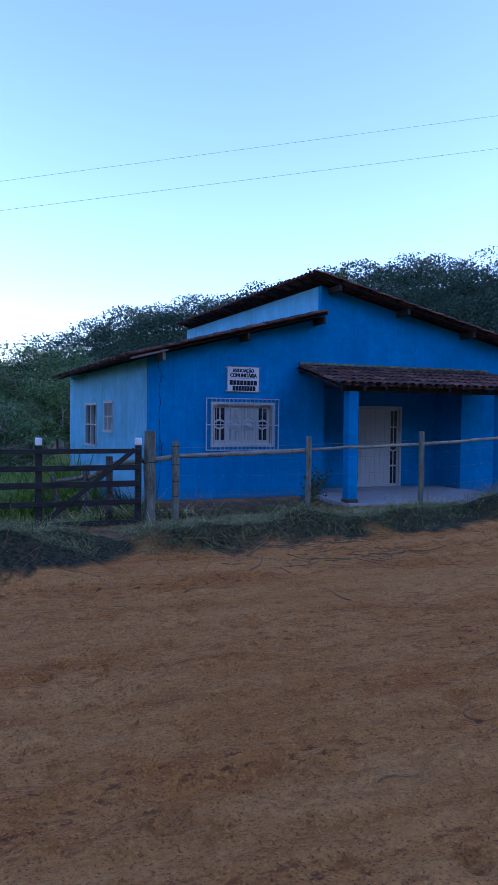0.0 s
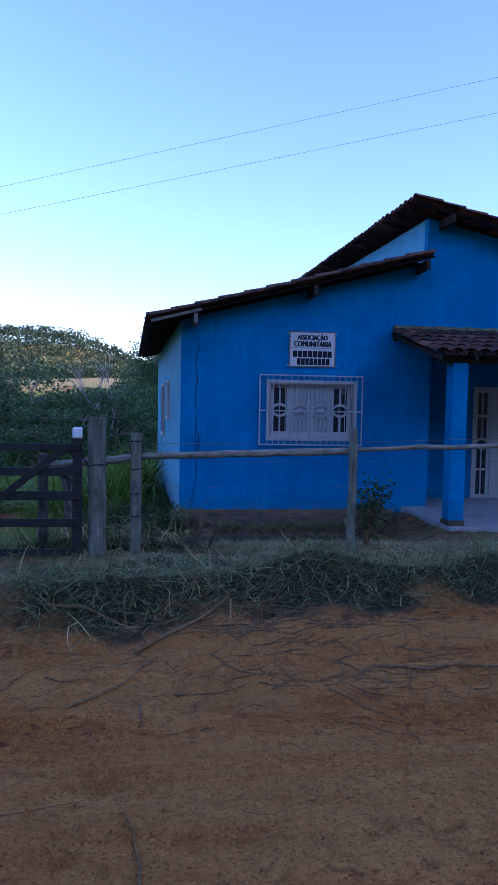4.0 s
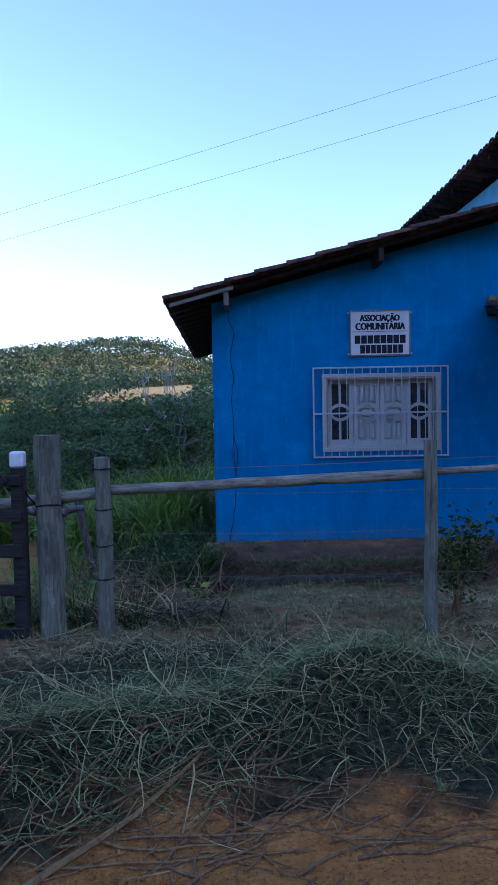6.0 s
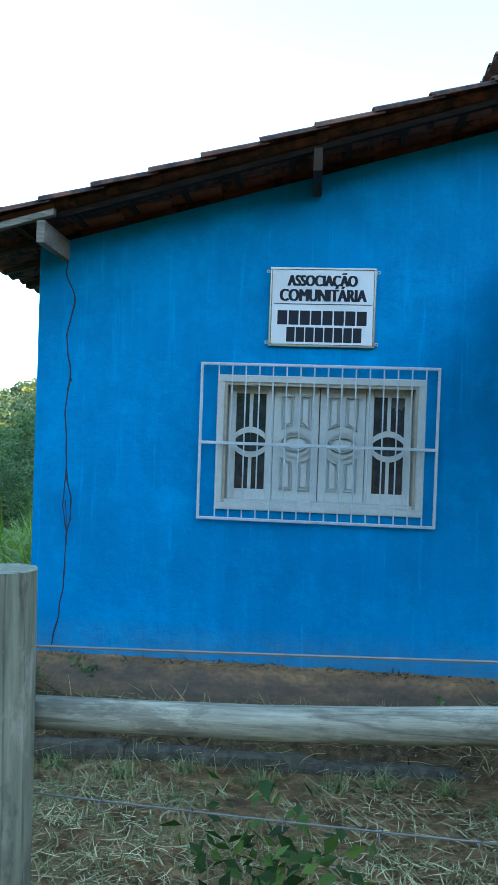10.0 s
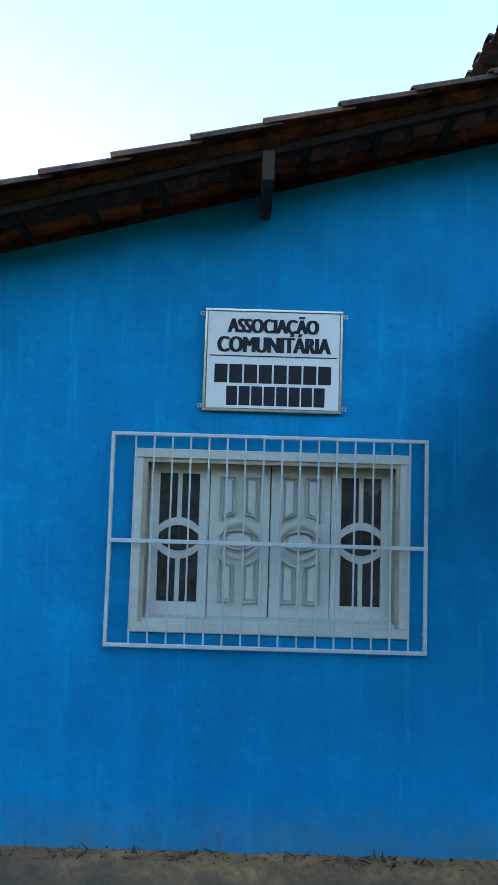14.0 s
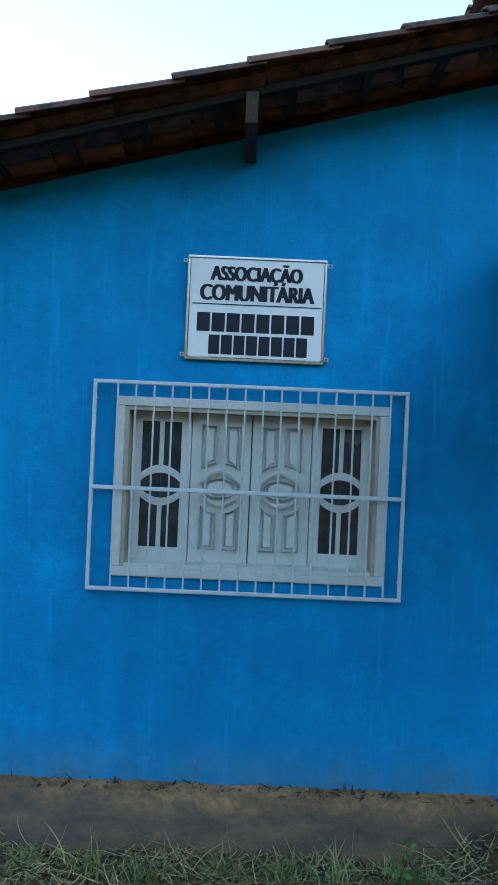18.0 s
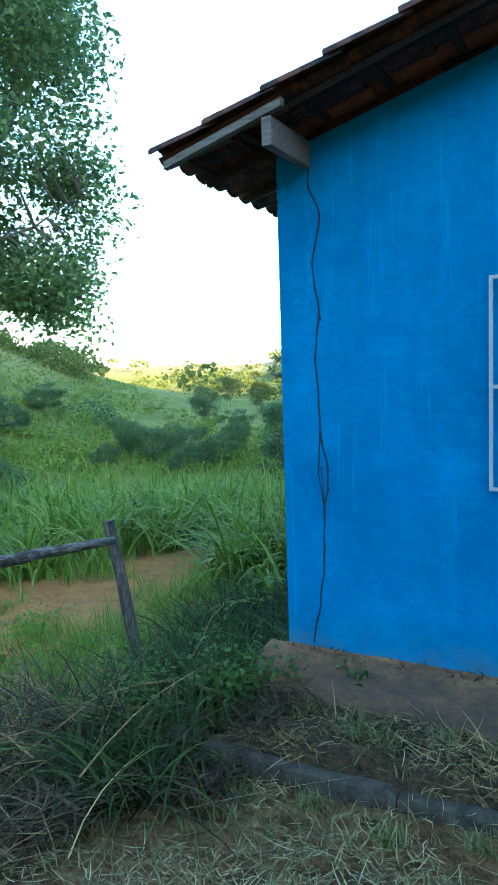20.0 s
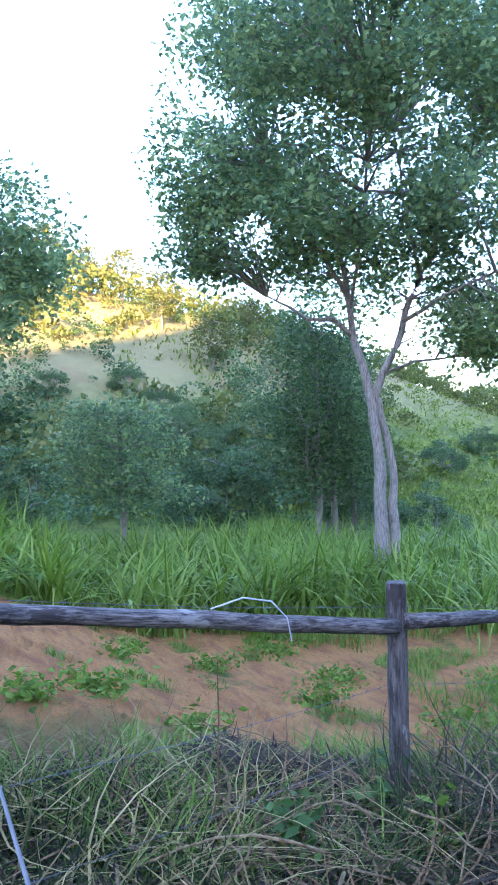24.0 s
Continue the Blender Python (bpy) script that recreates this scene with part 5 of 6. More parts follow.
tagged(ribbons("yard_grass", b, rng.uniform(0, 2 * np.pi, k), rng.uniform(0.05, 0.16, k), rng.uniform(0.003, 0.007, k), rng.normal(0.7, 0.4, k), rng.normal(0.8, 0.4, k), TUFT, 3),
       "short green grass coming up through the straw", "grass", kind="stuff")

# dry grass and stalks tangled along the side fence
def tangle(n, x0, x1, y0, y1, lo, hi, mat, name, label, seed, lean=0.9, height=0.35, keep=None, wide=0.009, bend=0.3, curl=0.5):
    r = np.random.default_rng(seed)
    q = ground_scatter(r, n, x0, x1, y0, y1, keep)
    k = len(q)
    q[:, 2] += r.uniform(0, height, k) * (0.3 + 0.7 * (value_noise(q[:, 0] * 1.6, q[:, 1] * 1.6, seed) + 0.5))
    ob = ribbons(name, q, r.uniform(0, 2 * np.pi, k), r.uniform(lo, hi, k), r.uniform(0.003, wide, k), r.normal(lean, 0.18, k), r.normal(bend, 0.35, k), mat, 5, 2.2, curl=curl)
    return tagged(ob, label, "dry grass", kind="stuff")


# a dark withered layer deepens the shaded gaps under the dry grass
tangle(7000, 2.35, 4.7, 13.0, 16.2, 0.08, 0.30, WITHERED, "withered_weeds", "dark withered weeds filling the shaded gaps under the dry grass", 38, 1.35, 0.16, lambda x, y: x + 0.7 * (y - 13.0) < 4.9, 0.02, 0.4, 1.6)
tangle(5200, 2.3, 3.9, 13.4, 16.9, 0.25, 0.7, SHADE_GREEN, "fence_grass", "long green grass blades round the side fence posts", 39, 0.45, 0.03, lambda x, y: (value_noise(x * 1.3, y * 0.9, 27) + 0.25 * step(14.6, 15.4, y) > 0.06) & (x + 0.42 * (y - 13.4) < 4.2), 0.010, 1.2)
tangle(1800, 2.3, 4.8, 13.0, 15.8, 0.35, 1.05, STRAW, "dry_grass", "dry grass and stalks tangled by the side fence", 31, 1.46, 0.20, lambda x, y: (x + 0.8 * (y - 13.0) < 4.75) & (y < 15.0) & (value_noise(x * 1.3, y * 1.3, 30) > -0.25), 0.012, 0.25, 2.2)
tangle(2600, 2.2, 4.9, 13.0, 16.0, 0.2, 0.5, SHADE_GREEN, "fence_grass", "green grass growing through the dry tangle", 36, 0.7, 0.04, lambda x, y: (x + 0.75 * (y - 13.0) < 5.2) & (value_noise(x * 1.1, y * 1.1, 29) > 0.08), 0.018, 1.0)
tangle(700, 2.7, 4.2, 14.6, 16.9, 0.35, 1.1, WITHERED, "dead_stalks", "dead brown stalks leaning on the side fence", 32, 1.15, 0.40, lambda x, y: np.hypot((x - 3.35) / 0.55, (y - 15.85) / 0.8) < 1, 0.018, 0.3, 1.2)
tangle(850, 2.6, 4.8, 13.4, 16.4, 0.3, 0.9, TWIG, "dead_stalks", "dark dead stalks lying in the dry grass", 37, 1.4, 0.2, lambda x, y: x + 0.5 * (y - 13.4) < 5.0, 0.016, 0.2, 1.5)
# the darkened green carries the deep shade beside the wall
tangle(5200, 2.6, 4.35, 15.4, 19.5, 0.30, 0.95, SHADE_GREEN, "fence_grass", "dark green grass by the side fence and wall", 33, 0.35, 0.05, lambda x, y: x > 3.75 - 0.42 * (y - 15.6), 0.022, 1.6)
# near-black undergrowth stands in for shade below the tall weeds
tangle(9000, 2.6, 4.7, 14.6, 18.2, 0.06, 0.30, WITHERED, "withered_weeds", "dark withered undergrowth filling the shaded gaps below the tall weeds", 95, 1.2, 0.22, lambda x, y: (x > 3.6 - 0.42 * (y - 15.2)) & (x < np.where(y < 15.6, 4.25, 4.75)), 0.02, 0.5, 1.4)
tangle(22, 3.2, 4.6, 14.4, 16.2, 0.6, 1.2, STRAW, "dead_stalks", "long pale stalks leaning out of the weeds", 96, 1.4, 0.2, None, 0.007, 0.3, 0.9)
tangle(5200, 1.2, 3.0, 13.6, 18.6, 0.12, 0.36, GRASS, "fence_grass", "green grass along the outside of the side fence", 35, 0.45, 0.03, lambda x, y: (value_noise(x * 1.2, y * 1.2, 28) + 0.28 * (y - 15.2) + 0.5 * (x - 2.3) > -0.1), 0.014, 1.1)
tangle(1500, 2.35, 3.6, 12.9, 14.9, 0.15, 0.5, GRASS, "fence_grass", "fresh green grass blades among dry straw", 97, 0.6, 0.05, lambda x, y: value_noise(x * 1.6, y * 1.6, 98) > 0.12, 0.012, 1.0)
tangle(900, 2.7, 4.1, 12.9, 13.9, 0.15, 0.4, SHADE_GREEN, "fence_weeds", "weeds at the foot of the gate posts", 34, 0.5, 0.05, None, 0.012, 0.9)

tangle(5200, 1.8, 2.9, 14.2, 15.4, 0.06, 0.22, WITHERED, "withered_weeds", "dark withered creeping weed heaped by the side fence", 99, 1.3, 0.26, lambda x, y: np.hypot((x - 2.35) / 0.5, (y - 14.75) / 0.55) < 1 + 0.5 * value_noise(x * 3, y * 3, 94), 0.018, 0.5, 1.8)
tagged(link("dry_stalk", tube(bmesh.new(), [(3.14, 14.05, lz(3.14, 14.05) - 0.03), (3.15, 14.04, 0.28), (3.13, 14.06, 0.52), (3.15, 14.05, 0.80)], [0.006, 0.005, 0.004, 0.002], 6), TWIG), "thin dry brown stalk standing by the side fence", "stalk")


def brush_heap(x, y, count, spread, lo, hi, label, seed):
    """Dead woody stalks thrown on a heap, each bent once or twice and lying on the others."""
    q = random.Random(seed)
    t = thing("brush_heap", (0, 0, 0), label, "brush heap")
    for _ in range(count):
        px, py = x + q.gauss(0, spread), y + q.gauss(0, spread * 1.3)
        z = lz(px, py) + abs(q.gauss(0, 0.16))
        head, rise, L, r = q.uniform(0, 6.28), q.uniform(-0.1, 0.75), q.uniform(lo, hi), q.uniform(0.0035, 0.009)
        pts, rad = [], []
        for i in range(6):
            pts.append((px, py, max(z, lz(px, py) + r)))
            rad.append(r * (1 - 0.13 * i))
            px, py, z = px + math.sin(head) * math.cos(rise) * L / 5, py + math.cos(head) * math.cos(rise) * L / 5, z + math.sin(rise) * L / 5
            head += q.gauss(0, 0.22)
            rise = rise * 0.75 - 0.09 + q.gauss(0, 0.1)
        part("stalk", tube(bmesh.new(), pts, rad, 5), DEAD_STALK, t)
    return t


brush_heap(3.30, 15.75, 130, 0.34, 0.5, 1.35, "heap of dead grey-brown stalks by the side fence", 61)
brush_heap(3.55, 14.75, 26, 0.40, 0.4, 1.1, "dead grey-brown stalks lying in the dry grass", 62)
brush_heap(3.35, 13.75, 12, 0.35, 0.4, 1.0, "dead pale stalks lying in the dry grass", 63)

# tall fodder grass behind the side fence
def tall(n, x0, x1, y0, y1, lo, hi, wmin, wmax, label, seed, keep=None):
    r = np.random.default_rng(seed)
    q = ground_scatter(r, n, x0, x1, y0, y1, keep)
    # gathered into clumps
    cl = r.integers(0, max(1, len(q) // 14), len(q))
    cx, cy = q[cl, 0] + r.normal(0, 0.13, len(q)), q[cl, 1] + r.normal(0, 0.13, len(q))
    q = np.stack([cx, cy, land(cx, cy)], 1)
    k = len(q)
    tallness = r.uniform(lo, hi, k) * (0.75 + 0.6 * (value_noise(q[:, 0] * 0.5, q[:, 1] * 0.5, seed) + 0.5) * 0.8)
    ob = ribbons("tall_grass", q, r.uniform(0, 2 * np.pi, k), tallness, r.uniform(wmin, wmax, k), np.abs(r.normal(0.12, 0.14, k)), np.abs(r.normal(1.8, 0.65, k)), GRASS, 6, 2.2, curl=0.5)
    return tagged(ob, label, "tall grass", kind="stuff")


def on_track(x, y):
    """The bare track that runs on from the yard into the grass."""
    return (x > -2.7 + 0.42 * np.clip(y - 17.0, 0, None) + 0.8 * value_noise(x * 0.9, y * 0.9, 91)) & (x < 1.35 + 0.6 * value_noise(x * 0.8, y * 0.8, 92)) & (y < 23.4)


def off_patch(x, y):
    on = (x > -2.7 + 0.25 * value_noise(y * 0.8, y * 0, 3)) & (x < 3.2) & (y < 20.0)
    return ~(on | on_track(x, y))


tall(12000, -14, 2.2, 13.0, 27.0, 1.0, 1.7, 0.026, 0.058, "dense tall green fodder grass", 42, lambda x, y: off_patch(x, y) & (x + 0.1 * y < 4.6))
tall(6000, -22, 4.0, 19.0, 32.0, 0.7, 1.2, 0.03, 0.06, "dense tall green fodder grass", 43, lambda x, y: (x < 3.9) & ~((x > -3.0) & (x < 3.2) & (y < 20.5)) & ~on_track(x, y) & (value_noise(x * 0.2, y * 0.2, 44) > -0.3))
tall(1500, 1.7, 3.75, 20.2, 24.5, 1.1, 1.7, 0.026, 0.055, "clump of tall green fodder grass beside the house", 44)
b = ground_scatter(rng, 17000, -5.0, 3.75, 17.6, 25.0, lambda x, y: (value_noise(x * 0.8, y * 0.8, 48) + 0.1 * (y - 18.0) > -0.12) & (~on_track(x, y) | (value_noise(x * 1.3, y * 1.3, 93) > 0.27)))
k = len(b)
tagged(ribbons("meadow_grass", b, rng.uniform(0, 2 * np.pi, k), rng.uniform(0.22, 0.6, k), rng.uniform(0.007, 0.018, k), np.abs(rng.normal(0.3, 0.2, k)), np.abs(rng.normal(1.1, 0.5, k)), GRASS, 4, 1.8),
       "rank green grass behind the side fence", "grass", kind="stuff")
b = ground_scatter(rng, 70000, -4.5, 3.2, 12.8, 19.5, lambda x, y: value_noise(x * 0.9, y * 0.9, 45) + 0.5 * value_noise(x * 2.5, y * 2.5, 46) > 0.03 + 0.06 * on_track(x, y))
k = len(b)
tagged(ribbons("short_grass", b, rng.uniform(0, 2 * np.pi, k), rng.uniform(0.05, 0.17, k), rng.uniform(0.007, 0.016, k), rng.normal(0.8, 0.35, k), rng.normal(0.8, 0.4, k), GRASS, 3),
       "short green grass in tufts on the bare red earth", "grass", kind="stuff")
b = ground_scatter(rng, 14000, -40, -3, 24, 75, lambda x, y: value_noise(x * 0.15, y * 0.15, 47) > -0.25)
k = len(b)
tagged(ribbons("pasture_grass", b, rng.uniform(0, 2 * np.pi, k), rng.uniform(0.4, 0.9, k), rng.uniform(0.05, 0.10, k), rng.normal(0.5, 0.3, k), rng.normal(0.6, 0.4, k), PASTURE, 2),
       "rough green pasture grass on the slope", "grass", kind="stuff")


hill_az, hill_d = np.radians(rng.uniform(-80, -38, 15000)), rng.uniform(38, 125, 15000)
hx, hy = 6 + hill_d * np.sin(hill_az), 13 + hill_d * np.cos(hill_az)
keep = value_noise(hx * 0.11, hy * 0.11, 83) + 0.5 * value_noise(hx * 0.4, hy * 0.4, 84) > -0.1
b = np.stack([hx[keep], hy[keep], land(hx[keep], hy[keep])], 1)
k = len(b)
tagged(ribbons("hill_grass", b, rng.uniform(0, 2 * np.pi, k), rng.uniform(0.35, 0.9, k), rng.uniform(0.10, 0.28, k), rng.normal(0.6, 0.3, k), rng.normal(0.6, 0.4, k), PASTURE, 2),
       "tussocks of rough grass over the slope", "grass", kind="stuff")


def bush(name, at, rx, rz, leaves, size, mat, label, category="shrub", stems=5, seed=1, group=""):
    r = np.random.default_rng(seed)
    t = thing(name, (0, 0, 0), label, category, group)
    z0 = lz(at[0], at[1])
    cs = []
    for i in range(stems):
        a = r.uniform(0, 2 * np.pi)
        e = Vector((at[0] + math.cos(a) * rx * r.uniform(0.2, 0.8), at[1] + math.sin(a) * rx * r.uniform(0.2, 0.8), z0 + rz * r.uniform(0.7, 1.0)))
        s = Vector((at[0] + r.normal() * 0.02, at[1] + r.normal() * 0.02, z0 - 0.05))
        m = s.lerp(e, 0.5) + Vector((r.normal() * 0.05 * rx, r.normal() * 0.05 * rx, rz * 0.08))
        part("stem", tube(bmesh.new(), [s, m, e], [0.012 * rz + 0.002, 0.008 * rz + 0.002, 0.003 * rz + 0.001], 5), TWIG, t)
        for f in np.linspace(0.42 if rz > 0.6 else 0.3, 1.05, 8):
            p = s.lerp(m, min(1, f * 2)) if f < 0.5 else m.lerp(e, f * 2 - 1)
            cs.append(p)
    cs = np.array([c[:] for c in cs])
    pick = cs[r.integers(0, len(cs), leaves)] + r.normal(size=(leaves, 3)) * np.array([rx * 0.22, rx * 0.22, rz * 0.12])
    pick[:, 2] = np.maximum(pick[:, 2], z0 + 0.01)
    v, f = leaf_cloud(pick, size, r, 0.5, 0.26)
    ob = raw("foliage", v.tolist(), f.tolist(), mat, t)
    return t


bush("shrub", (6.41, 13.18), 0.32, 0.72, 900, 0.048, SHADE_GREEN, "small dark leafy shrub by the front fence", seed=3)
bush("weed_bush", (4.22, 16.62), 0.36, 0.46, 900, 0.05, WEED, "leafy green weeds at the corner of the house", "weed", seed=4)
bush("weed_bush", (3.80, 16.4), 0.34, 0.52, 800, 0.055, WEED, "leafy green weeds at the corner of the house", "weed", seed=5)
def tuft(x, y, h, seed, mat=None):
    r = np.random.default_rng(seed)
    n = 70 + int(260 * h)
    q = np.stack([x + r.normal(0, h * 0.32, n), y + r.normal(0, h * 0.22, n), np.zeros(n)], 1)
    q[:, 2] = land(q[:, 0], q[:, 1]) - 0.005
    ob = ribbons("grass_tuft", q, r.uniform(0, 2 * np.pi, n), r.uniform(0.4, 1.25, n) * h, r.uniform(0.003, 0.009, n), np.abs(r.normal(0.45, 0.3, n)), r.normal(1.0, 0.4, n), mat or TUFT, 4, 1.8, curl=0.6)
    return tagged(ob, "small tuft of green grass in the yard soil", "grass tuft", "grass tufts")


for i, (x, y, h) in enumerate(((4.75, 16.52, 0.2), (5.15, 16.42, 0.26), (5.55, 16.55, 0.16), (6.15, 16.4, 0.26), (6.5, 16.5, 0.15), (7.05, 16.45, 0.28), (7.5, 16.4, 0.22), (6.3, 15.85, 0.2), (5.5, 15.8, 0.2),
                                (4.7, 15.85, 0.22), (5.05, 15.92, 0.18), (7.0, 15.9, 0.22), (5.85, 15.93, 0.15), (6.7, 15.8, 0.2), (7.35, 15.85, 0.2), (5.9, 16.5, 0.2), (6.8, 16.45, 0.24), (5.3, 16.35, 0.18), (4.9, 12.3, 0.14), (5.6, 10.72, 0.12), (7.6, 15.6, 0.2))):
    tuft(x, y, h * 0.62, 50 + i)
for i, (x, y, h) in enumerate(((4.62, 16.75, 0.22), (4.95, 16.8, 0.2), (7.4, 16.4, 0.2), (3.3, 14.3, 0.35), (2.95, 15.0, 0.3))):
    bush("weed", (x, y), h * 0.8, h, 110, 0.045 + 0.04 * (h > 0.25), WEED, "small green weed sprouting from the ground", "weed", 4, 50 + i, "weeds")
# creeping green clumps on the bare track
for i, (x, y, w, n) in enumerate(((0.6, 14.1, 0.55, 420), (-2.2, 17.3, 0.6, 380), (-1.4, 16.0, 0.5, 320), (1.3, 14.65, 0.35, 260), (-0.75, 17.4, 0.6, 360), (0.0, 16.5, 0.5, 340), (-0.9, 14.75, 0.4, 240), (1.2, 13.6, 0.3, 200), (1.1, 17.6, 0.6, 380), (0.3, 18.6, 0.6, 320))):
    bush("creeping_weed", (x, y), w, 0.12, n, 0.075, GRASS, "low creeping green weed spreading over bare red earth", "weed", 7, 120 + i, "creeping weeds")
# litter on the terrace and along the foot of the wall
tangle(1500, 4.4, 7.9, 16.08, 16.75, 0.08, 0.32, STRAW, "dry_straw", "dry straw and stalks lying on the terrace", 40, 1.42, 0.03, lambda x, y: value_noise(x * 1.7, y * 2.5, 26) > -0.12, 0.006, 0.15, 1.2)
tangle(1300, 4.4, 7.9, 16.08, 16.8, 0.05, 0.16, WITHERED, "leaf_litter", "dark withered leaf litter on the terrace", 41, 1.4, 0.02, None, 0.018, 0.2, 0.8)
k = 340
b = np.stack([rng.uniform(4.45, 8.1, k), rng.uniform(16.90, 16.985, k), rng.uniform(0.022, 0.05, k)], 1)
tagged(ribbons("wall_foot_litter", b, rng.uniform(0, 2 * np.pi, k), rng.uniform(0.015, 0.075, k), rng.uniform(0.003, 0.016, k), rng.normal(1.35, 0.25, k), rng.normal(0.1, 0.3, k), WITHERED, 2, 2.0, curl=0.8),
       "dark crumbs and dead leaves along the foot of the wall", "litter", kind="stuff")
# bright broad-leaved seedlings
for i, (x, y, h) in enumerate(((4.4, 14.2, 0.26), (3.4, 15.1, 0.3))):
    bush("seedling", (x, y), h * 0.5, h, 26, 0.10, GRASS, "bright green broad-leaved seedling in dry grass", "weed", 3, 80 + i, "seedlings")
# the dry stalk against the wall
tagged(link("dry_stalk", tube(bmesh.new(), [(6.38, 16.93, 0.02), (6.36, 16.95, 0.10), (6.33, 16.96, 0.20)], [0.003, 0.0025, 0.0015], 5), TWIG), "thin dry stalk standing against the wall foot", "stalk")


# ---- fallen branches and twigs on the road ----
def stick(a, ang, L, r, name="twig", label="dry brown twig lying on the red earth", kink=0.12, seed=0, group="twigs on the road", mat=None):
    q = random.Random(seed)
    pts, rad, h = [], [], ang
    x, y = a
    n = 6
    for i in range(n + 1):
        pts.append((x, y, float(surface(x, y)) + r * 1.1 + (mound(x, y) * 0.2 if y > edge(x) else 0)))
        rad.append(max(0.0008, r * (1 - 0.6 * i / n)))
        h += q.uniform(-kink, kink) * 2
        x += math.sin(h) * L / n
        y += math.cos(h) * L / n
    bm = tube(bmesh.new(), [(p[0], p[1], float(p[2])) for p in pts], rad, 6, 0.2)
    return tagged(link(name, bm, mat or (PALE_TWIG if "pale" in label else TWIG)), label, "twig", group)


stick((3.93, 9.96), 0.66, 1.15, 0.019, "fallen_branch", "thick grey fallen branch on the verge", 0.03, 1, "", PALE_TWIG)
stick((3.3, 10.5), 1.45, 1.7, 0.011, "fallen_branch", "long thin dark fallen branch on the verge", 0.08, 2, "")
stick((5.38, 9.66), 1.85, 1.0, 0.013, "fallen_branch", "dark fallen branch lying on the road", 0.08, 3, "")
stick((3.62, 9.12), 0.78, 0.9, 0.009, "fallen_branch", "pale split branch lying on the road", 0.06, 4, "")
stick((0.1, 5.2), 1.4, 0.5, 0.014, "fallen_branch", "dark broken branch lying on the road", 0.06, 6, "")
for i, (x, y, a, L, r) in enumerate(((5.18, 10.14, 2.0, 0.3, 0.007), (4.84, 9.41, 0.15, 0.36, 0.006), (4.64, 9.40, 1.4, 0.3, 0.007), (5.05, 9.44, 1.3, 0.34, 0.007), (5.09, 9.34, 0.4, 0.4, 0.006), (5.63, 9.93, 1.7, 0.42, 0.008), (4.48, 9.45, 1.2, 0.3, 0.006), (5.5, 9.4, 0.8, 0.3, 0.006), (5.7, 9.75, 1.2, 0.4, 0.006), (2.72, 8.45, 1.2, 0.34, 0.006), (3.24, 4.6, 0.6, 0.5, 0.005), (2.6, 5.0, 1.2, 0.3, 0.005), (4.55, 5.42, 0.5, 0.32, 0.008), (4.05, 6.12, 1.6, 0.62, 0.005), (3.42, 5.4, 0.7, 0.26, 0.005), (5.3, 9.6, 1.65, 0.9, 0.008), (5.15, 9.75, 2.0, 0.7, 0.006),
                                     (4.7, 9.3, 0.4, 0.4, 0.006), (5.0, 9.25, 1.9, 0.5, 0.006), (4.4, 9.9, 2.2, 0.55, 0.006), (5.6, 9.9, 0.9, 0.4, 0.005), (4.1, 10.3, 1.1, 0.9, 0.007), (4.0, 10.15, 0.35, 0.7, 0.006), (4.25, 10.45, 1.6, 0.8, 0.007))):
    stick((x, y), a, L, r, "twig", "crooked pale dry twig lying on the red earth", 0.3, 900 + i)
q = random.Random(99)
for i in range(60):
    stick((q.gauss(5.0, 0.7), q.gauss(9.55, 0.35)), q.uniform(0, 6.28), q.uniform(0.12, 0.4), q.uniform(0.002, 0.0045), kink=0.3, seed=1000 + i)
for i in range(150):
    x = q.uniform(1.0, 9.5)
    e = float(edge(x))
    y = e - abs(q.gauss(0, 1.0)) * 1.0 + 0.3
    stick((x, y), q.uniform(0, 6.28), q.uniform(0.08, 0.5), q.uniform(0.0018, 0.006), kink=0.22, seed=200 + i)
for i in range(70):
    stick((q.gauss(4.55, 0.45), q.gauss(10.55, 0.22)), q.gauss(1.1, 0.6), q.uniform(0.3, 0.9), q.uniform(0.003, 0.007), "twig", "dark dead twig in the brush heap on the verge", 0.16, 700 + i, "brush heap twigs")
for i in range(60):
    x, y = q.uniform(-0.5, 7.5), q.uniform(3.6, 9.6)
    stick((x, y), q.uniform(0, 6.28), q.uniform(0.05, 0.22), q.uniform(0.0015, 0.003), kink=0.25, seed=500 + i)
b = ground_scatter(rng, 2600, 0.5, 10.0, 8.2, 11.3, lambda x, y: rng.uniform(size=len(x)) < np.exp(-np.clip(edge(x) - y, 0, 9) / 0.8) * 0.9)
k = len(b)
b[:, 2] += 0.004
tagged(ribbons("road_straw", b, rng.uniform(0, 2 * np.pi, k), rng.uniform(0.05, 0.3, k), rng.uniform(0.002, 0.005, k), rng.normal(1.5, 0.05, k), rng.normal(0.05, 0.15, k), STRAW, 2, 2.5),
       "loose dry straw scattered on the road edge", "straw", kind="stuff")
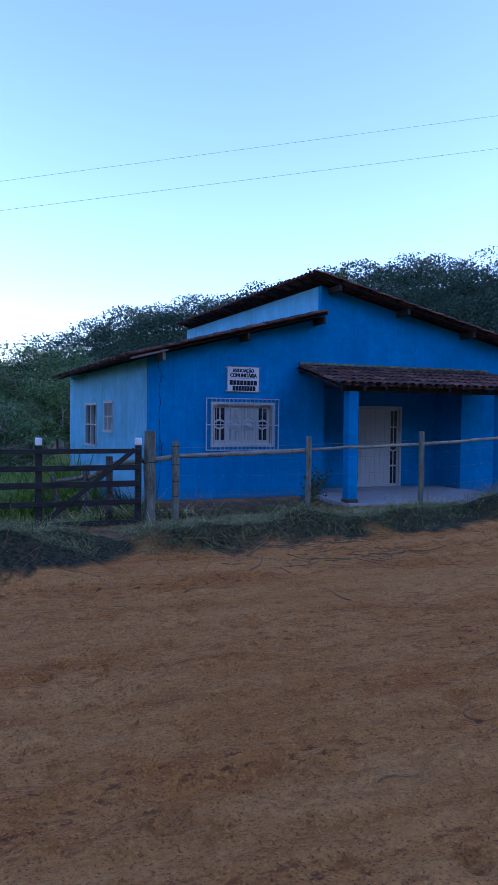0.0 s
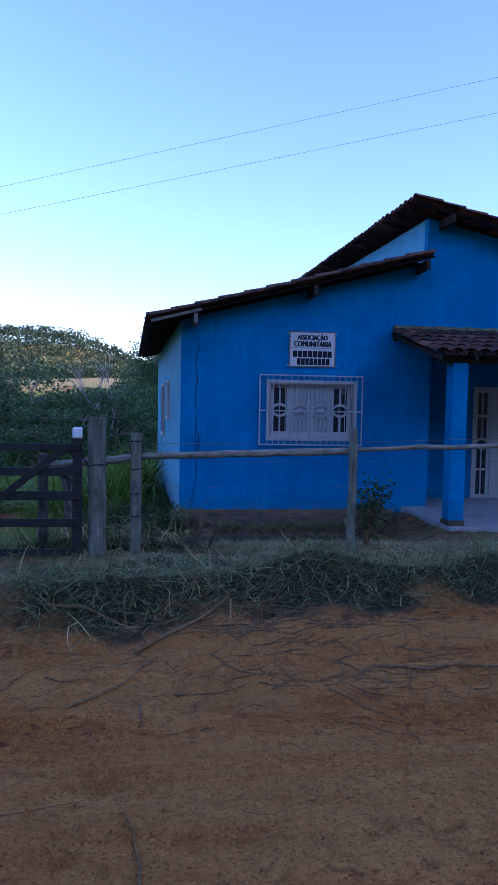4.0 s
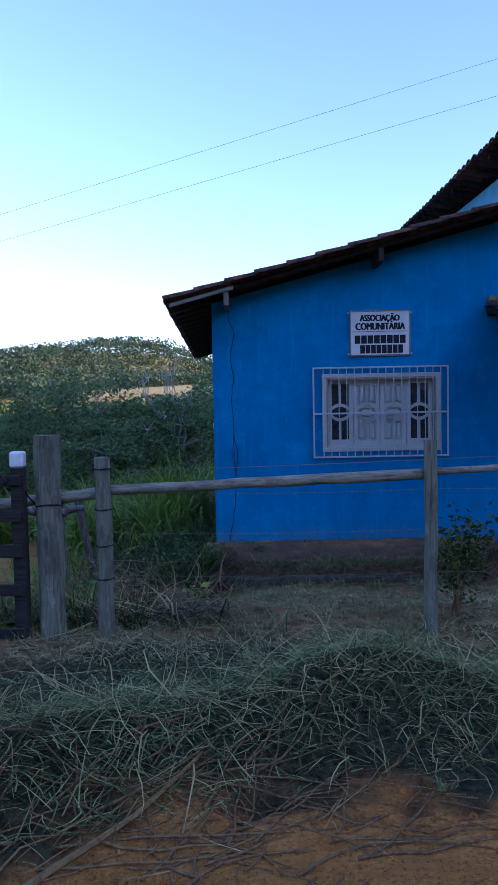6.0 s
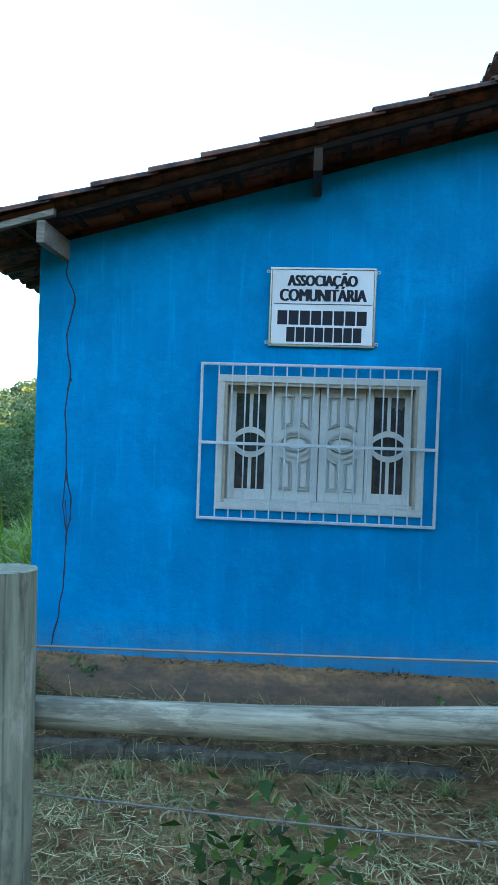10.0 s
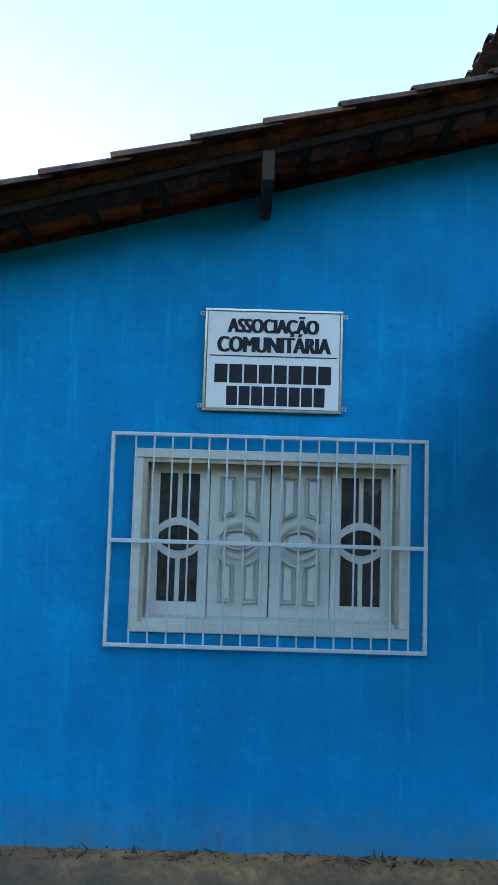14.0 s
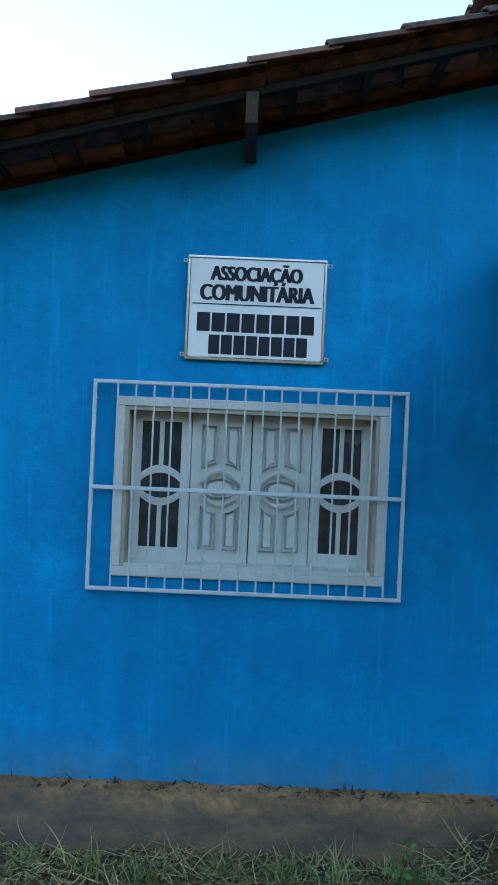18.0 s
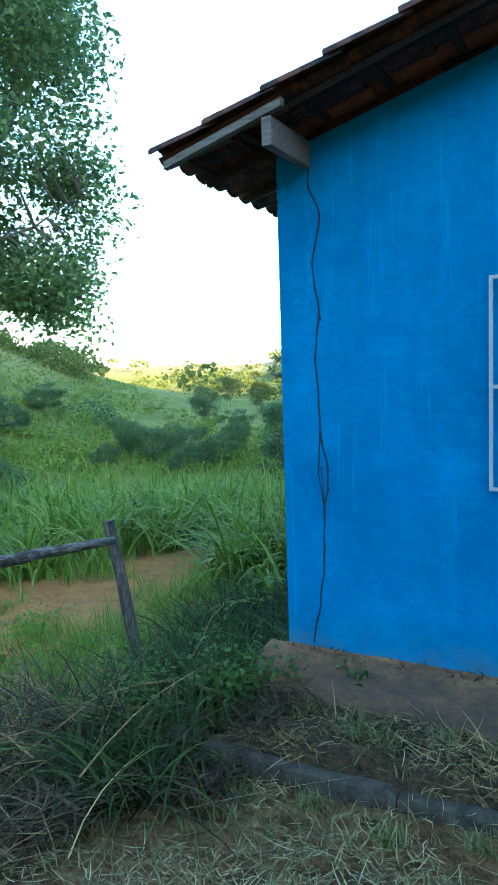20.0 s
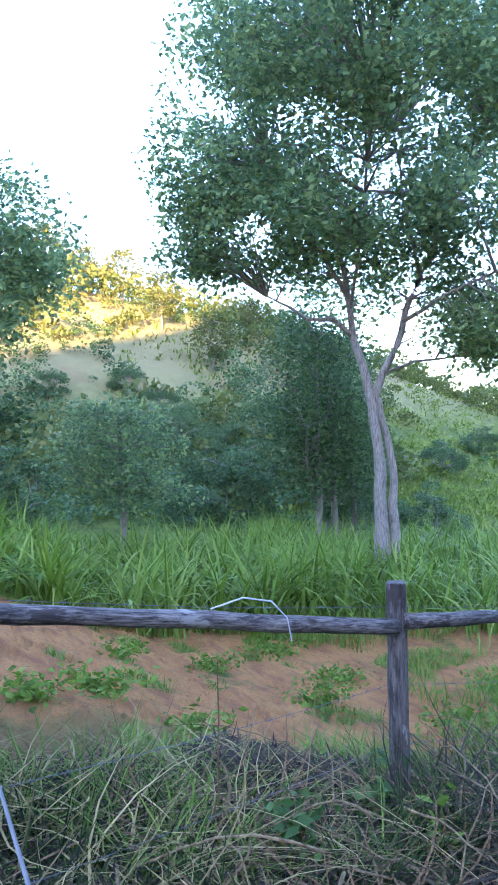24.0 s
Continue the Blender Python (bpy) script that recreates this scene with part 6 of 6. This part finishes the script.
# clods of earth
cv, cf, n0 = [], [], 0
b = np.concatenate([ground_scatter(rng, 15000, -1.5, 10.0, 3.0, 11.0, lambda x, y: value_noise(x * 0.5, y * 1.6, 15) + 0.6 * value_noise(x * 1.7, y * 3.1, 16) > rng.uniform(-0.6, 0.3, len(x))), ground_scatter(rng, 3000, -4.0, 2.0, 13.0, 18.0)])
for p in b:
    s = float(rng.uniform(0.005, 0.022)) * (1.7 if rng.uniform() < 0.08 else 1)
    o = np.array([(1, 0, 0), (0, 1, 0), (-1, 0, 0), (0, -1, 0), (0, 0, 0.8), (0, 0, -0.5)]) * s * rng.uniform(0.7, 1.3, (6, 3)) + p
    cv.append(o)
    cf += [(n0, n0 + 1, n0 + 4), (n0 + 1, n0 + 2, n0 + 4), (n0 + 2, n0 + 3, n0 + 4), (n0 + 3, n0, n0 + 4), (n0, n0 + 5, n0 + 1), (n0 + 1, n0 + 5, n0 + 2), (n0 + 2, n0 + 5, n0 + 3), (n0 + 3, n0 + 5, n0)]
    n0 += 6
tagged(raw("earth_clods", np.concatenate(cv).tolist(), cf, GROUND), "small clods of red earth on the road", "earth", kind="stuff")


# ---- trees ----
def tree(name, limbs, centre, rx, ry, rz, clusters, per, leaf, sigma, mats, label, seed, trunk_sides=10, gaps=0.0, category="tree", group="", twigs=True, lobes=None):
    """limbs: polylines of (x, y, z, radius), from the base; the crown's clumps hang on the nearest limb."""
    r = np.random.default_rng(seed)
    t = thing(name, (0, 0, 0), label, category, group)
    bm, anchor = bmesh.new(), []
    for L in limbs:
        pts, rad = [], []
        for a, c in zip(L, L[1:]):
            for f in np.linspace(0, 1, 5)[:-1]:
                p = Vector(a[:3]).lerp(Vector(c[:3]), f)
                pts.append(p + noise.noise_vector(p * 1.3) * 0.08)
                rad.append(a[3] + (c[3] - a[3]) * f)
        pts.append(Vector(L[-1][:3]))
        rad.append(L[-1][3])
        tube(bm, pts, rad, trunk_sides, 0.18)
        anchor += [p for p in pts[len(pts) // 3:]]
    anc = np.array([p[:] for p in anchor])
    cs = []
    while len(cs) < clusters:
        p = r.normal(size=3)
        p /= np.linalg.norm(p)
        p = p * r.uniform(0.25, 1.0) ** 0.45
        if p[2] < -0.75 and r.uniform() < 0.6:
            continue
        if lobes:
            o = lobes[int(r.choice(len(lobes), p=[l[-1] for l in lobes]))]
            centre, (rx, ry, rz) = o[:3], o[3:6]
        q = np.array(centre) + p * np.array([rx, ry, rz]) * (1 + 0.22 * noise.noise(Vector(p * 2.3 + seed)))
        if noise.noise(Vector(q * 0.55)) < gaps - 0.5:
            continue
        cs.append(q)
    cs = np.array(cs)
    if twigs:
        for c in cs:
            i = np.argmin(((anc - c) ** 2 * np.array([1, 1, 1.6])).sum(1) + 0.6 * (anc[:, 2] > c[2]))
            a, e = Vector(anc[i]), Vector(c)
            m = a.lerp(e, 0.55) + Vector((0, 0, 0.12 * (e - a).length))
            tube(bm, [a, m, e], [0.012 + 0.012 * (e - a).length, 0.014, 0.006], 4, cap=False)
    part("trunk", bm, BARK, t, smooth=True)
    cen = np.repeat(cs, per, 0) + np.clip(r.normal(size=(clusters * per, 3)), -1.5, 1.5) * np.array([sigma, sigma, sigma * 0.62])
    v, f = leaf_cloud(cen, leaf, r, 0.35, 0.32)
    raw("crown", v.tolist(), f.tolist(), mats, t)
    return t


bx, by = -6.1, 22.1
bz = lz(bx, by) - 0.2


def at(side, back, z, r):
    """A point of the big tree: metres across and along the line of sight from the house corner, height, radius."""
    return bx + 0.62 * side - 0.79 * back, by + 0.79 * side + 0.62 * back, z, r


tree("tree", [[at(-0.02, 0, bz, 0.20), at(-0.04, 0, 0.3, 0.135), at(-0.10, 0, 1.4, 0.115), at(-0.18, 0, 2.4, 0.11), at(-0.48, 0.1, 3.6, 0.085), at(-0.62, 0.1, 4.4, 0.07), at(-0.85, 0.2, 5.8, 0.05), at(-1.15, 0.1, 7.4, 0.025)],
              [at(0.28, 0.1, bz, 0.13), at(0.20, 0.1, 0.8, 0.085), at(0.06, 0.05, 1.9, 0.075), at(-0.05, 0, 2.5, 0.075)],
              [at(-0.15, 0, 2.4, 0.09), at(0.03, 0, 2.8, 0.085), at(0.32, 0.1, 3.6, 0.075), at(0.68, 0.2, 4.6, 0.065), at(1.3, 0.2, 5.9, 0.05), at(1.95, 0.3, 7.2, 0.035), at(2.3, 0.3, 8.3, 0.02)],
              [at(-0.52, 0.1, 3.85, 0.06), at(-0.95, -0.1, 4.2, 0.05), at(-1.5, -0.3, 4.2, 0.035), at(-2.3, -0.5, 4.7, 0.02)],
              [at(-0.68, 0.1, 4.7, 0.05), at(-1.5, 0.5, 6.3, 0.035), at(-2.4, 0.6, 7.8, 0.02)],
              [at(0.5, 0.1, 4.1, 0.05), at(1.3, -0.3, 4.5, 0.035), at(2.3, -0.5, 4.9, 0.02), at(3.2, -0.6, 5.6, 0.012)],
              [at(-0.62, 0.1, 4.4, 0.05), at(-0.3, -0.6, 6.0, 0.035), at(0.0, -1.2, 8.4, 0.02)],
              [at(0.9, 0.2, 5.0, 0.045), at(0.6, 0.8, 6.6, 0.03), at(0.4, 1.2, 8.6, 0.02)],
              [at(0.1, 0, 3.0, 0.045), at(0.7, 0.6, 3.3, 0.03), at(1.7, 0.9, 3.4, 0.018)]],
     (bx - 0.3, by - 0.4, 8.2), 4.4, 4.4, 4.2, 660, 115, 0.142, 0.37, LEAF, "tall pale-barked tree with a broad dark green crown", 7, 12, 0.37,
     lobes=[(bx - 0.2, by - 0.25, 8.3, 4.15, 4.15, 4.2, 0.73), (bx + 1.5, by + 2.1, 4.7, 1.5, 1.5, 2.0, 0.14), (bx - 1.6, by - 2.2, 6.3, 1.7, 1.7, 1.4, 0.13)])
tx, ty = -10.6, 14.1
tree("tree", [[(tx, ty, lz(tx, ty) - 0.2, 0.16), (tx + 0.2, ty, 2.2, 0.11), (tx - 0.2, ty, 5.0, 0.04)]], (tx, ty, 5.5), 2.4, 2.5, 2.4, 170, 120, 0.15, 0.40, LEAF, "leafy green tree with feathery crown on the slope", 8, 8, 0.3)
tx, ty = -11.5, 18.0
tree("tree", [[(tx, ty, lz(tx, ty) - 0.2, 0.1), (tx + 0.1, ty, 1.2, 0.07), (tx, ty, 2.2, 0.03)]], (tx, ty, 1.3), 2.0, 1.8, 1.3, 80, 90, 0.14, 0.35, LEAF, "round dark green bushy tree above the tall grass", 9, 8, 0.2)


def small_tree(seed, h, r, label, mat, leaf=0.26, clusters=46, per=46, bare=0.35, name="tree"):
    """A tree at the origin, to be copied."""
    q = random.Random(seed)
    limbs = [[(0, 0, -0.3, 0.035 * h * 0.5), (q.uniform(-0.2, 0.2), q.uniform(-0.2, 0.2), h * bare, 0.022 * h * 0.6), (q.uniform(-0.4, 0.4), q.uniform(-0.4, 0.4), h * 0.85, 0.02)]]
    for k in range(3):
        a = q.uniform(0, 6.28)
        limbs.append([(0, 0, h * (bare + 0.1 * k), 0.012 * h * 0.6), (math.cos(a) * r * 0.5, math.sin(a) * r * 0.5, h * (bare + 0.22 + 0.1 * k), 0.025), (math.cos(a) * r * 0.8, math.sin(a) * r * 0.8, h * (bare + 0.32 + 0.12 * k), 0.012)])
    return tree(name, limbs, (0, 0, h * (0.5 + bare * 0.5)), r, r, h * (0.5 - bare * 0.45), clusters, per, leaf, 0.115 * h * 0.6, mat, label, seed, 7, 0.25, group="trees in the valley")


def put(src, x, y, s, turn):
    return copy_thing(src, Matrix.Translation((x, y, lz(x, y) - 0.1)) @ pose(0, 0, 0, 0, 0, turn) @ Matrix.Diagonal((s, s, s, 1)))


def polar(az, d):
    a = math.radians(az)
    return 6 + d * math.sin(a), 13 + d * math.cos(a)


KINDS = [small_tree(61, 5.6, 2.1, "young tree with a pale thin trunk and dark crown", LEAF_FAR, 0.15, 60, 130, 0.4),
         small_tree(62, 4.2, 2.3, "low spreading dark green tree", LEAF_FAR, 0.16, 60, 130, 0.15),
         small_tree(63, 7.5, 3.0, "broad dark green tree", LEAF_FAR, 0.2, 75, 130, 0.25),
         small_tree(64, 3.0, 1.9, "dense green shrub above the grass", LEAF_FAR, 0.13, 55, 130, 0.05),
         small_tree(65, 6.0, 2.4, "tree with the last sunlight tinted into its leaf colour", LEAF_GOLD, 0.3, 55, 40, 0.25),
         small_tree(66, 7.6, 1.35, "tall slender dark green tree with a pale trunk", LEAF_FAR, 0.14, 80, 100, 0.22)]
spots = random.Random(4)
PLACES = [(0, -17.0, 27, 0.95), (0, -19.5, 32, 1.0), (2, -14.5, 40, 0.62), (2, -21, 44, 0.62), (1, -15.5, 33, 1.0), (1, -11.5, 28, 0.95), (1, -19, 26, 0.8), (2, -9.5, 42, 0.66), (2, -5.5, 46, 0.7), (1, -8.0, 30, 0.9),
          (3, -13.5, 22, 0.9), (3, -9.5, 23, 1.0), (3, -17.2, 20, 0.8), (1, -5.5, 34, 1.0), (2, -24.5, 50, 0.7), (1, -22.5, 36, 0.8), (2, 0.5, 52, 1.0), (2, 4.5, 60, 1.0), (1, 2.5, 44, 1.1), (2, -1.8, 58, 0.9),
          (4, -18, 132, 0.8), (4, -15.5, 136, 0.8), (4, -20.5, 128, 0.7), (4, -12.5, 134, 0.9), (4, -10, 138, 0.8), (4, -23, 134, 0.8), (4, -25.5, 130, 0.8), (4, -7, 136, 0.8), (4, -28, 110, 0.7), (4, -30.5, 120, 0.7), (2, -26, 58, 0.5), (3, -30, 72, 0.8), (2, -32.5, 85, 0.5),
          (1, -66, 25, 0.95), (5, -58.4, 22, 1.0), (5, -56.6, 23, 1.05), (5, -55.3, 25, 0.9), (5, -57.4, 27, 1.1), (3, -54.5, 26, 0.8), (3, -49.0, 27, 0.75), (3, -52, 31, 0.8),
          (2, -68.5, 50, 0.62), (2, -65.2, 47, 0.55), (1, -63.0, 44, 0.95), (2, -61.2, 52, 0.62), (1, -70.5, 58, 0.8), (3, -72.5, 44, 0.9), (3, -67, 38, 0.7),
          (3, -84, 24, 1.2), (3, -87, 26, 1.2), (3, -81.5, 27, 0.8), (3, -89.5, 17, 1.2), (1, -73, 62, 0.7), (1, -79, 60, 0.7), (2, -38.5, 54, 0.62), (1, -36.8, 52, 1.1), (2, -35, 56, 0.6), (1, -33.2, 53, 1.1), (3, -31.5, 50, 1.3), (2, -30, 55, 0.55), (3, -40.5, 50, 1.0), (3, -34.2, 47, 1.1), (3, -48, 60, 1.1), (3, -45, 75, 1.0), (3, -38.5, 58, 1.0), (3, -36.8, 62, 0.9), (2, -39.5, 66, 0.45), (3, -35.4, 60, 0.6), (1, -24.6, 33, 0.6),
          (2, -62, 48, 0.8), (4, -66, 70, 0.9), (4, -70, 76, 1.0), (4, -73, 84, 1.0), (4, -76, 88, 1.0), (4, -79, 86, 1.1), (4, -63, 82, 0.8), (4, -59, 88, 0.7)]
for kind, az, d, s in PLACES:
    put(KINDS[kind], *polar(az, d), s * (0.62 if -42 < az < -29 and 46 < d < 67 else 1.22 if az > -35 else 1.0) * spots.uniform(0.9, 1.1), spots.uniform(0, 360))
for src in KINDS:
    src.matrix_basis = Matrix.Translation((*polar(spots.uniform(1, 8), spots.uniform(50, 62)), -2.2))

# two bare, pale trees
for az, d, h, sd in ((-9.6, 24, 4.6, 3), (-20.5, 27, 3.8, 5)):
    q = random.Random(sd)
    x, y = polar(az, d)
    z = lz(x, y)
    bm = bmesh.new()

    def fork(p, v, L, r, n):
        e = p + v * L
        tube(bm, [p, p.lerp(e, 0.5) + Vector((q.uniform(-1, 1), q.uniform(-1, 1), 0)) * 0.06 * L, e], [r, r * 0.8, r * 0.6], 5, cap=False)
        if n:
            for _ in range(3):
                w = (v + Vector((q.uniform(-1, 1), q.uniform(-1, 1), q.uniform(-0.2, 0.7))) * 0.62).normalized()
                fork(p.lerp(e, q.uniform(0.6, 1.0)), w, L * q.uniform(0.6, 0.85), r * 0.58, n - 1)

    fork(Vector((x, y, z - 0.2)), Vector((0, 0, 1)), h * 0.42, 0.07, 4)
    t = thing("bare_tree", (0, 0, 0), "leafless pale grey tree among green ones", "tree", "bare trees")
    part("trunk", bm, plain("pale_dead_wood", (0.42, 0.40, 0.37), 0.9), t)


# ---- woods on the hills ----
def woods(name, label, n, az0, az1, d0, d1, size, quads, leaf, mat, seed, dense=None):
    r = np.random.default_rng(seed)
    az, d = np.radians(r.uniform(az0, az1, n)), r.uniform(d0, d1, n)
    x, y = 6 + d * np.sin(az), 13 + d * np.cos(az)
    if dense is not None:
        k = dense(x, y, d)
        x, y = x[k], y[k]
    n = len(x)
    s = size * (0.5 + 1.15 * r.uniform(0, 1, n) ** 2.6)
    c = np.stack([x, y, land(x, y) + s * 0.75], 1)
    p = r.normal(size=(n, quads, 3))
    p /= np.linalg.norm(p, axis=2)[..., None]
    p *= r.uniform(0.72, 1.0, (n, quads, 1))
    p[..., 2] = np.where(r.uniform(size=(n, quads)) < 0.8, np.abs(p[..., 2]), p[..., 2]) * 0.8
    cen = (c[:, None, :] + p * s[:, None, None]).reshape(-1, 3)
    v, f = leaf_cloud(cen, np.repeat(leaf * (s / size) ** 0.7, quads), r, 0.6, 0.5)
    return tagged(raw(name, v.tolist(), f.tolist(), mat), label, "woods", kind="stuff")


woods("hill_woods", "dark dense woods covering the near hill", 1250, -3, 50, 92, 180, 3.7, 300, 0.36, LEAF_DARK, 71)
woods("hill_woods", "dark dense woods covering the near hill", 500, 47, 115, 110, 185, 3.6, 40, 1.8, LEAF_DARK, 72)
woods("far_woods", "woods and scrub over the far hill", 7000, -27, 6, 290, 470, 2.8, 26, 0.95, LEAF_HILL, 73, lambda x, y, d: (value_noise(x * 0.02, y * 0.02, 74) > -0.14) | (d > 380))
woods("far_scrub", "scattered trees over the far pastures", 420, -50, -20, 130, 520, 3.6, 60, 1.2, LEAF_GOLD, 75, lambda x, y, d: value_noise(x * 0.03, y * 0.03, 76) > -0.05)
woods("slope_scrub", "dark green scrub on the shaded slope", 900, -82, -54, 34, 92, 0.95, 90, 0.22, LEAF_FAR, 79, lambda x, y, d: (value_noise(x * 0.10, y * 0.10, 80) + 0.4 * value_noise(x * 0.4, y * 0.4, 81) > 0.06))
woods("slope_scrub", "dark green bushes on the open slope", 420, -66, -40, 48, 112, 1.1, 90, 0.26, LEAF_FAR, 86, lambda x, y, d: value_noise(x * 0.07, y * 0.07, 87) + 0.5 * value_noise(x * 0.3, y * 0.3, 88) > 0.05)
woods("slope_tussocks", "coarse tussocks and low bushes over the open slope", 1700, -58, -26, 44, 115, 0.40, 34, 0.17, PASTURE, 89, lambda x, y, d: value_noise(x * 0.09, y * 0.09, 90) > -0.2)
woods("slope_scrub", "scrub catching the last sun along the ridge", 240, -58, -41, 104, 140, 1.5, 80, 0.42, LEAF_GOLD, 82)
woods("slope_scrub", "scrub and small trees on the sunlit slope", 900, -100, -50, 42, 120, 1.8, 90, 0.46, LEAF_GOLD, 77, lambda x, y, d: (value_noise(x * 0.07, y * 0.07, 78) > 0.0) | (d > 78))


# ---- roof tiles, last ----
def tile_mesh(name, length, r0, r1, channel=False, n=7, thick=0.013):
    """A half-round clay tile lying along +x, wide end at x = 0."""
    vs, fs = [], []
    for x, r in ((0, r0), (length, r1)):
        for rr in (r, r - thick):
            for k in range(n + 1):
                w = math.pi * k / n
                z = rr * math.sin(w) * 0.62
                vs.append((x, rr * math.cos(w), -z if channel else z))
    m = n + 1
    for k in range(n):
        a, b2, c, d = k, m + k, 2 * m + k, 3 * m + k
        fs += [(a, a + 1, c + 1, c), (b2, d, d + 1, b2 + 1), (a, b2, b2 + 1, a + 1), (c, c + 1, d + 1, d)]
    for k in (0, n):
        q = (k, 2 * m + k, 3 * m + k, m + k)
        fs.append(q if k == 0 else q[::-1])
    me = bpy.data.meshes.new(name)
    me.from_pydata(vs, [], fs)
    me.materials.append(TILE)
    return me


CAP = tile_mesh("cap_tile", 0.46, 0.096, 0.078)
CHAN = tile_mesh("channel_tile", 0.46, 0.078, 0.092, True)
cap_v = np.array([v.co[:] for v in CAP.vertices])
chan_v = np.array([v.co[:] for v in CHAN.vertices])
cap_f = [tuple(p.vertices) for p in CAP.polygons]
chan_f = [tuple(p.vertices) for p in CHAN.polygons]
GAUGE, PITCH = 0.385, 0.205


def lay(roof, origin, along, across, cols, rows, keep):
    """Tiles from the eave up: along is the way up the slope, across the way from column to column. keep(col, row) chooses the pieces that
    are objects of their own; the rest is one mesh."""
    along, across = Vector(along).normalized(), Vector(across).normalized()
    up = along.cross(across)
    if up.z < 0:
        up = -up
    rv, rf, count = [], [], 0
    rng = random.Random(17)
    for c in range(cols):
        for r in range(rows):
            for cap in (True, False):
                if cap:
                    off = across * (PITCH * (c + 0.5))
                else:
                    off = across * (PITCH * (c + 1.0))
                    if c == cols - 1:
                        continue
                p = Vector(origin) + off + along * (GAUGE * r + rng.uniform(-0.012, 0.012)) + up * ((0.046 if cap else 0.058) + rng.uniform(-0.003, 0.004))
                tilt = along * 1.0 + up * -0.038 + across * rng.uniform(-0.022, 0.022)
                tx = tilt.normalized()
                ty = up.cross(tx).normalized()
                tz = tx.cross(ty)
                m = Matrix((tx, ty, tz)).transposed().to_4x4()
                m.translation = p
                if keep(c, r):
                    ob = new("tile", CAP if cap else CHAN)
                    ob.parent = roof
                    ob.matrix_basis = m
                else:
                    a = np.array(m)
                    v = (cap_v if cap else chan_v) @ a[:3, :3].T + a[:3, 3]
                    rv.append(v)
                    rf += [tuple(i + count for i in f) for f in (cap_f if cap else chan_f)]
                    count += len(v)
    if rv:
        ob = raw("tile_field", np.concatenate(rv).tolist(), rf, TILE, roof)
        tagged(ob, kind="stuff")


def laths(roof, fn, xa, xb, ya, yb):
    x = xa
    while x < xb:
        part("lath", boxed(x, x + 0.045, ya, yb, fn(x) - 0.014, fn(x) + 0.006), BEAM_WOOD, roof)
        x += 0.385


laths(low_roof, roof_l, 3.99, 8.4, VY + 0.17, WY - 0.01)
laths(high_roof, roof_r, 8.2, 17.5, VY + 0.155, WY - 0.01)
for k in range(6):
    y = PY0 + 0.04 + 0.385 * k
    if y < WY - 0.05:
        part("lath", boxed(PX0, PX1, y, y + 0.045, proof(y) - 0.012, proof(y) + 0.006), BEAM_WOOD, porch_roof)

lay(low_roof, (3.89, VY - 0.02, roof_l(3.89)), (1, 0, SL), (SKEW, 1, 0), 50, 12, lambda c, r: c < 4 or (r == 0 and c < 50))
lay(high_roof, (17.51, VY - 0.02, roof_r(17.51)), (-1, 0, -SR), (SKEW, 1, 0), 50, 25, lambda c, r: c < 3 or (r == 24 and c < 45))
lay(porch_roof, (PX0 - 0.03, PY0, proof(PY0)), (0, 1, (PZ1 - PZ0) / (WY - PY0)), (1, 0, 0), 26, 5, lambda c, r: True)
